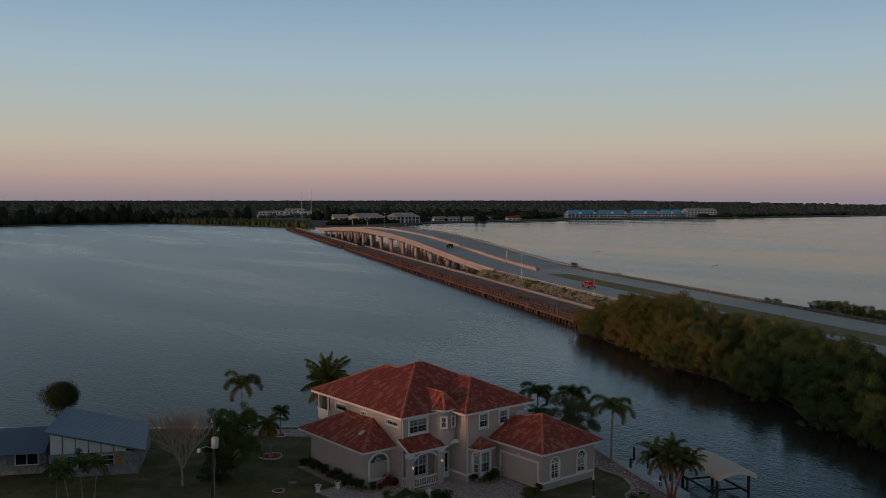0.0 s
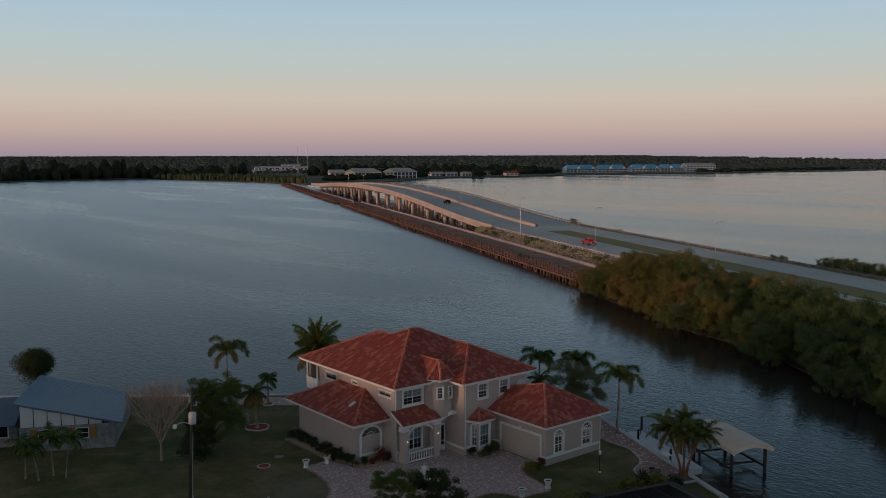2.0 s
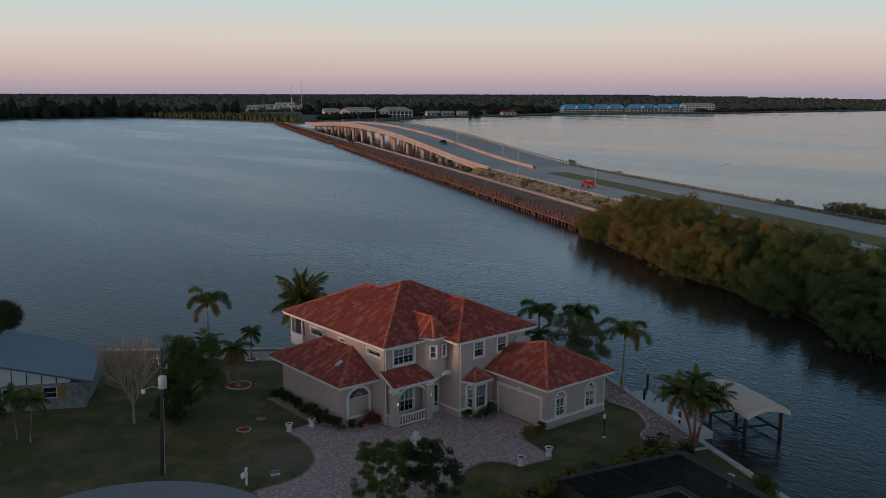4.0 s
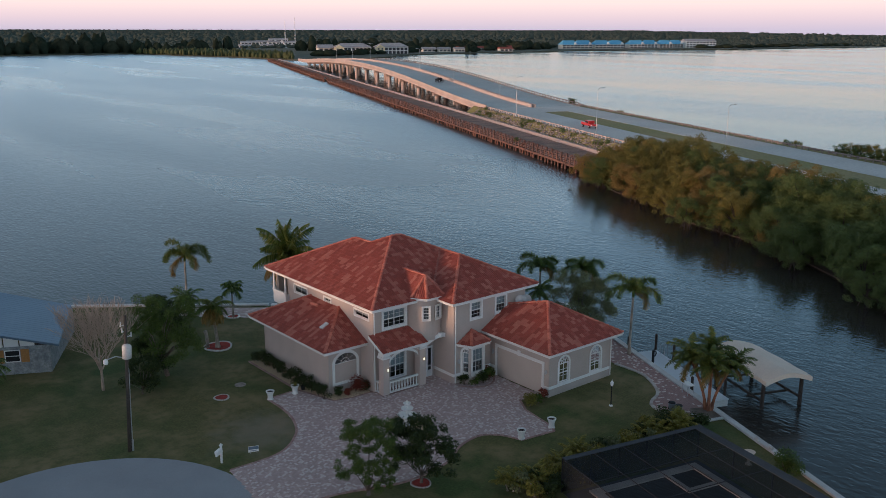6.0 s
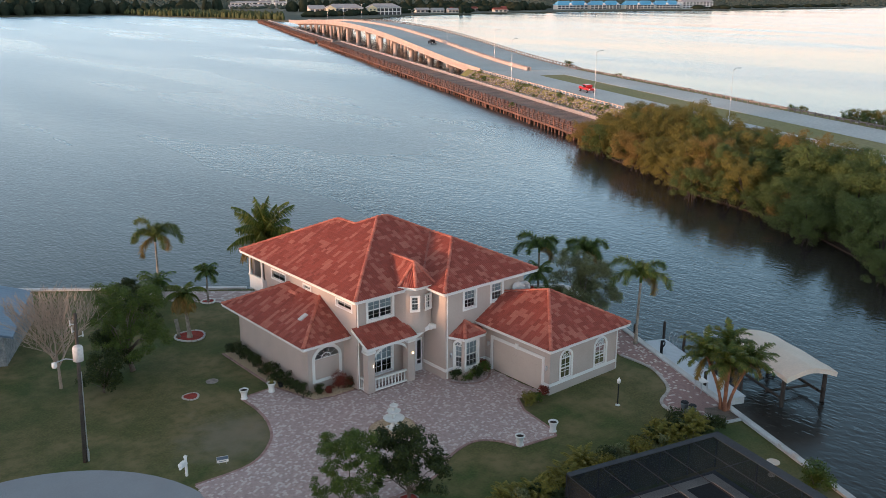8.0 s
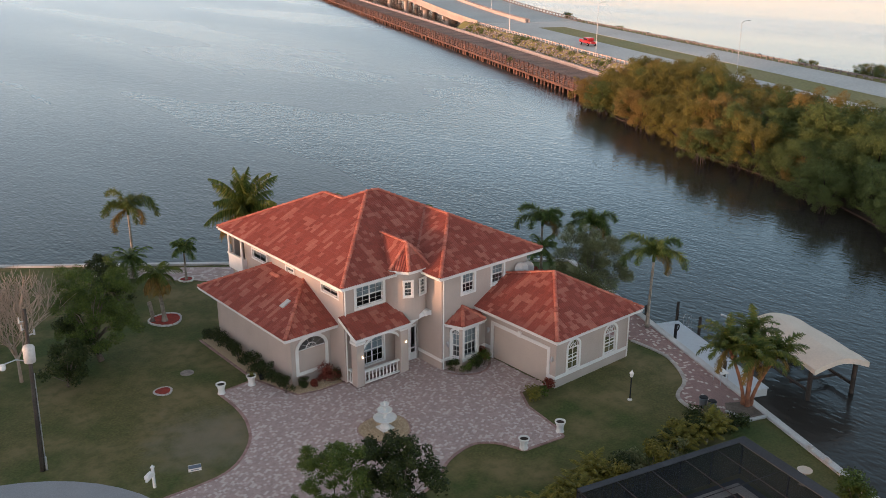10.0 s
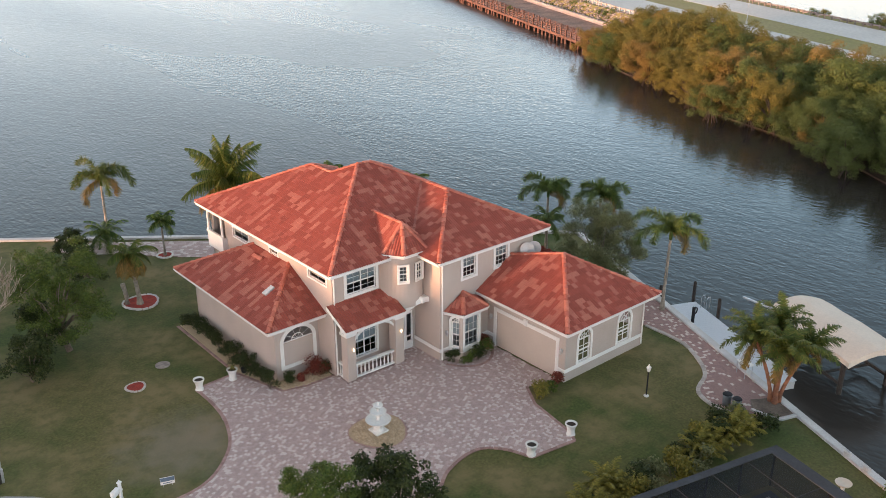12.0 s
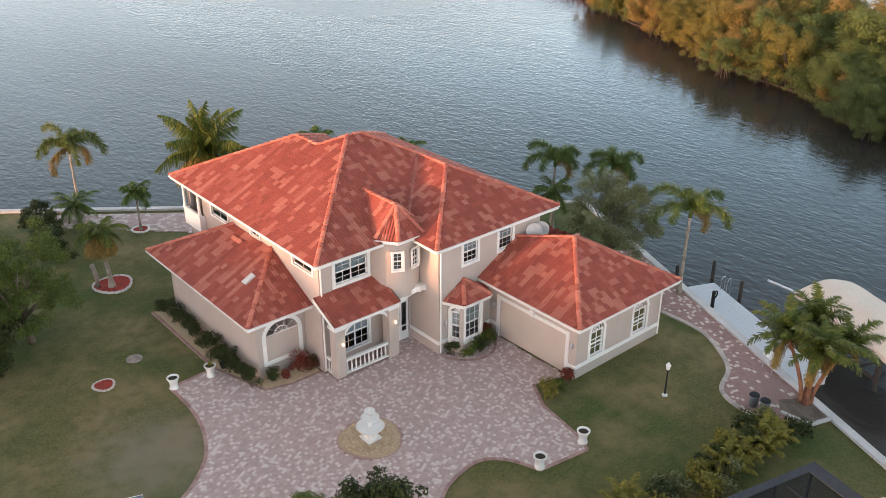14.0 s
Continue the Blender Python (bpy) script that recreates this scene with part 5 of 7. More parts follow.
def condominium(s, w, length):
    """Two storeys of porches, their shade painted as dark panels between pale piers, under a steep blue hip roof with a
    small front gable.
    """
    p = cw(s, w, 0.1)
    t = thing("building", "waterfront condominium with a bright blue metal roof", "building", (p.x, p.y, p.z), math.degrees(math.atan2(N2.y, N2.x)), group="far shore buildings")
    h, depth = 5.6, 15.0
    bm = bm_new(); box(bm, 0, 0, 0, length, depth, h)
    wl_ = part("wall", bm, M_FARWALL, t)
    bays = 4
    # dark panels on the wall paint the shade of the porches
    for fl in range(2):
        for k in range(bays):
            u = length * (k + 0.5) / bays
            bm = bm_new(); box(bm, u - length / bays * 0.38, -0.06, fl * 2.8 + 0.5, u + length / bays * 0.38, 0.02, fl * 2.8 + 2.4)
            part("window", bm, M_FARDARK, wl_)
        bm = bm_new(); box(bm, 0, -1.4, fl * 2.8 + 2.45, length, -0.06, fl * 2.8 + 2.75)
        part("balcony", bm, M_WHITE, t)
    e, r = 1.6, 5.6
    a, b, c, d = (-0.5, -e, h), (length + 0.5, -e, h), (length + 0.5, depth + e, h), (-0.5, depth + e, h)
    f, g = (3.4, depth / 2, h + r), (length - 3.4, depth / 2, h + r)
    bm = bm_new()
    for face in ((a, b, g, f), (b, c, g), (c, d, f, g), (d, a, f), (a, d, c, b)):
        poly(bm, face)
    rf = part("roof", bm, M_TEAL, t)
    bm = bm_new()
    q = length * 0.82
    for x0, x1, y0, y1, z1 in ((q - 2.6, q + 2.6, -e - 0.5, 2.6, h + 2.9),):
        xm = (x0 + x1) / 2
        poly(bm, [(x0, y0, h), (x1, y0, h), (xm, y0, z1)])
        poly(bm, [(x0, y0, h), (xm, y0, z1), (xm, y1, z1), (x0, y1, h)])
        poly(bm, [(xm, y0, z1), (x1, y0, h), (x1, y1, h), (xm, y1, z1)])
        poly(bm, [(x0, y0, h), (x0, y1, h), (x1, y1, h), (x1, y0, h)])
        poly(bm, [(x0, y1, h), (xm, y1, z1), (x1, y1, h)])
    part("gable", bm, M_WHITE, rf, "white front gable")
    return t
for k, (w, ln) in enumerate(((434, 23), (459, 24), (486, 24), (513, 22), (543, 24), (570, 22), (594, 21), (617, 20))):
    condominium(1012 + k * 3.2 + 5 * (k % 2), w, ln)
far_house(1040, 642, 50, 16, 3, 0.1, M_WHITE, M_FARROOF, "white three-storey waterfront apartment block", bays=9)
def lodge(s, w, length, depth, bays, label):
    """A two-storey lodge: galleries between white posts, a grey hip roof and a pale front gable, tinted as sunlit, at
    one end.
    """
    p = cw(s, w, 0.1)
    t = thing("building", label, "building", (p.x, p.y, p.z), math.degrees(math.atan2(N2.y, N2.x)), group="far shore buildings")
    fh, h = 3.6, 7.2
    # gallery shade is put into the near-black colour of this wall
    bm = bm_new(); box(bm, 0, 1.6, 0, length, depth, h)
    part("wall", bm, M_FARDARK, t, "gallery wall painted dark for its shade")
    for k in range(2):
        bm = bm_new(); box(bm, 0, 0, (k + 1) * fh - 0.7, length, 1.6, (k + 1) * fh - 0.05)
        part("gallery_beam", bm, M_WHITE, t)
    for k in range(bays + 1):
        u = length * k / bays
        bm = bm_new(); box(bm, u - 0.4, 0.02, 0, u + 0.4, 0.8, h - 0.7)
        part("gallery_post", bm, M_WHITE, t)
    bm = bm_new()
    e, r, q = 1.2, depth * 0.30, depth / 2
    a, b, c, d = (-e, -e, h), (length + e, -e, h), (length + e, depth + e, h), (-e, depth + e, h)
    f, g = (q, q, h + r), (length - q, q, h + r)
    for face in ((a, b, g, f), (b, c, g), (c, d, f, g), (d, a, f), (a, d, c, b)):
        poly(bm, face)
    part("roof", bm, M_FARROOF, t)
    # front gable; its yellow paints in low sun
    bm = bm_new()
    gw = 9.0
    face = [(-1.0, 0), (gw, 0), (gw, h - 0.2), (gw / 2 - 0.5, h + 2.4), (-1.0, h - 0.2)]
    lo, hi = [bm.verts.new((x, -2.2, z)) for x, z in face], [bm.verts.new((x, 1.59, z)) for x, z in face]
    bm.faces.new(lo), bm.faces.new(hi[::-1])
    for k in range(5):
        bm.faces.new((lo[(k + 1) % 5], lo[k], hi[k], hi[(k + 1) % 5]))
    wing = part("gable_wing", bm, M_LODGE, t, "gabled end painted pale yellow as if sunlit")
    for x, z in ((1.2, 1.0), (5.2, 1.0), (1.2, 4.4), (5.2, 4.4)):
        bm = bm_new(); box(bm, x, -2.25, z, x + 1.8, -2.21, z + 1.7)
        part("window", bm, M_FARDARK, wing)
    return t
far_house(812, 69, 16, 16, 2, 0.1, M_FARWALL, M_FARROOF, "pale lodge building with a grey roof", bays=3, fh=3.2)
lodge(800, 85, 38, 14, 9, "white lodge with dark-painted gallery shade and a grey hip roof")
lodge(816, 132, 35, 14, 8, "white lodge with dark-painted gallery shade and a grey hip roof")
# long jetty in front of the condominiums
a, b = cw(800, 352), cw(722, 386)
t = thing("jetty", "thin dark timber jetty on piles off the far shore", "jetty", (0, 0, 0))
bm = bm_new(); rod(bm, (a.x, a.y, 1.5), (b.x, b.y, 1.5), 0.13, n=4); part("deck", bm, M_BARK, t)
for k in range(19):
    c = a.lerp(b, k / 18)
    bm = bm_new(); rod(bm, (c.x, c.y, -1.5), (c.x, c.y, 2.2 + 0.3 * (k % 2)), 0.15, n=6); part("pile", bm, M_BARK, t)
for s, w, ln, fl in ((1290, 28, 20, 2), (1310, 44, 26, 2), (1280, 60, 18, 2), (1330, 66, 30, 3), (1260, 82, 18, 2), (1240, 16, 16, 2), (1180, 40, 18, 1), (1150, 8, 16, 1), (885, 222, 14, 1), (880, 240, 12, 1), (890, 300, 16, 1), (895, 205, 16, 1), (935, 260, 14, 1), (950, 285, 16, 1), (960, 310, 14, 1), (975, 335, 18, 1), (1000, 285, 20, 1), (930, -128, 10, 1)):
    far_house(s, w, ln, 10, fl, 0.1, M_WHITE if fl > 1 else M_FARWALL, M_FARROOF if w < 250 else M_TILE, "small pale far shore building among trees", bays=3)
for s, w, h in ((1150, 72, 38), (1160, 87, 42)):
    p = cw(s, w, 0)
    t = thing("radio_mast", "slim grey steel lattice mast above the trees", "mast", (p.x, p.y, 0), group="masts")
    for k in range(3):
        a = 2 * math.pi * k / 3
        bm = bm_new()
        rod(bm, (1.0 * math.cos(a), 1.0 * math.sin(a), 0), (0.35 * math.cos(a), 0.35 * math.sin(a), h), 0.12, 0.08, n=5)
        part("leg", bm, M_STEEL, t)
    bm = bm_new()
    for j in range(int(h / 3)):
        z = j * 3.0
        r0, r1 = 1.0 - 0.65 * z / h, 1.0 - 0.65 * (z + 3) / h
        rod(bm, (r0, 0, z), (-r1 * 0.5, r1 * 0.87, z + 3), 0.05, n=4), rod(bm, (-r0 * 0.5, -r0 * 0.87, z), (r1, 0, z + 3), 0.05, n=4)
    part("lattice", bm, M_STEEL, t)

# ---- plants ----
def leaf_cloud(vs, fs, centres, count, size, rnd, droop=0.0, flat=0.8):
    """Leaves scattered over the shells of some clumps (centre, radius)."""
    tot = sum(r * r for _, r in centres)
    for c, r in centres:
        for _ in range(max(3, int(count * r * r / tot))):
            d = Vector((rnd.gauss(0, 1), rnd.gauss(0, 1), rnd.gauss(0, 1) + 0.25)).normalized()
            p = Vector(c) + Vector((d.x, d.y, d.z * flat)) * r * (rnd.random() ** 0.3) * rnd.uniform(0.85, 1.12)
            n = (d + Vector((rnd.uniform(-.7, .7), rnd.uniform(-.7, .7), rnd.uniform(-.2, .9)))).normalized()
            q = n.to_track_quat("Z", "Y")
            a, b = size * rnd.uniform(0.6, 1.3), size * rnd.uniform(0.35, 0.6)
            t = rnd.uniform(0, 6.28)
            u, w = q @ Vector((math.cos(t), math.sin(t), 0)), q @ Vector((-math.sin(t), math.cos(t), 0))
            k = len(vs)
            vs += [p - u * a, p - w * b - n * 0.1 * a, p + u * a - Vector((0, 0, droop * a)), p + w * b - n * 0.1 * a]
            fs.append((k, k + 1, k + 2, k + 3))

def clumps(n, spread, height, r, rnd, base=0.0):
    out = []
    for i in range(n):
        a, q = rnd.uniform(0, 6.28), rnd.random() ** 0.6
        z = base + height * rnd.uniform(0.15, 1.0)
        f = 1.0 - 0.55 * max(0.0, (z - base) / height - 0.45)
        out.append(((spread * q * f * math.cos(a), spread * q * f * math.sin(a), z), r * rnd.uniform(0.6, 1.25)))
    return out

def leafy_tree(name, label, category, seed, h, spread, trunk_h, mat, bark=M_BARK, leaves=2200, size=0.13, n=22, at=(0, 0, 0), group="", r=None, lean=(0, 0), stems=1, limbs=16):
    rnd = random.Random(seed)
    t = thing(name, label, category, at, 0, group)
    cl = clumps(n, spread, h - trunk_h * 0.8, (r or spread * 0.36), rnd, trunk_h * 0.8)
    bm = bm_new()
    for s in range(stems):
        o = Vector((rnd.uniform(-0.25, 0.25), rnd.uniform(-0.25, 0.25), 0)) * (stems > 1)
        top = Vector((lean[0], lean[1], trunk_h)) + o * 3
        tube(bm, [o, o + (top - o) * 0.5 + Vector((rnd.uniform(-.1, .1), rnd.uniform(-.1, .1), 0)), top], [0.045 * h ** 0.8, 0.036 * h ** 0.8, 0.028 * h ** 0.8], 7)
        for c, rr in cl[s::stems][:limbs]:
            c = Vector(c)
            tube(bm, [top * 0.92, top.lerp(c, 0.55) + Vector((0, 0, 0.12 * h * rnd.random())), c], [0.014 * h ** 0.8, 0.008 * h ** 0.8, 0.003 * h ** 0.8], 5)
    part("trunk", bm, bark, t, smooth=True)
    vs, fs = [], []
    leaf_cloud(vs, fs, cl, leaves, size, rnd)
    raw("crown", vs, fs, mat, t)
    return t

def frond(vs, fs, base, az, tilt, length, rnd, width=0.45, pairs=20, sag=1.0, droop=0.35, plume=0.0):
    """One feather frond: an arching midrib with paired drooping leaflets; plume turns them out all round the rib."""
    d = Vector((math.cos(az), math.sin(az), 0))
    side = Vector((-d.y, d.x, 0))
    p, ang = Vector(base), tilt
    pts = [p.copy()]
    steps = 12
    for i in range(steps):
        p = p + (d * math.cos(ang) + Vector((0, 0, 1)) * math.sin(ang)) * (length / steps)
        ang -= sag * (0.06 + 0.16 * i / steps)
        pts.append(p.copy())
    for a, b in zip(pts, pts[1:]):
        k = len(vs)
        w = side * 0.022
        vs += [a - w, a + w, b + w, b - w]
        fs.append((k, k + 1, k + 2, k + 3))
    pairs = int(pairs * 1.55)
    for j in range(pairs):
        t = (j + 0.7) / pairs
        f = t * steps
        i = min(int(f), steps - 1)
        c = pts[i].lerp(pts[i + 1], f - i)
        run = (pts[i + 1] - pts[i]).normalized()
        ll = width * (math.sin(math.pi * min(1.0, t * 0.88 + 0.14)) ** (0.6 if plume < 2 else 0.35)) * rnd.uniform(0.85, 1.15)
        for sg in (-1, 1):
            phi = rnd.uniform(-plume, plume)
            out = side * sg * math.cos(phi) + side.cross(run) * math.sin(phi)
            tip = c + (out * 0.8 + run * 0.55 - Vector((0, 0, droop + rnd.uniform(-0.1, 0.25)))) * ll
            w = run * (0.018 + (0.030 + 0.02 * min(plume, 1.0)) * width if plume < 2 else 0.022)
            k = len(vs)
            vs += [c - w, c + w, tip + w * 0.25, tip - w * 0.25]
            fs.append((k, k + 1, k + 2, k + 3))

def palm(label, seed, h, fronds, length, at, mat=M_PALM, lean=(0.0, 0.0), r=0.13, width=0.5, tilt=(-0.5, 1.2), sag=1.0, droop=0.35, old=3, shaft=True, bark=M_TRUNK, group="palms", pairs=20, stems=1, plume=0.0):
    rnd = random.Random(seed)
    t = thing("palm_tree", label, "palm tree", at, 0, group)
    tops = []
    for s in range(stems):
        a = 2 * math.pi * s / max(stems, 1) + 0.6
        o = Vector((0.2 * math.cos(a), 0.2 * math.sin(a), 0)) if stems > 1 else Vector()
        hh = h * (1.0 if stems == 1 else rnd.uniform(0.8, 1.08))
        e = Vector((lean[0] + (0.33 * hh * math.cos(a) if stems > 1 else 0), lean[1] + (0.33 * hh * math.sin(a) if stems > 1 else 0), hh))
        bm = bm_new()
        n = 16
        pts, rad = [], []
        for i in range(n + 1):
            q = i / n
            pts.append(o + Vector((e.x * q ** 1.6, e.y * q ** 1.6, hh * q)))
            rad.append(r * (1.45 - 0.6 * min(1, q * 5) + (0.07 if i % 2 else 0.0)) * (1 - 0.25 * q))
        tube(bm, pts, rad, 9)
        part("trunk", bm, bark, t, smooth=True)
        if shaft:
            bm = bm_new()
            tube(bm, [o + Vector((e.x, e.y, hh - 0.03)), o + Vector((e.x, e.y, hh + 0.35)), o + Vector((e.x, e.y, hh + 0.7))], [r * 0.85, r * 0.9, r * 0.4], 8)
            part("crownshaft", bm, mat, t, smooth=True)
        tops.append(o + Vector((e.x, e.y, hh + (0.55 if shaft else 0.05))))
    for top in tops:
        vs, fs = [], []
        for i in range(fronds):
            q = (i + 0.5) / fronds
            frond(vs, fs, top, i * 2.4 + rnd.uniform(-0.25, 0.25), tilt[0] + (tilt[1] - tilt[0]) * q + rnd.uniform(-0.12, 0.12), length * rnd.uniform(0.75, 1.12), rnd, width, pairs, sag, droop, plume)
        raw("crown", vs, fs, mat, t)
        if old:
            vs, fs = [], []
            for i in range(old):
                frond(vs, fs, top - Vector((0, 0, 0.1)), i * 6.28 / old + rnd.uniform(-0.4, 0.4), tilt[0] - 0.35, length * 0.85, rnd, width * 0.9, pairs, sag, droop + 0.3, plume)
            raw("old_fronds", vs, fs, M_PALMYE, t)["label"] = "yellowing hanging fronds"
    return t

palm("tall slim palm with arching fronds beside the seawall", 1, 4.75, 8, 3.2, (-1.6, 28.0, 0), lean=(0.1, 0.2), old=2, width=0.52, droop=0.25, sag=1.7, tilt=(0.35, 1.35), plume=3.1, pairs=130)
palm("low clustered palm beside the seawall", 2, 1.0, 18, 2.0, (-2.2, 26.9, 0), M_PALMDK, r=0.1, width=0.5, old=0, droop=0.5)
palm("short dark palm on the waterside terrace", 3, 2.3, 13, 1.5, (0.75, 23.4, 0), M_PALMDK, width=0.55, old=0, r=0.1, droop=0.55)
palm("short palm with yellow fronds in a red mulch bed", 4, 3.0, 10, 1.9, (-4.0, 16.7, 0), M_PALM, lean=(-0.2, 0.2), r=0.17, width=0.55, tilt=(0.1, 1.3), old=9, droop=0.6, sag=1.2, pairs=30)
palm("large coconut palm with wide spreading fronds", 5, 6.35, 25, 3.6, (4.3, 19.2, 0), M_PALM, lean=(-0.5, -0.8), r=0.17, width=0.72, tilt=(0.0, 1.75), sag=0.72, old=9, shaft=False, droop=0.95, pairs=38, plume=0.5)
palm("green palm behind the house", 6, 4.2, 8, 2.7, (23.0, 6.0, 0), M_PALMDK, old=1, width=0.52, droop=0.25, sag=1.7, tilt=(0.35, 1.35), plume=3.1, pairs=130)
palm("low dark palm behind the house", 7, 2.2, 14, 1.9, (22.4, 5.4, 0), M_PALMDK, width=0.6, old=0, droop=0.5)
palm("green palm beside the canal seawall", 8, 4.4, 8, 2.7, (24.6, 2.4, 0), M_PALMDK, old=1, width=0.52, droop=0.25, sag=1.7, tilt=(0.35, 1.35), plume=3.1, pairs=130)
palm("leaning green palm on the canal walk", 9, 4.8, 8, 3.3, (21.3, -5.9, 0), M_PALMDK, lean=(0.35, 0.15), old=1, width=0.52, droop=0.25, sag=1.7, tilt=(0.35, 1.35), plume=3.1, pairs=130)
palm("clump of date palms with rusty trunks by the dock", 10, 3.9, 18, 2.2, (16.8, -16.5, 0), M_PALM, r=0.12, width=0.40, old=2, shaft=False, bark=M_DATEBARK, stems=4, tilt=(0.1, 1.5), sag=1.1, droop=0.25, pairs=46, plume=0.6)
palm("palm crown rising behind the roof ridge", 12, 4.35, 12, 1.6, (12.9, 19.6, 0), M_PALMDK, width=0.6, old=0, droop=0.5)
palm("palm crown rising behind the roof ridge", 13, 4.2, 12, 1.6, (16.6, 14.0, 0), M_PALMDK, width=0.6, old=0, droop=0.5)
for k, (x, y) in enumerate(((-23.9, 15.3), (-22.6, 15.9), (-24.6, 16.4), (-22.0, 14.6))):
    palm("slender pale-stemmed palm in front of the neighbouring house", 20 + k, 2.4 + 0.3 * (k % 2), 12, 1.6, (x, y, 0), M_PALMDK, width=0.5, old=0, r=0.06, lean=(0.25 * (k - 1.5), 0.2), droop=0.5, group="neighbour's palms")

# cabbage palm: fans in a round head
def fan_palm(label, seed, h, head, at):
    rnd = random.Random(seed)
    t = thing("palm_tree", label, "palm tree", at, 0, "palms")
    bm = bm_new()
    tube(bm, [(0, 0, 0), (0.1, 0.05, h * 0.5), (0, 0, h)], [0.28, 0.22, 0.24], 10)
    part("trunk", bm, M_TRUNK, t, smooth=True)
    vs, fs = [], []
    leaf_cloud(vs, fs, [((rnd.gauss(0, 0.2) * head, rnd.gauss(0, 0.2) * head, h + rnd.gauss(0.15, 0.2) * head), head * 0.72) for _ in range(16)], 19000, 0.085, rnd, droop=0.9)
    raw("crown", vs, fs, M_LEAFDK, t)
    return t
fan_palm("round-headed cabbage palm behind the neighbouring roof", 31, 4.3, 1.9, (-18.2, 37.5, 0))

leafy_tree("tree", "feathery green leafy tree on the lawn", "tree", 41, 6.4, 2.7, 1.3, M_LEAF, leaves=27000, size=0.062, n=110, r=0.48, at=(-9.7, 13.4, 0), lean=(-0.3, 0.4))
leafy_tree("bush", "dense dark green bush on the lawn", "bush", 42, 2.6, 1.5, 0.3, M_LEAFDK, leaves=4200, size=0.09, n=26, at=(-12.5, 11.2, 0))
leafy_tree("bush", "dense dark green bush on the lawn", "bush", 48, 2.9, 1.5, 0.3, M_LEAFDK, leaves=4200, size=0.09, n=26, at=(-10.7, 14.2, 0))
leafy_tree("bush", "dark rounded bush beside the seawall lawn", "bush", 43, 1.6, 1.2, 0.3, M_LEAFDK, leaves=2600, size=0.09, n=16, at=(-4.4, 28.3, 0))
leafy_tree("bush", "dark rounded bush beside the seawall lawn", "bush", 49, 2.0, 1.4, 0.3, M_LEAFDK, leaves=3000, size=0.09, n=18, at=(-4.9, 25.2, 0))
leafy_tree("bush", "dark rounded bush beside the seawall lawn", "bush", 47, 2.0, 1.3, 0.3, M_LEAFDK, leaves=3000, size=0.09, n=18, at=(-5.2, 22.4, 0))
leafy_tree("tree", "grey-green weeping tree beside the garage", "tree", 44, 5.5, 3.0, 0.9, M_LEAFGY, leaves=34000, size=0.062, n=150, r=0.5, at=(21.2, -0.6, 0))
leafy_tree("tree", "slim bright green tree beside the driveway", "tree", 45, 4.6, 1.75, 0.25, M_LEAF, leaves=15000, size=0.062, n=100, r=0.33, at=(-8.1, -11.0, 0), limbs=8)
leafy_tree("tree", "dark leafy tree in a red mulch ring", "tree", 46, 3.9, 2.15, 0.55, M_LEAFDK, leaves=9500, size=0.09, n=85, r=0.42, at=(-5.0, -11.9, 0), limbs=8)

# leafless tree
def bare_tree(seed, h, at):
    rnd = random.Random(seed)
    t = thing("tree", "leafless pinkish-brown tree with fine twigs", "tree", at)
    bm = bm_new()
    def grow(p, d, length, r, depth):
        e = p + d * length
        rod(bm, p, e, r, r * 0.7, n=5 if depth < 2 else 3, caps=False)
        if depth < 6:
            for k in range(4 if depth < 2 else (3 if depth < 4 else 2)):
                nd = (d + Vector((rnd.uniform(-.8, .8), rnd.uniform(-.8, .8), rnd.uniform(.0, .6)))).normalized()
                grow(p.lerp(e, rnd.uniform(0.5, 1.0)), nd, length * rnd.uniform(0.78, 0.98), max(0.015, r * 0.58), depth + 1)
    grow(Vector((0, 0, 0)), Vector((0, 0, 1)), h * 0.105, 0.12, 0)
    part("trunk", bm, M_TWIG, t)
bare_tree(3, 17.0, (-14.5, 13.7, 0))

# hedges and beds against the house
def shrub(label, seed, h, spread, mat, at, size=0.07, leaves=500, group="", name="shrub"):
    rnd = random.Random(seed)
    t = thing(name, label, "shrub", at, 0, group)
    bm = bm_new()
    for k in range(5):
        a = rnd.uniform(0, 6.28)
        rod(bm, (0, 0, 0), (spread * 0.5 * math.cos(a), spread * 0.5 * math.sin(a), h * 0.7), 0.02, 0.01, n=4)
    part("stem", bm, M_BARK, t)
    vs, fs = [], []
    leaf_cloud(vs, fs, clumps(9, spread * 0.75, h * 0.8, spread * 0.5, rnd, h * 0.12), leaves, size, rnd)
    raw("leaves", vs, fs, mat, t)
    return t
rnd = random.Random(77)
for i in range(13):
    y = 2.0 + i * 0.82
    shrub("clipped dark green hedge shrub along the stucco wall", 100 + i, rnd.uniform(0.8, 1.15), rnd.uniform(0.5, 0.65), M_LEAFDK, (-2.85 + rnd.uniform(-0.1, 0.1), y, 0), group="wall hedge", leaves=800, size=0.06)
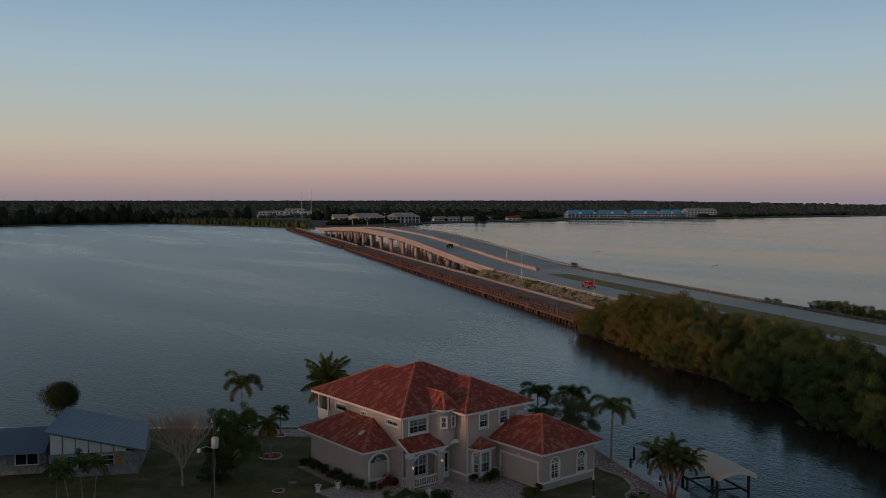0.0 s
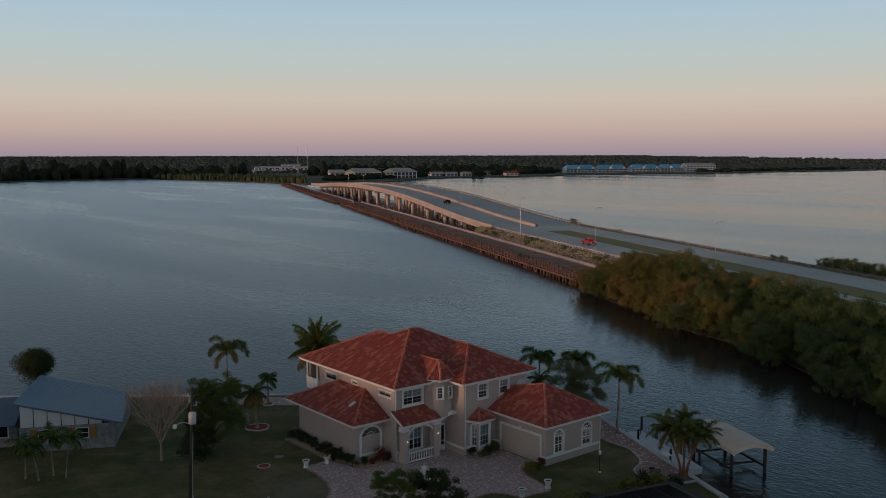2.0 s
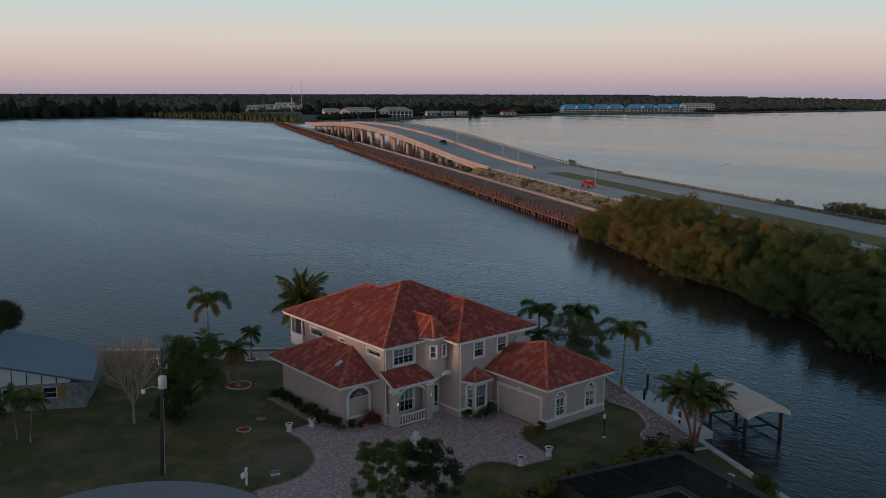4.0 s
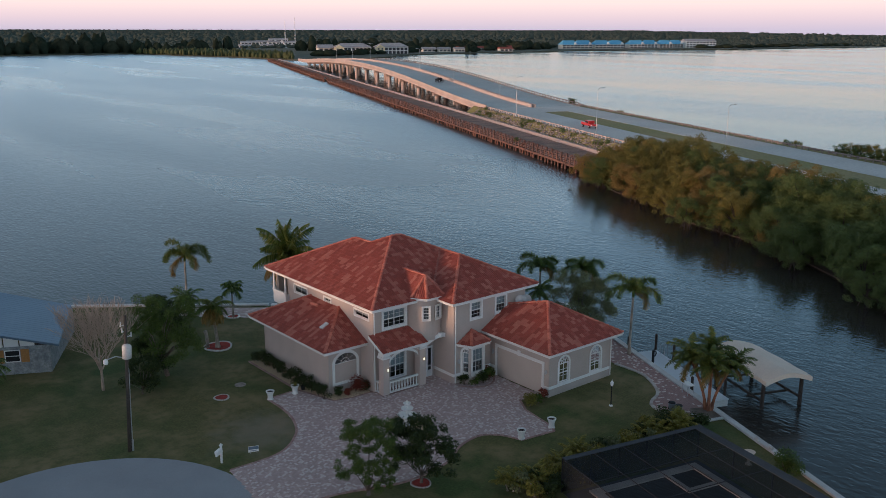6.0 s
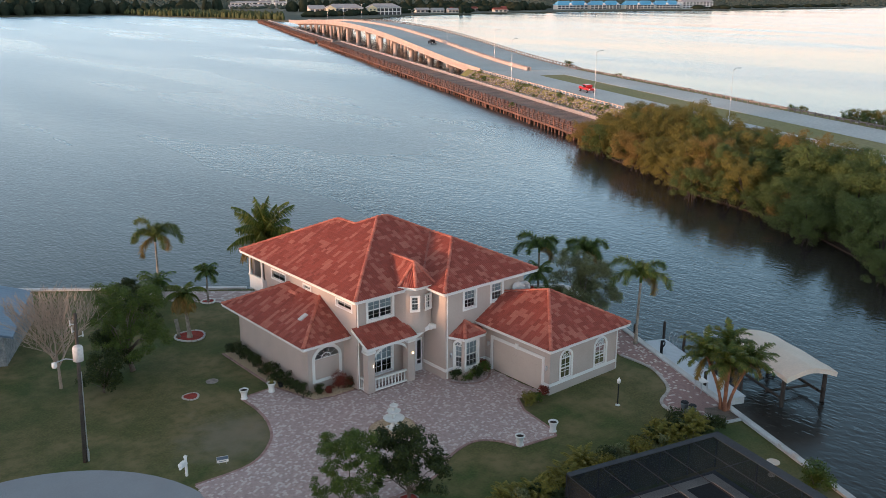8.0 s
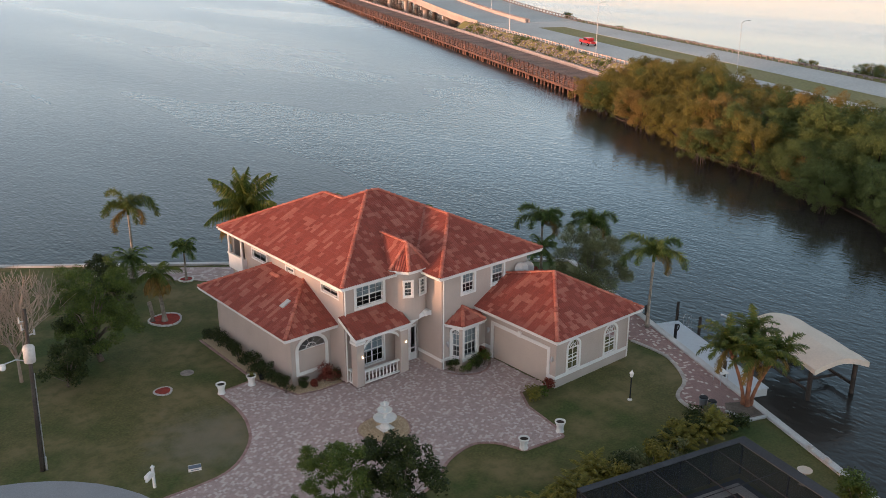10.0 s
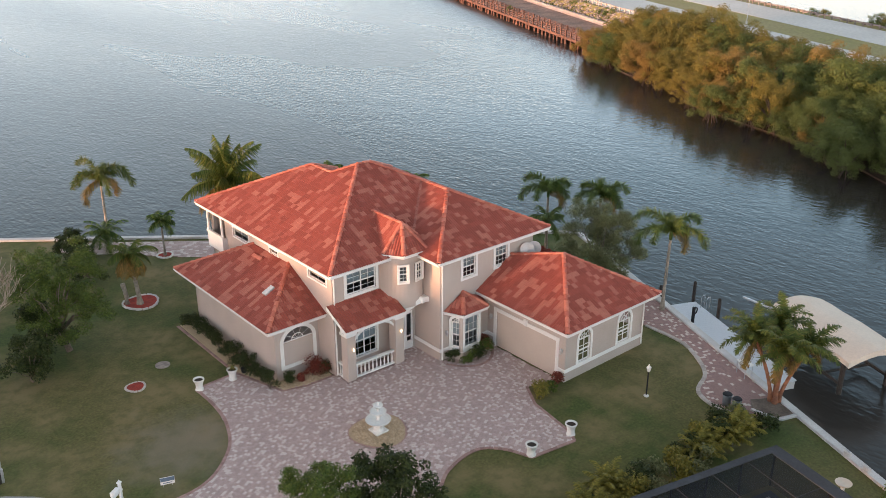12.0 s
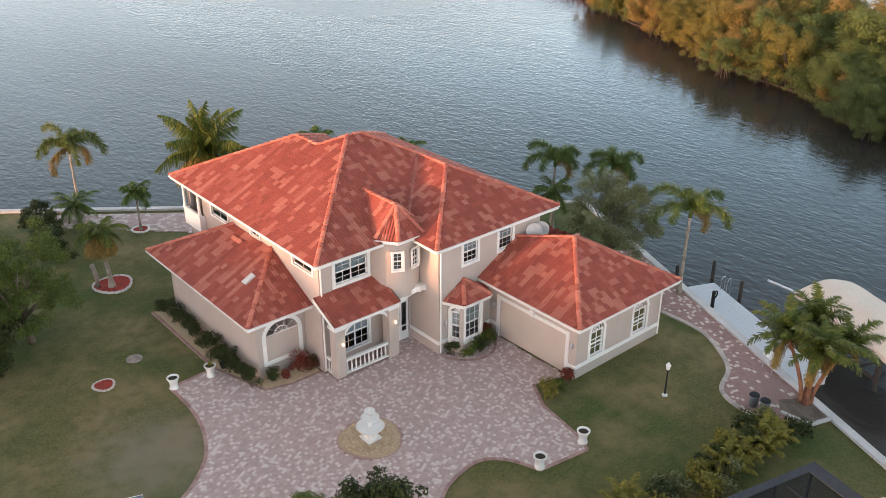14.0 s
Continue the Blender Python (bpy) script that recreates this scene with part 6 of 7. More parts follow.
for x, y, h, m, lab in ((-1.7, 1.75, 0.7, M_LEAFDK, "low dark shrub in the gravel bed"), (0.0, 1.6, 1.25, M_LEAFRD, "red-leaved plant in the gravel bed"), (-0.35, 1.75, 0.8, M_LEAFRD, "red-leaved plant in the gravel bed"),
                        (-1.1, 1.6, 0.55, M_LEAFRD, "small red-leaved plant in the gravel bed"), (0.35, 1.35, 0.8, M_LEAFDK, "low dark shrub in the gravel bed"),
                        (6.6, -2.35, 0.85, M_LEAFDK, "low green shrub under the bay"), (7.2, -2.9, 0.85, M_LEAF, "low green shrub under the bay"), (7.9, -3.0, 0.9, M_LEAFDK, "low green shrub under the bay"), (8.6, -2.85, 0.95, M_LEAF, "low green shrub under the bay"), (9.2, -2.2, 0.8, M_LEAFRD, "purple-leaved shrub beside the garage door"),
                        (8.1, -7.9, 0.95, M_LEAFYE, "yellow-green shrub beside the garage"), (7.6, -8.2, 0.9, M_LEAFYE, "yellow-green shrub beside the garage"), (8.6, -8.1, 0.6, M_LEAF, "low green shrub beside the garage"), (9.45, -7.75, 0.8, M_LEAFRD, "red-leaved plant at the garage corner")):
    shrub(lab, int(x * 31 + y * 17) + 900, h, h * 0.6, m, (x, y, 0), leaves=700, size=0.06, group="bed shrubs")
# feathery yellow-green clump palms in the hedge
for k, (x, y) in enumerate(((9.6, -16.9), (10.6, -16.7), (11.6, -17.1), (12.6, -16.9), (4.2, -15.7), (2.3, -16.1), (0.0, -16.2), (-1.5, -15.8))):
    palm("bushy yellow-green clump palm in the boundary hedge", 60 + k, 0.4, 10, 1.3, (x, y, 0), M_LEAFYE, r=0.05, width=0.3, old=0, shaft=False, stems=3, tilt=(0.5, 1.45), droop=0.35, pairs=18, group="hedge palms")
shrub("bright green bush on the canal-side lawn", 771, 1.7, 1.2, M_LEAF, (12.1, -25.2, 0), leaves=2200, size=0.08)
# hedge line towards the neighbour's pool
for i in range(28):
    t = (i % 14) / 13
    x, y = -1.5 + 15.2 * t + rnd.uniform(-0.3, 0.3), -16.3 - (1.0 if i >= 14 else 0.0) - 0.3 * t
    if 9.2 < x < 13.0 and i >= 14:
        continue
    m, word = rnd.choice(((M_LEAFDK, "dense dark green"), (M_LEAFDK, "dense dark green"), (M_LEAF, "mid-green leafy"), (M_LEAFYE, "yellow-leaved bushy"), (M_LEAFGY, "pale grey-green")))
    shrub(word + " shrub in the boundary hedge", 300 + i, rnd.uniform(0.7, 1.35), rnd.uniform(0.65, 0.95), m, (x, y + rnd.uniform(-0.4, 0.4), 0), leaves=760, size=0.09, group="boundary hedge")

# mangrove belt between canal and causeway
SHORE = smooth_line([(88.6, 60.5), (84.5, 54.5), (79.0, 47.2), (77.2, 37.0), (70.2, 30.0), (66.0, 17.6), (63.4, 8.8), (57.2, -1.2), (49.0, -13.7), (36, -38), (20, -72), (4, -110)], 5)
bm = bm_new()
prism(bm, [(x + 3.4, y - 1.2) for x, y in SHORE] + [tuple(cw(-200, 12.2)[:2]), tuple(cw(4, 12.2)[:2])], -3.0, -0.75)
tagged(part("mud_bank", bm, M_SOIL), "dark muddy bank under the mangroves", "bank", kind="structure")
def mangrove(seed, mat, label):
    rnd = random.Random(seed)
    t = thing("mangrove", label, "mangrove", (0, 0, -0.9), 0, "mangroves")
    bm = bm_new()
    cl = clumps(64, 2.7, 4.5, 0.62, rnd, 0.15)
    for k in range(7):
        a = rnd.uniform(0, 6.28)
        tube(bm, [(1.1 * math.cos(a), 1.1 * math.sin(a), -0.6), (0.6 * math.cos(a), 0.6 * math.sin(a), 0.7), (0.15 * math.cos(a), 0.15 * math.sin(a), 1.6)], [0.05, 0.06, 0.08], 5)
    for c, r in cl[:9]:
        tube(bm, [(0, 0, 1.2), (c[0] * 0.5, c[1] * 0.5, 0.6 + c[2] * 0.55), c], [0.09, 0.06, 0.02], 5)
    tagged(part("trunk", bm, M_PILE, t), kind="stuff")
    vs, fs = [], []
    leaf_cloud(vs, fs, cl, 10000, 0.078, rnd)
    raw("crown", vs, fs, mat, t)
    return t
rnd = random.Random(8)
KINDS = [mangrove(500 + k, M_MANG[(0, 1, 2, 0, 1, 0)[k]], ("olive-leaved mangrove at the water's edge", "green mangrove at the water's edge", "mangrove at the water's edge, leaves tinted rusty orange as sunlit")[(0, 1, 2, 0, 1, 0)[k]]) for k in range(6)]
used = set()
n_sh = len(SHORE)
for i in range(n_sh - 1):
    a, b = Vector((*SHORE[i], 0)), Vector((*SHORE[i + 1], 0))
    d = (b - a)
    for k in range(max(1, int(d.length / 3.7))):
        p = a + d * (k + rnd.random()) / max(1, int(d.length / 3.7))
        w_edge = (p - CW0).dot(N2)
        s_here = (p - CW0).dot(D2)
        w = w_edge + 2.6 + 1.6 * math.sin(s_here * 0.33) + 0.9 * math.sin(s_here * 0.9 + 1)
        while w < (12.5 if s_here > 0 else 15.6):
            c = cw(s_here + rnd.uniform(-1.2, 1.2), w + rnd.uniform(-0.6, 0.6))
            # warm kinds paint the sunlit stretch, green ones the shaded stretch
            j = rnd.choice((0, 2, 2, 3, 5, 5, 1)) if s_here > -45 else rnd.randrange(6)
            if c.y < -52:
                w += 4.0
                continue
            if s_here < -40 and rnd.random() < 0.7:
                j = rnd.choice((1, 4))
            sc = rnd.uniform(0.85, 1.3) * (0.76 + 0.56 * min(1.0, max(0.0, (w - w_edge) / 12)))
            m = pose(c.x, c.y, -0.85 if w < 12.4 else 0.5, 0, 0, rnd.uniform(0, 360))
            if j not in used:
                used.add(j)
                o = KINDS[j]; o.matrix_basis = m
            else:
                o = copy_thing(KINDS[j], m)
            if w > 12.4:
                sc *= 0.72
            o.scale = (sc, sc, sc * rnd.uniform(0.85, 1.1))
            w += rnd.uniform(3.4, 4.8)
# low shore bushes on the causeway's far side and on the verge
for i, (s, w, sc) in enumerate(((88, 50.5, 0.55), (139, 58, 0.5), (136, 57.5, 0.5), (11.5, 50.6, 0.6), (9, 50.8, 0.62), (3, 51, 0.3), (0.5, 51.2, 0.32), *((-4 - 2.1 * k, 51.2 + 0.9 * (k % 2), 0.80 + 0.05 * (k % 4)) for k in range(18)), (70, 14.2, 0.3), (52, 14.5, 0.28), (28, 14.3, 0.3), (100, 14.0, 0.3), (84, 14.5, 0.25), (12, 14.0, 0.35), (40, 0.5, 0.28))):
    c = cw(s, w)
    o = copy_thing(KINDS[(0, 1, 3, 4)[i % 4]], pose(c.x, c.y, 0.4 if w > 40 else (0.9 if w < 2 else 1.0), 0, 0, i * 70))
    o.scale = (sc, sc, sc)
    o["label"] = "low olive shrub on the causeway edge"
    o["category"] = "shrub"

# weeds between the stones of the slope
rnd = random.Random(91)
vs, fs = [], []
tufts = []
for i in range(150):
    t, q = rnd.random(), rnd.uniform(-22, 112)
    if math.sin(q * 0.21) + math.sin(q * 0.53 + 1) > -0.3:
        tufts.append((cw(q, 12.6 + 3.2 * t, 0.55 + 2.3 * t), rnd.uniform(0.35, 0.95)))
leaf_cloud(vs, fs, tufts, 9000, 0.13, rnd)
tagged(raw("weeds", vs, fs, M_MANG[1]), "green weeds among the rubble of the slope", "weeds", kind="stuff")

# unseen tall trees added west of the lots to block low sun from the house
shade = leafy_tree("tree", "tall dense unseen tree added to shade the house", "tree", 71, 8.6, 4.2, 2.0, M_LEAFDK, leaves=3600, size=0.34, n=34, at=(-44, -4, 0), group="street shade trees")
rnd = random.Random(72)
for i in range(16):
    o = copy_thing(shade, pose(-45 - 8 * (i % 2) + rnd.uniform(-2, 2), -4 + i * 2.4, 0, 0, 0, rnd.uniform(0, 360)))
    q = rnd.uniform(0.84, 0.98)
    o.scale = (q, q, q)

# ---- yard ----
def urn(at, planted):
    t = thing("planter_urn", "white plaster planter urn" + (" with a small plant" if planted else " beside the driveway"), "planter", at, 0, "driveway urns")
    bm = bm_new()
    lathe(bm, [(0.22, 0.0), (0.24, 0.06), (0.2, 0.1), (0.19, 0.3), (0.23, 0.48), (0.29, 0.6), (0.31, 0.64), (0.31, 0.68), (0.25, 0.68), (0.24, 0.6)], n=20)
    part("urn", bm, M_CERAMIC, t, smooth=True)
    bm = bm_new()
    lathe(bm, [(0.24, 0.6), (0.05, 0.615)], n=16)
    part("soil", bm, M_SOIL, t)
    if planted:
        vs, fs = [], []
        leaf_cloud(vs, fs, [((0, 0, 0.78), 0.2)], 60, 0.06, random.Random(3))
        raw("plant", vs, fs, M_LEAFYE, t)
for at, pl in (((-5.85, 4.45, 0), False), ((-3.95, 4.25, 0), True), ((6.35, -11.5, 0), False), ((3.6, -11.45, 0), False)):
    urn(at, pl)

t = thing("fountain", "white three-tiered garden fountain on gravel", "fountain", (-0.8, -5.05, 0.02))
bm = bm_new(); box(bm, -0.38, -0.38, 0, 0.38, 0.38, 0.12, 0.02); lathe(bm, [(0.3, 0.12), (0.22, 0.2), (0.18, 0.42), (0.2, 0.5)], n=16)
part("base", bm, M_CERAMIC, t)
for z, r in ((0.5, 0.66), (0.98, 0.43), (1.34, 0.26)):
    bm = bm_new()
    lathe(bm, [(0.09, z), (r * 0.6, z + 0.05), (r * 0.95, z + 0.17), (r, z + 0.22), (r * 0.95, z + 0.23), (r * 0.85, z + 0.16), (0.05, z + 0.14)], n=24)
    bowl = part("bowl", bm, M_CERAMIC, t, "pale basin bowl", smooth=True)
    bm = bm_new()
    lathe(bm, [(r * 0.86, z + 0.17), (0.02, z + 0.175)], n=20)
    part("water", bm, M_CHLOR, bowl)
for z0, z1, r in ((0.7, 0.98, 0.1), (1.18, 1.34, 0.07), (1.5, 1.72, 0.06)):
    bm = bm_new()
    lathe(bm, [(r * 1.3, z0 - 0.06), (r * 0.8, z0 + 0.04), (r * 1.2, z1 - 0.08), (r * 0.5, z1 + 0.02)], n=12)
    part("stem", bm, M_CERAMIC, t, smooth=True)

def ring_bed(name, label, cx, cy, r, m_fill, m_edge, stones=18, edge_h=0.12, squash=1.0):
    t = thing(name, label, "garden bed", (cx, cy, 0), 0, "ring beds")
    bm = bm_new()
    pts = [(r * math.cos(a) * (1 + 0.06 * math.sin(3 * a)), r * squash * math.sin(a) * (1 + 0.06 * math.sin(3 * a))) for a in np.linspace(0, 2 * math.pi, 33)[:-1]]
    prism(bm, pts, -0.05, 0.06)
    part("mulch", bm, m_fill, t)
    for k in range(stones):
        a = 2 * math.pi * k / stones
        bm = bm_new()
        w = 2 * math.pi * r / stones * 0.47
        box(bm, -w, -0.065, 0.0, w, 0.065, edge_h, 0.015)
        o = part("edging_stone", bm, m_edge, t)
        o.matrix_basis = pose(r * math.cos(a) * (1 + 0.06 * math.sin(3 * a)), r * squash * math.sin(a) * (1 + 0.06 * math.sin(3 * a)), 0, 0, 0, math.degrees(a) + 90)
ring_bed("mulch_bed", "red mulch bed with a pale stone edge", -3.85, 16.9, 1.1, M_MULCH, M_SEAWALL)
ring_bed("mulch_bed", "small red mulch bed with a stone edge", -8.4, 6.95, 0.5, M_MULCH, M_KERB, 16, 0.07)
ring_bed("mulch_bed", "red mulch ring round a tree", -5.0, -11.9, 0.55, M_MULCH, M_KERB, 16, 0.06)
ring_bed("mulch_bed", "small bed round a terrace palm", 0.75, 23.4, 0.55, M_MULCH, M_CERAMIC, 14)

t = thing("manhole_cover", "pale round concrete cover in the lawn", "cover", (-6.25, 8.3, 0))
bm = bm_new(); lathe(bm, [(0.42, 0.0), (0.42, 0.03), (0.38, 0.04), (0.02, 0.045)], n=20); part("cover", bm, M_ROCK, t)

t = thing("lamp_post", "black garden lamp post with a white lantern", "lamp post", (12.15, -11.7, 0))
bm = bm_new(); lathe(bm, [(0.14, 0), (0.14, 0.06), (0.06, 0.1)], n=12); part("base", bm, M_CERAMIC, t)
bm = bm_new(); rod(bm, (0, 0, 0.1), (0, 0, 1.5), 0.04, n=8); part("post", bm, M_BLACK, t)
bm = bm_new(); lathe(bm, [(0.05, 1.5), (0.09, 1.55), (0.12, 1.74), (0.14, 1.76), (0.03, 1.89), (0.015, 1.97)], n=8); part("lantern", bm, M_WHITE, t)

t = thing("mailbox", "white post mailbox at the kerb", "mailbox", (-12.85, -2.2, 0), 35)
bm = bm_new(); box(bm, -0.06, -0.06, 0, 0.06, 0.06, 1.15, 0.01); box(bm, -0.08, -0.08, 1.15, 0.08, 0.08, 1.22); rod(bm, (0, 0, 1.22), (0, 0, 1.32), 0.06, 0.01); part("post", bm, M_WHITE, t)
bm = bm_new(); box(bm, -0.62, -0.05, 0.7, 0.1, 0.05, 0.8); part("arm", bm, M_WHITE, t)
bm = bm_new(); box(bm, -0.62, -0.12, 0.8, -0.12, 0.12, 1.05, 0.05); part("box", bm, M_WHITE, t)

t = thing("yard_sign", "small white and blue yard sign on wires", "sign", (-10.75, -2.3, 0), -20)
bm = bm_new(); box(bm, -0.32, -0.015, 0.12, 0.32, 0.015, 0.5); part("board", bm, M_WHITE, t)
for z, w, q in ((0.39, 0.31, 0.1), (0.205, 0.2, 0.02)):
    bm = bm_new(); box(bm, -w, -0.021, z - q, w, -0.0155, z + q); part("print_bar", bm, M_METALROOF, t)
for x in (-0.2, 0.2):
    bm = bm_new(); rod(bm, (x, 0, 0), (x, 0, 0.14), 0.008, n=5); part("wire", bm, M_STEEL, t)

t = thing("utility_pole", "dark timber utility pole with a grey transformer", "utility pole", (-16.6, 2.9, 0))
t.matrix_basis = pose(-16.6, 2.9, 0, 1.6, 1.9, 0)
bm = bm_new(); rod(bm, (0, 0, 0), (0.02, -0.05, 8.95), 0.125, 0.085, n=10); part("pole", bm, M_POLE, t, smooth=True)
bm = bm_new(); lathe(bm, [(0.05, 6.3), (0.27, 6.36), (0.28, 7.1), (0.22, 7.2), (0.04, 7.22)], (-0.08, -0.40, 0), 16); part("transformer", bm, M_SEAWALL, t, "pale grey transformer can", smooth=True)
bm = bm_new(); box(bm, -0.06, -0.2, 6.5, 0.04, -0.07, 7.0); part("bracket", bm, M_STEEL, t)
for z, dx in ((7.55, 0.35), (7.9, -0.2), (8.3, -0.28)):
    bm = bm_new(); rod(bm, (0, 0, z), (dx, -0.05, z + 0.08), 0.03, n=6); rod(bm, (dx, -0.05, z), (dx, -0.05, z + 0.3), 0.05, 0.03, n=8); part("insulator", bm, M_SEAWALL, t)
bm = bm_new(); tube(bm, [(0, 0, 6.2), (-0.6, 0.05, 6.42), (-1.18, 0.1, 6.3)], [0.035, 0.03, 0.03]); part("lamp_arm", bm, M_STEEL, t)
bm = bm_new(); lathe(bm, [(0.05, 0.12), (0.13, 0.08), (0.15, -0.1), (0.11, -0.2), (0.03, -0.22)], (-1.2, 0.1, 6.22), 12); part("lamp_head", bm, M_WHITE, t, "white street light globe")
bm = bm_new(); box(bm, 0.12, -0.08, 0, 0.24, 0.04, 0.75, 0.01); rod(bm, (0.17, -0.02, 0.7), (0.13, -0.02, 5.5), 0.03, n=6); part("conduit", bm, M_STEEL, t)

# dock, piles and boat lift
t = thing("dock", "pale grey floating dock along the seawall", "dock", (0, 0, 0))
DA, DN = Vector((22.65, -5.3, 0)), Vector((0.4, 0.917, 0))
DX = Vector((0.917, -0.4, 0))
for i in range(44):
    a = DA - DN * (i * 0.24)
    bm = bm_new()
    q = [a, a + DX * 2.15, a + DX * 2.15 - DN * 0.225, a - DN * 0.225]
    prism(bm, [(v.x, v.y) for v in q], -0.40, -0.34)
    part("plank", bm, M_DOCK, t)
bm = bm_new()
q = [DA + DX * 0.05, DA + DX * 2.1, DA + DX * 2.1 - DN * 10.5, DA + DX * 0.05 - DN * 10.5]
prism(bm, [(v.x, v.y) for v in q], -1.0, -0.402)
part("float", bm, M_SEAWALL, t)
def mooring(x, y, top, label="dark timber mooring pile", r=0.12):
    t = thing("mooring_pile", label, "pile", (x, y, -3.0), 0, "mooring piles")
    bm = bm_new(); rod(bm, (0, 0, 0), (0, 0, top + 3.0), r, r * 0.92, n=10)
    part("post", bm, M_PILE, t, smooth=True)
    bm = bm_new(); lathe(bm, [(r * 1.05, top + 3.0), (r * 0.6, top + 3.08), (0.02, top + 3.12)], n=10)
    part("cap", bm, M_PILE, t)
for k, top in ((-0.6, 0.75), (2.3, 0.8), (6.6, 0.8), (9.6, 0.7)):
    p = DA + DX * 2.4 - DN * k
    mooring(p.x, p.y, top)
p = DA + DX * 0.2 - DN * 0.0
mooring(p.x - 0.1, p.y + 0.7, 0.8)
t = thing("bollard", "black dock cleat post with a coiled hose", "bollard", tuple(DA + DX * 0.35 - DN * 2.6 - Vector((0, 0, 0.34))))
bm = bm_new(); rod(bm, (0, 0, 0), (0, 0, 1.05), 0.11, n=10); part("post", bm, M_BLACK, t)
bm = bm_new(); tube(bm, [(0.2 + 0.2 * math.cos(a), 0.02, 0.75 + 0.22 * math.sin(a)) for a in np.linspace(0, 2 * math.pi, 14)], [0.05] * 14); part("hose", bm, M_BLACK, t)
p = DA + DX * 0.25 - DN * 8.6
mooring(p.x, p.y, 0.75, "short dark pile beside the seawall")
t = thing("pool_ladder", "steel grab rails of a dock ladder", "ladder", tuple(DA + DX * 2.0 - DN * 0.9 - Vector((0, 0, 0.34))))
for k in (0, 0.4):
    bm = bm_new(); tube(bm, [(0, -k, 0), (0, -k, 0.7), (0.15, -k, 0.85), (0.35, -k, 0.8), (0.42, -k, 0.4), (0.42, -k, -0.5)], [0.025] * 6); part("grab_rail", bm, M_STEEL, t)
t = thing("bench_table", "small white cleaning table on legs by the seawall", "table", (18.05, -13.9, 0.012), 66)
bm = bm_new(); box(bm, -0.45, -0.28, 0.78, 0.45, 0.28, 0.84, 0.01); part("tabletop", bm, M_WHITE, t)
for x in (-0.38, 0.38):
    for y in (-0.22, 0.22):
        bm = bm_new(); rod(bm, (x, y, 0), (x, y, 0.78), 0.025, n=6); part("leg", bm, M_STEEL, t)
for x, y in ((14.65, -15.0), (14.62, -15.6)):
    t = thing("trash_bin", "blue-grey round bin beside the walk", "bin", (x, y, 0.012), 0, "bins")
    bm = bm_new(); lathe(bm, [(0.2, 0), (0.24, 0.6), (0.26, 0.62), (0.26, 0.66)], n=16); part("body", bm, M_BIN, t, smooth=True)
    bm = bm_new(); lathe(bm, [(0.26, 0.66), (0.2, 0.72), (0.03, 0.74)], n=16); part("lid", bm, M_BLACK, t)

for x, y in ((15.05, -21.4), (14.55, -22.6)):
    t = thing("dock_cleat", "small pale cleat block on the seawall cap", "cleat", (x, y, 0.16), 66, "seawall cleats")
    bm = bm_new(); box(bm, -0.16, -0.12, 0, 0.16, 0.12, 0.18, 0.03); part("block", bm, M_SEAWALL, t)
    bm = bm_new(); rod(bm, (-0.22, 0, 0.22), (0.22, 0, 0.22), 0.03, n=6); part("horn", bm, M_STEEL, t)
t = thing("tree_stump", "grey weathered palm stump in the mulch bed", "stump", (-4.65, 17.25, 0.05))
bm = bm_new(); tube(bm, [(0, 0, 0), (0.02, 0, 0.5), (-0.03, 0.03, 1.0), (-0.1, 0.05, 1.45)], [0.2, 0.15, 0.14, 0.16], 9); part("trunk", bm, M_TRUNK, t, smooth=True)

# soil bed round the date palms, small pot beside the urn
t = thing("palm_bed", "bare brown soil bed with a white kerb round the date palms", "plant bed", (0, 0, 0))
bm = bm_new(); prism(bm, [(15.35, -17.5), (16.5, -17.9), (17.05, -16.3), (16.0, -15.6), (15.2, -16.2)], 0.0, 0.09); part("soil", bm, M_BARK, t)
bm = bm_new(); box(bm, 0, -0.09, 0.0, 1.25, 0.09, 0.16, 0.02, m=pose(15.3, -17.58, 0, 0, 0, -19)); part("kerb", bm, M_SEAWALL, t)
bm = bm_new(); box(bm, 0, -0.09, 0.0, 1.35, 0.09, 0.16, 0.02, m=pose(15.3, -17.5, 0, 0, 0, 96)); part("kerb", bm, M_SEAWALL, t)
t = thing("flower_pot", "small black plastic pot beside the white urn", "pot", (-3.12, 4.5, 0.012), 0)
bm = bm_new(); lathe(bm, [(0.13, 0), (0.17, 0.26), (0.19, 0.28), (0.19, 0.31), (0.16, 0.30)], n=14); part("body", bm, M_BLACK, t)
bm = bm_new(); lathe(bm, [(0.02, 0.25), (0.155, 0.255), (0.15, 0.27), (0.02, 0.28)], n=12); part("soil", bm, M_SOIL, t)
t = thing("boat_lift", "tan canvas boat lift canopy on dark posts", "boat lift", (0, 0, 0))
CN = Vector((21.5, -18.0, 0))
def lift_at(a, b, z):
    return CN + DN * a + DX * b + Vector((0, 0, z))
bm = bm_new()
NA, NB, LEN, WID = 8, 10, 6.6, 3.4
grid = []
for i in range(NA + 1):
    row = []
    for j in range(NB + 1):
        q = j / NB
        x = -0.25 + (WID + 0.5) * q
        z = 1.55 + 0.5 * (1 - abs(2 * q - 1) ** 1.6)
        if i in (0, NA):
            z -= 0.10
        row.append(bm.verts.new(lift_at(-0.3 + (LEN + 0.6) * i / NA, x, z + 0.03 * math.cos(math.pi * i / NA * 4))))
    grid.append(row)
for a, b in zip(grid, grid[1:]):
    for j in range(NB):
        bm.faces.new((a[j], a[j + 1], b[j + 1], b[j]))
for row in (grid[0], grid[-1]):
    low = [bm.verts.new(v.co - Vector((0, 0, 0.35))) for v in row]
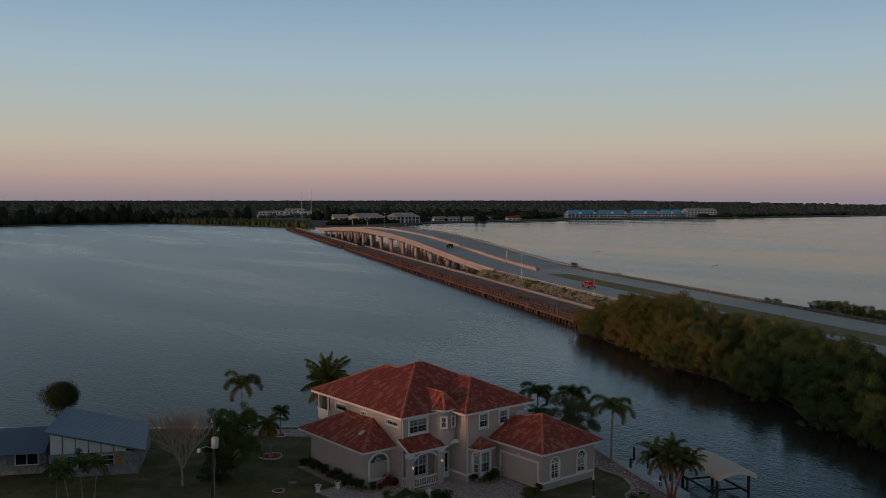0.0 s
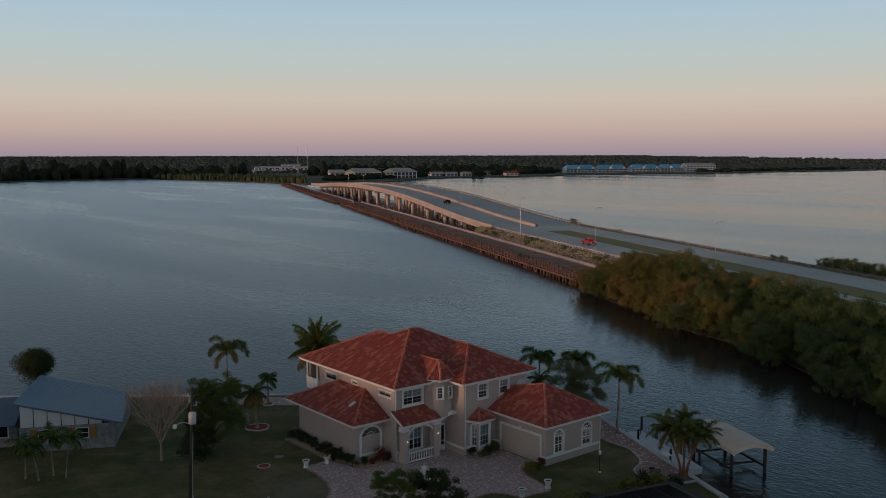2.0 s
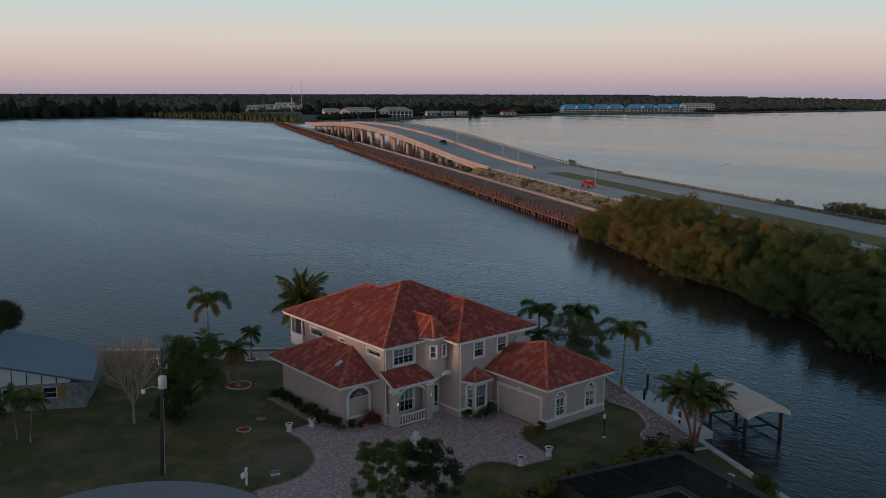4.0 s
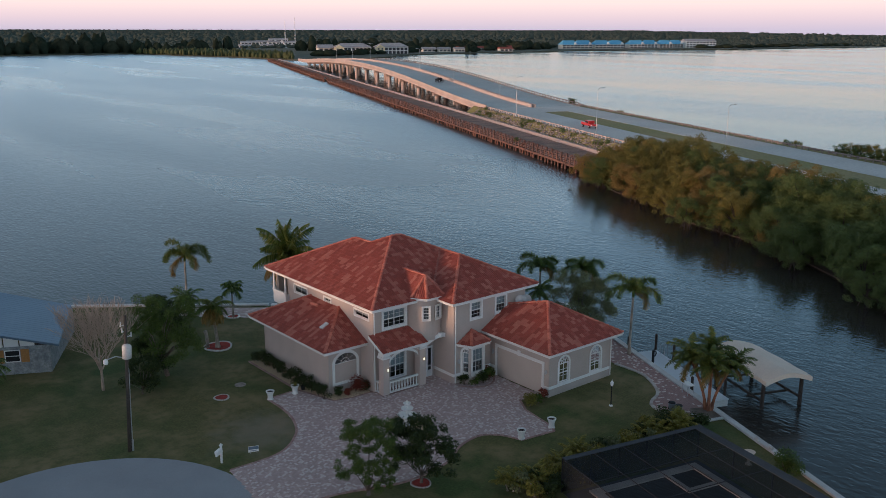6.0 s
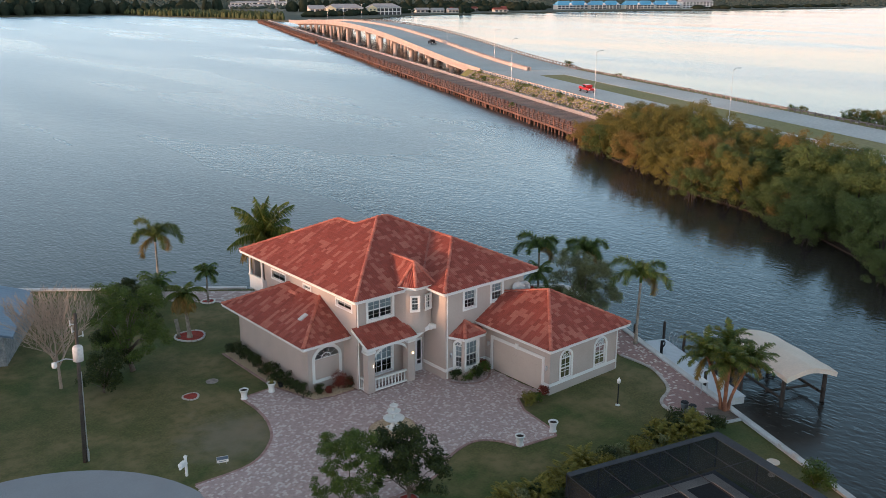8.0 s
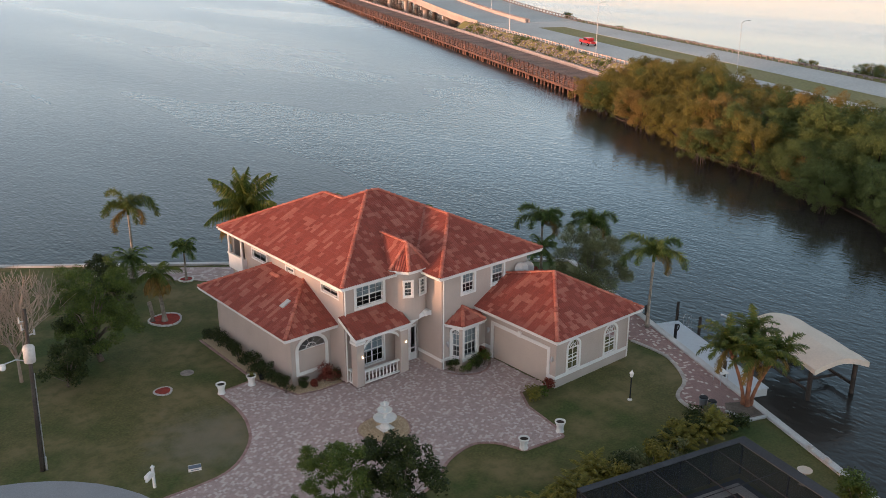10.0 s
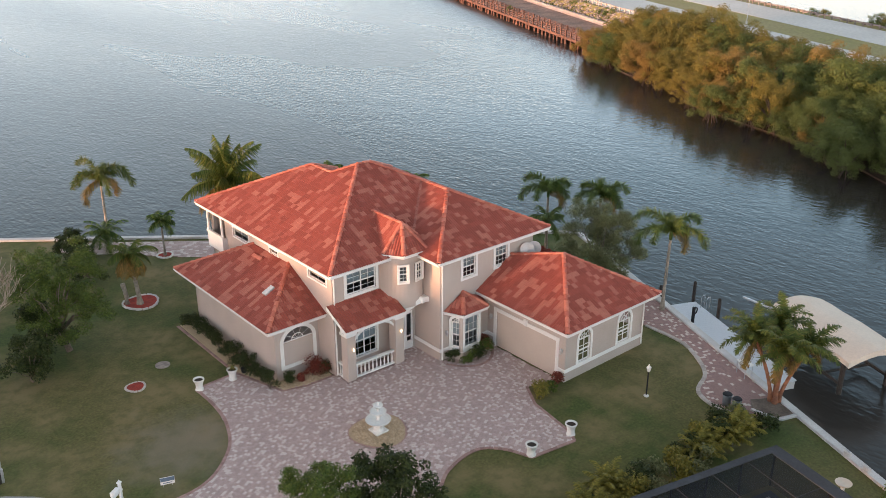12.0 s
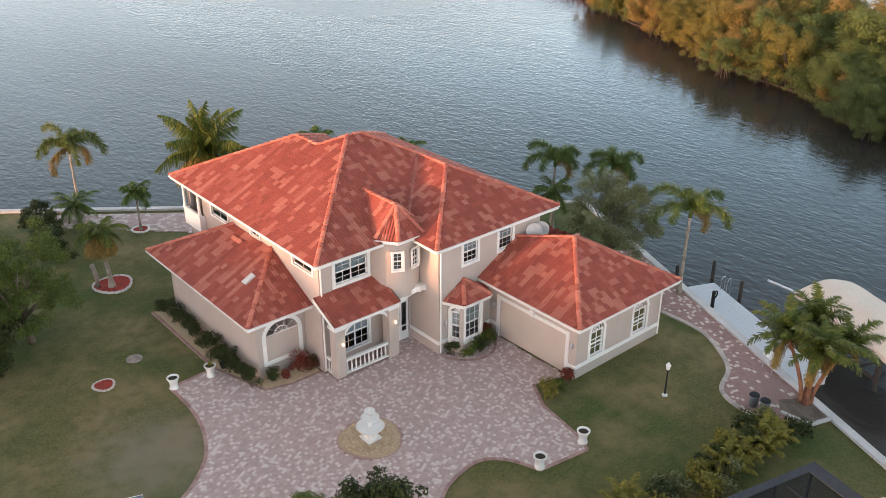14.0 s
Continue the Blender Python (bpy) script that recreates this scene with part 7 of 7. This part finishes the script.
    for j in range(NB):
        bm.faces.new((row[j], row[j + 1], low[j + 1], low[j]))
for j in (0, NB):
    col = [r[j] for r in grid]
    low = [bm.verts.new(v.co - Vector((0, 0, 0.3))) for v in col]
    for i in range(NA):
        bm.faces.new((col[i], col[i + 1], low[i + 1], low[i]))
part("canopy", bm, M_CANVAS, t, "taut tan canvas roof", smooth=False)
for a in (0.4, LEN - 0.4):
    for b in (0.1, WID - 0.1):
        bm = bm_new()
        rod(bm, lift_at(a, b, -4), lift_at(a, b, 1.5), 0.16, 0.14, n=10)
        part("post", bm, M_PILE, t)
for b in (0.1, WID - 0.1):
    bm = bm_new(); rod(bm, lift_at(-0.2, b, 1.48), lift_at(LEN + 0.2, b, 1.48), 0.06, n=6); part("frame_bar", bm, M_STEEL, t)
    bm = bm_new(); rod(bm, lift_at(0.3, b, -0.3), lift_at(LEN - 0.3, b, -0.3), 0.1, n=6); part("cradle_beam", bm, M_PILE, t)
for a in (2.0, 5.6):
    bm = bm_new(); rod(bm, lift_at(a, 0, -0.45), lift_at(a, WID, -0.45), 0.09, n=6); part("cross_beam", bm, M_PILE, t)
bm = bm_new(); rod(bm, lift_at(LEN - 0.2, -0.1, 1.5), lift_at(LEN + 1.9, -0.9, 1.5), 0.08, n=6); part("gangway_rail", bm, M_STEEL, t)

# small white statue on the neighbouring lawn
t = thing("bird_bath", "small garden bird bath on the neighbouring lawn", "bird bath", (11.9, -22.7, 0))
bm = bm_new(); lathe(bm, [(0.2, 0), (0.18, 0.08), (0.1, 0.14), (0.09, 0.6), (0.14, 0.68)], n=12); part("pedestal", bm, M_CHLOR, t)
bm = bm_new(); lathe(bm, [(0.1, 0.68), (0.34, 0.78), (0.37, 0.84), (0.3, 0.82), (0.03, 0.77)], n=18); part("basin", bm, M_CANVAS, t)

# satellite dishes, roof vents
t = thing("satellite_dish", "pale grey satellite dish on the garage roof", "dish", (12.6, -2.0, 4.85), -40, group="dishes")
bm = bm_new(); lathe(bm, [(0.02, 0.0), (0.25, 0.04), (0.42, 0.12), (0.44, 0.13), (0.42, 0.14), (0.02, 0.03)], n=20)
bmesh.ops.transform(bm, matrix=pose(0, -0.2, 0.55, 55, 0, 0), verts=bm.verts); part("reflector", bm, M_SEAWALL, t)
bm = bm_new(); rod(bm, (0, 0, 0), (0, -0.1, 0.6), 0.03, n=6); rod(bm, (0, -0.3, 0.4), (0, -0.75, 0.75), 0.02, n=5); part("mast", bm, M_STEEL, t)
copy_thing(t, pose(13.2, -2.1, 4.8, 0, 0, -60))
for x, y, z, wu, wv, m, lab in ((-1.25, 4.35, 4.58, 0.34, 0.19, M_SEAWALL, "pale skylight hatch on the wing roof"), (-0.05, 7.6, 5.2, 0.11, 0.5, M_HIP, "low clay roof vent on the wing roof")):
    t = thing("roof_vent", lab, "roof vent", (x, y, z))
    bm = bm_new(); box(bm, -wu, -wv, -0.06, wu, wv, 0.1, 0.02, m=pose(0, 0, 0, 0, -26, 0)); part("cover", bm, m, t)

# ---- neighbouring house on the left ----
nb = thing("neighbour_house", "low stone house with a sloping blue metal roof", "house", (-16.25, 19.9, 0), 180 - 27)
LN = 7.9
bm = bm_new()
for y in (0.0,):
    for z0, z1, a0, a1 in ((0, 2.2, 0, LN),):
        box(bm, a0, -0.25, z0, a1, 0.0, z1)
part("wall", bm, M_STONE, nb, "grey stone front wall")
bm = bm_new(); box(bm, 0, -9.6, 0, 0.25, -0.25, 2.2); part("wall", bm, M_STONE, nb)
bm = bm_new(); box(bm, 0.0, -9.85, 0, LN, -9.6, 2.2); part("wall", bm, M_STONE, nb)
for k in range(6):
    u0, u1 = 1.1 + k * 1.13, 1.1 + (k + 1) * 1.13 - 0.1
    bm = bm_new()
    z0, z1 = 2.16 + 2.0 * u0 / LN, 2.16 + 2.0 * u1 / LN
    vs = [bm.verts.new(p) for p in ((u0, -0.16, 2.205), (u1, -0.16, 2.205), (u1, -0.16, z1), (u0, -0.16, z0), (u0, -0.08, 2.205), (u1, -0.08, 2.205), (u1, -0.08, z1), (u0, -0.08, z0))]
    for f in ((3, 2, 1, 0), (4, 5, 6, 7), (0, 1, 5, 4), (1, 2, 6, 5), (2, 3, 7, 6), (3, 0, 4, 7)):
        bm.faces.new([vs[i] for i in f])
    part("panel", bm, M_WHITE, nb, "white gable panel")
bm = bm_new(); box(bm, 0.0, -0.22, 2.2, LN, -0.165, 2.32); part("beam", bm, M_PILE, nb)
bm = bm_new()
vs = [(-0.75, 0.4, 2.16), (LN + 0.3, 0.4, 4.36), (LN + 0.3, -10.0, 4.36), (0.1, -10.0, 2.16)]
lo, hi = [bm.verts.new(v) for v in vs], [bm.verts.new((x, y, z + 0.16)) for x, y, z in vs]
bm.faces.new(lo), bm.faces.new(hi[::-1])
for i in range(4):
    bm.faces.new((lo[(i + 1) % 4], lo[i], hi[i], hi[(i + 1) % 4]))
bmesh.ops.recalc_face_normals(bm, faces=bm.faces)
rf = part("roof", bm, M_METALROOF, nb, "blue standing-seam metal roof")
for k in range(22):
    y = 0.3 - k * 0.48
    bm = bm_new()
    rod(bm, (-0.75 + 0.85 * (0.4 - y) / 10.4, y, 2.16 + 0.17), (LN + 0.3, y, 4.36 + 0.165), 0.006, n=4)
    part("seam", bm, M_METALROOF, rf)
for u, w, kind in ((1.5, 0.6, 0), (2.15, 1.1, 1), (3.3, 0.6, 0), (4.7, 0.6, 0), (5.35, 1.0, 1), (6.4, 0.6, 0)):
    bm = bm_new()
    if kind:
        box(bm, u, -0.01, 1.0, u + w, 0.03, 1.06), box(bm, u, -0.01, 1.9, u + w, 0.03, 1.96), box(bm, u, -0.01, 1.06, u + 0.06, 0.03, 1.9), box(bm, u + w - 0.06, -0.01, 1.06, u + w, 0.03, 1.9), box(bm, u, -0.01, 1.46, u + w, 0.03, 1.51)
        wn_ = part("window", bm, M_WHITE, nb)
        bm = bm_new(); box(bm, u + 0.06, 0.002, 1.06, u + w - 0.06, 0.012, 1.9); part("pane", bm, M_BLACK, wn_)
    else:
        box(bm, u, 0.0, 0.95, u + w, 0.04, 2.0, 0.01)
        part("shutter", bm, M_ORANGE, nb, "orange wooden shutter")
# lower second wing
bm = bm_new(); box(bm, LN + 0.6, -9, 0, LN + 12, -1.9, 2.15); part("wall", bm, M_STONE, nb)
bm = bm_new(); box(bm, LN + 1.3, -1.9, 0.85, LN + 3.4, -1.86, 2.0); sw = part("window", bm, M_WHITE, nb)
for k in (0, 1):
    bm = bm_new(); box(bm, LN + 1.4 + k * 1.0, -1.856, 0.95, LN + 2.3 + k * 1.0, -1.85, 1.9); part("pane", bm, M_BLACK, sw)
bm = bm_new()
a = [(LN + 0.55, -0.9, 2.18), (LN + 13, -0.9, 2.18), (LN + 13, -5.6, 3.6), (LN + 0.55, -5.6, 3.6)]
b = [(LN + 13, -10.0, 2.18), (LN + 0.55, -10.0, 2.18)]
poly(bm, a), poly(bm, [a[3], a[2], b[0], b[1]]), poly(bm, [a[0], b[1], b[0], a[1]]), poly(bm, [a[0], a[3], b[1]]), poly(bm, [a[1], b[0], a[2]])
part("roof", bm, M_METALROOF, nb)

# ---- screened pool beside the canal ----
pe = thing("pool_enclosure", "dark screened pool enclosure on a metal frame", "pool enclosure", (10.3, -20.15, 0), 0)
EX, EY = Vector((-0.972, 0.235, 0)), Vector((-0.235, -0.972, 0))
def pen(a, b, z):
    v = EX * a + EY * b
    return (v.x, v.y, z)
LX, LY, HZ = 10.0, 12.0, 2.1
bm = bm_new(); poly(bm, [pen(0, 0, HZ), pen(LX, 0, HZ), pen(LX, LY, HZ), pen(0, LY, HZ)]); part("roof_screen", bm, M_SCREEN, pe, "dark insect mesh roof")
for a, b in (((0, 0), (LX, 0)), ((0, 0), (0, LY)), ((LX, 0), (LX, LY))):
    bm = bm_new(); poly(bm, [pen(*a, 0.02), pen(*b, 0.02), pen(*b, HZ), pen(*a, HZ)]); part("side_screen", bm, M_SCREEN, pe)
for q in ((pen(-0.05, -0.05, 0), pen(LX, -0.05, 0), pen(LX, 0.3, 0), pen(0.6, 0.3, 0)), (pen(-0.05, -0.05, 0), pen(0.6, 0.3, 0), pen(0.6, LY, 0), pen(-0.05, LY, 0))):
    bm = bm_new(); prism(bm, [v[:2] for v in q], HZ + 0.02, HZ + 0.06); part("roof_gutter", bm, M_GUTTER, pe, "dark grey roof gutter")
for k in range(6):
    a = LX * k / 5
    bm = bm_new(); rod(bm, pen(a, 0, HZ), pen(a, LY, HZ), 0.03, n=4); part("roof_bar", bm, M_BLACK, pe)
    bm = bm_new(); rod(bm, pen(a, 0, 0), pen(a, 0, HZ), 0.05, n=4); part("post", bm, M_BLACK, pe)
for k in range(5):
    b = LY * k / 4
    bm = bm_new(); rod(bm, pen(0, b, HZ), pen(LX, b, HZ), 0.03, n=4); part("roof_bar", bm, M_BLACK, pe)
    bm = bm_new(); rod(bm, pen(0, b, 0), pen(0, b, HZ), 0.05, n=4); part("post", bm, M_BLACK, pe)
bm = bm_new(); prism(bm, [pen(0.3, 0.3, 0)[:2], pen(LX, 0.3, 0)[:2], pen(LX, LY, 0)[:2], pen(0.3, LY, 0)[:2]], 0.0, 0.03); part("pool_deck", bm, M_POOL, pe)
for x0, y0, x1, y1 in ((0.8, 0.7, 8.6, 1.3), (0.8, 1.3, 1.4, 6.4), (8.0, 1.3, 8.6, 6.4), (1.4, 5.8, 8.0, 6.4), (3.2, 1.3, 3.6, 3.4), (1.4, 3.0, 3.2, 3.4)):
    bm = bm_new(); prism(bm, [pen(x0, y0, 0)[:2], pen(x1, y0, 0)[:2], pen(x1, y1, 0)[:2], pen(x0, y1, 0)[:2]], 0.034, 0.14); part("pool_coping", bm, M_SEAWALL, pe, "pale pool coping")
bm = bm_new(); prism(bm, [pen(1.3, 1.2, 0)[:2], pen(8.1, 1.2, 0)[:2], pen(8.1, 5.9, 0)[:2], pen(1.3, 5.9, 0)[:2]], 0.036, 0.09); part("pool_water", bm, M_WATER, pe)

# gravel round the fountain and in the bed
def gravel(name, label, inside, x0, y0, x1, y1, n, seed, z=0.02):
    rnd = random.Random(seed)
    vs, fs = [], []
    while n:
        x, y = rnd.uniform(x0, x1), rnd.uniform(y0, y1)
        if inside(x, y):
            stone(vs, fs, (x, y, z + 0.015), rnd.uniform(0.025, 0.05), rnd)
            n -= 1
    return tagged(raw(name, vs, fs, M_GRAVEL), label, "gravel", kind="stuff")
ring_bed("gravel_bed", "round tan gravel bed with a brick edge", -0.8, -5.05, 1.42, M_GRAVEL, M_EDGE, 26, 0.05)
gravel("gravel", "tan river pebbles round the fountain", lambda x, y: (x + 0.8) ** 2 + (y + 5.05) ** 2 < 1.7 and max(abs(x + 0.8), abs(y + 5.05)) > 0.42, -2.3, -6.6, 0.7, -3.5, 1100, 4, 0.06)
BED = [(-3.35, 12.2), (-3.4, 4.9), (-2.5, 1.42), (-1.2, 1.05), (0.5, 1.02), (0.5, 2.35), (-2.25, 2.35), (-2.25, 12.2)]
bm = bm_new(); prism(bm, BED, -0.1, 0.035); tagged(part("gravel_bed", bm, M_GRAVEL), "tan gravel bed along the stucco wall", "garden bed", kind="structure")
gravel("gravel", "tan pebbles in the bed by the wall", lambda x, y: in_poly(x, y, BED), -2.5, 1.0, 0.5, 2.35, 700, 5, 0.035)

# ---- roof tiles, course by course ----
def tile_shape(width, run):
    """One double-roll clay tile: two rolls across, a thick lower edge."""
    us = [(-0.5, 0.004), (-0.37, 0.042), (-0.25, 0.056), (-0.13, 0.042), (0.0, 0.004), (0.13, 0.042), (0.25, 0.056), (0.37, 0.042), (0.5, 0.004)]
    return [(u * width, h) for u, h in us]

def span(p2, v):
    """The stretch of u inside a plane's outline at the height v."""
    hit = []
    n = len(p2)
    for i in range(n):
        (u0, v0), (u1, v1) = p2[i], p2[(i + 1) % n]
        if (v0 - v) * (v1 - v) <= 0 and abs(v1 - v0) > 1e-9:
            hit.append(u0 + (u1 - u0) * (v - v0) / (v1 - v0))
    return (min(hit), max(hit)) if len(hit) > 1 else None

WIDTH, RUN = 0.31, 0.335
tone_rnd = random.Random(17)
def toned(ob, tones):
    """Gives each face the firing tone of its tile."""
    ob.data.attributes.new("tone", "FLOAT", "FACE").data.foreach_set("value", tones)
    return ob
def tile_plane(r, pts, singles):
    p = [Vector(q) for q in pts]
    u = (p[1] - p[0]).normalized()
    n = (p[1] - p[0]).cross(p[2] - p[0]).normalized()
    if n.z < 0:
        n = -n
    v = n.cross(u)
    if v.z < 0:
        v, u = -v, -u
    p2 = [((q - p[0]).dot(u), (q - p[0]).dot(v)) for q in p]
    top = max(b for _, b in p2)
    verts, faces, tones = [], [], []
    shape = tile_shape(WIDTH, RUN)
    row, below = 0, {}
    runs, again = ((1, 1, 1, 2, 2), 0.35) if n.x < -0.2 else ((1, 1, 1, 1, 2), 0.06)
    while row * RUN < top - 0.05:
        v0, v1 = row * RUN - (0.05 if row == 0 else 0.03), min((row + 1) * RUN + 0.02, top)
        mid = span(p2, min(max((row + 0.5) * RUN, 0.01), top - 0.01))
        if mid:
            lo, hi = span(p2, max(v0, 0.002)) or mid, span(p2, min(v1, top - 0.002)) or mid
            count = int((mid[1] - mid[0]) / WIDTH + 1.2)
            start = mid[0] + ((mid[1] - mid[0]) - count * WIDTH) / 2
            tone, run_left, here = 0.5, 0, {}
            for c in range(count):
                cu = start + (c + 0.5) * WIDTH
                # tiles of one firing lie in short runs, now and then over two courses
                if run_left <= 0:
                    tone = tone_rnd.choice((0.10, 0.2, 0.32, 0.42, 0.5) if tone > 0.55 and tone_rnd.random() < 0.7 else (0.2, 0.35, 0.5, 0.6, 0.8, 0.95))
                    run_left = tone_rnd.choice(runs)
                run_left -= 1
                spot = round(cu / WIDTH)
                value = below[spot] if spot in below and tone_rnd.random() < again else tone
                here[spot] = value
                local = []
                jit = random.uniform(-0.006, 0.008)
                for vv, lim, lift in ((v0, lo, 0.032), (v1, hi, 0.010)):
                    for du, h in shape:
                        uu = min(max(cu + du, lim[0]), lim[1])
                        local.append(p[0] + u * uu + v * vv + n * (h + lift + jit))
                for du, h in shape:
                    uu = min(max(cu + du, lo[0]), lo[1])
                    local.append(p[0] + u * uu + v * v0 + n * (h + 0.012))
                k = len(shape)
                fl = [(i, i + 1, k + i + 1, k + i) for i in range(k - 1)] + [(2 * k + i, 2 * k + i + 1, i + 1, i) for i in range(k - 1)]
                if singles and singles[0] > 0 and singles[1](local[0]):
                    singles[0] -= 1
                    toned(raw("tile", local, fl, M_TILE, r), [value] * len(fl))
                else:
                    b = len(verts)
                    verts += local
                    faces += [tuple(b + i for i in f) for f in fl]
                    tones += [value] * len(fl)
            below = here
        row += 1
    return verts, faces, tones

def caps(a, b, verts, faces, r=0.13):
    """Half-round ridge tiles overlapping from a up to b."""
    a, b = Vector(a), Vector(b)
    d = (b - a)
    n = max(1, int(d.length / 0.38))
    d /= n
    side = d.cross(Vector((0, 0, 1))).normalized()
    upv = side.cross(d).normalized()
    for i in range(n):
        s = a + d * i + upv * 0.035
        e = s + d * 1.12
        k = len(verts)
        for c, rr, lift in ((s, r, 0.035), (e, r * 0.85, 0.0)):
            for j in range(6):
                an = math.pi * j / 5
                verts.append(c + side * (rr * math.cos(an)) + upv * (rr * 0.75 * math.sin(an) + lift))
        faces += [(k + j, k + j + 1, k + 7 + j, k + 6 + j) for j in range(5)]
        faces.append(tuple(k + j for j in range(6)))

NEAR = {0: lambda q: q.y < 6 and q.x < 4.5, 2: lambda q: q.y < -4.0}
for i, (r, planes) in enumerate(ROOFS):
    verts, faces, tones = [], [], []
    singles = [290, NEAR.get(i, lambda q: True)]
    for pl in planes:
        a, b, c = tile_plane(r, pl, singles)
        tones += c
        k = len(verts)
        verts += a
        faces += [tuple(k + j for j in f) for f in b]
    if verts:
        tagged(toned(raw("tiles", verts, faces, M_TILE, r), tones), kind="stuff")
    # hips and ridges: edges that two planes share and that are no valleys
    seen = {}
    for pl in planes:
        for a, b in zip(pl, pl[1:] + pl[:1]):
            key = tuple(sorted((tuple(round(c, 2) for c in a), tuple(round(c, 2) for c in b))))
            seen.setdefault(key, []).append(pl)
    hv, hf, gv, gf = [], [], [], []
    for (a, b), pls in seen.items():
        if len(pls) == 2:
            cs = [sum((Vector(q) for q in pl), Vector()) / len(pl) for pl in pls]
            n0 = [(Vector(pl[1]) - Vector(pl[0])).cross(Vector(pl[2]) - Vector(pl[0])).normalized() for pl in pls]
            n0 = [q if q.z > 0 else -q for q in n0]
            if (cs[1] - cs[0]).dot(n0[0]) < -0.01:
                lo, hi = (a, b) if a[2] <= b[2] else (b, a)
                caps(lo, hi, hv, hf)
            elif (cs[1] - cs[0]).dot(n0[0]) > 0.01:
                lo, hi = (a, b) if a[2] <= b[2] else (b, a)
                caps(lo, hi, gv, gf, 0.10)
    if gv:
        tagged(raw("valley_tiles", gv, gf, M_VALLEY, r), kind="stuff")
    if hv:
        tagged(raw("hip_tiles", hv, hf, M_HIP, r), kind="stuff")

# ---- edging and pavers ----
def edging(line, parent, width=0.16, z=0.055, step=0.21, mat=M_EDGE):
    """Bricks laid along a line of the plan, joined as one run."""
    vs, fs = [], []
    for (x0, y0), (x1, y1) in zip(line, line[1:]):
        d = Vector((x1 - x0, y1 - y0, 0))
        n = max(1, int(d.length / step))
        side = Vector((-d.y, d.x, 0)).normalized() * width / 2
        for i in range(n):
            a, b = Vector((x0, y0, 0)) + d * (i + 0.04) / n, Vector((x0, y0, 0)) + d * (i + 0.96) / n
            k = len(vs)
            for zz in (0.0, z):
                vs += [(p.x, p.y, zz) for p in (a - side, b - side, b + side, a + side)]
            fs += [(k + 4, k + 5, k + 6, k + 7), (k, k + 1, k + 5, k + 4), (k + 1, k + 2, k + 6, k + 5), (k + 2, k + 3, k + 7, k + 6), (k + 3, k, k + 4, k + 7)]
    return tagged(raw("edging", vs, fs, mat, parent), kind="stuff")
edging(LEFT_EDGE, drive_bed)
edging(RIGHT_EDGE, drive_bed)
edging([(3.5, -11.6), (6.1, -12.0), (6.5, -11.2), (7.0, -8.4), (7.9, -6.9)], drive_bed)
edging([(-3.5, 4.75), (-6.0, 4.6)], drive_bed)
edging([(-3.5, 12.2), (-3.5, 4.75), (-2.5, 1.35), (-1.2, 0.98), (0.62, 0.95)], drive_bed)
edging(smooth_line([(6.15, -2.2), (6.7, -3.0), (7.6, -3.5), (8.6, -3.3), (9.6, -2.4)]), drive_bed)
edging(PATHC, path_bed, 0.22, 0.09, 0.4, M_KERB)

def lay(outline, parent, size, turn, near, m_one, m_all, seed, top=0.04, skip=None, wides=(1.0, 1.0, 1.5)):
    """Square pavers over an outline: the nearest ones singly, the rest joined; joints stay open."""
    rnd = random.Random(seed)
    c, s = math.cos(radians(turn)), math.sin(radians(turn))
    xs, ys = [p[0] * c + p[1] * s for p in outline], [-p[0] * s + p[1] * c for p in outline]
    bm = bm_new()
    h = size * 0.47
    box(bm, -h, -h, 0, h, h, top - 0.006)
    one = bpy.data.meshes.new("paver"); bm.to_mesh(one); bm.free(); one.materials.append(m_one)
    vs, fs, left = [], [], 290
    row = 0
    v = min(ys)
    while v < max(ys):
        u = min(xs) + (size / 2 if row % 2 else 0)
        while u < max(xs):
            x, y = u * c - v * s, u * s + v * c
            wide = size * rnd.choice(wides)
            x2 = x + c * (wide - size) / 2; y2 = y + s * (wide - size) / 2
            if in_poly(x2, y2, outline) and not (skip and skip(x2, y2)):
                dz = rnd.uniform(-0.004, 0.004)
                if left and wide == size and near(x, y):
                    left -= 1
                    o = new("paver", one); o.parent = parent
                    o.matrix_basis = pose(x, y, 0.006 + dz, 0, 0, turn)
                else:
                    k = len(vs)
                    hu, hv = wide / 2 - size * 0.03, h
                    for zz, q in ((0.006, 1.0), (top + dz - 0.006, 1.0), (top + dz, 0.93)):
                        for a, b in ((-1, -1), (1, -1), (1, 1), (-1, 1)):
                            vs.append((x2 + (a * hu * c - b * hv * s) * q, y2 + (a * hu * s + b * hv * c) * q, zz))
                    fs.append((k + 8, k + 9, k + 10, k + 11))
                    for e in (0, 4):
                        for i in range(4):
                            j = (i + 1) % 4
                            fs.append((k + e + i, k + e + j, k + e + 4 + j, k + e + 4 + i))
            u += wide
        v += size
        row += 1
    tagged(raw("pavers", vs, fs, m_all, parent), kind="stuff")
in_ring = lambda x, y: (x + 0.8) ** 2 + (y + 5.05) ** 2 < 2.25
in_porch = lambda x, y: x > 0.6 and x < 4.6 and y > -0.35
lay(DRIVE, drive_bed, 0.145, 28, lambda x, y: -6.5 < x < -2.0 and -9.5 < y < -6.0, M_PAVER, M_PAVERS, 1, skip=lambda x, y: in_ring(x, y) or in_porch(x, y), wides=(1.0, 1.0, 1.0, 1.45))
lay(PATH_AREA, path_bed, 0.165, 66, lambda x, y: y < -13.2, M_PATHS, M_PATHS, 2, wides=(1.0, 1.0, 1.0, 1.5))
lay(TERRACE, terrace_bed, 0.26, -38, lambda x, y: x < -2.5, M_PAVER, M_PAVERS, 3)
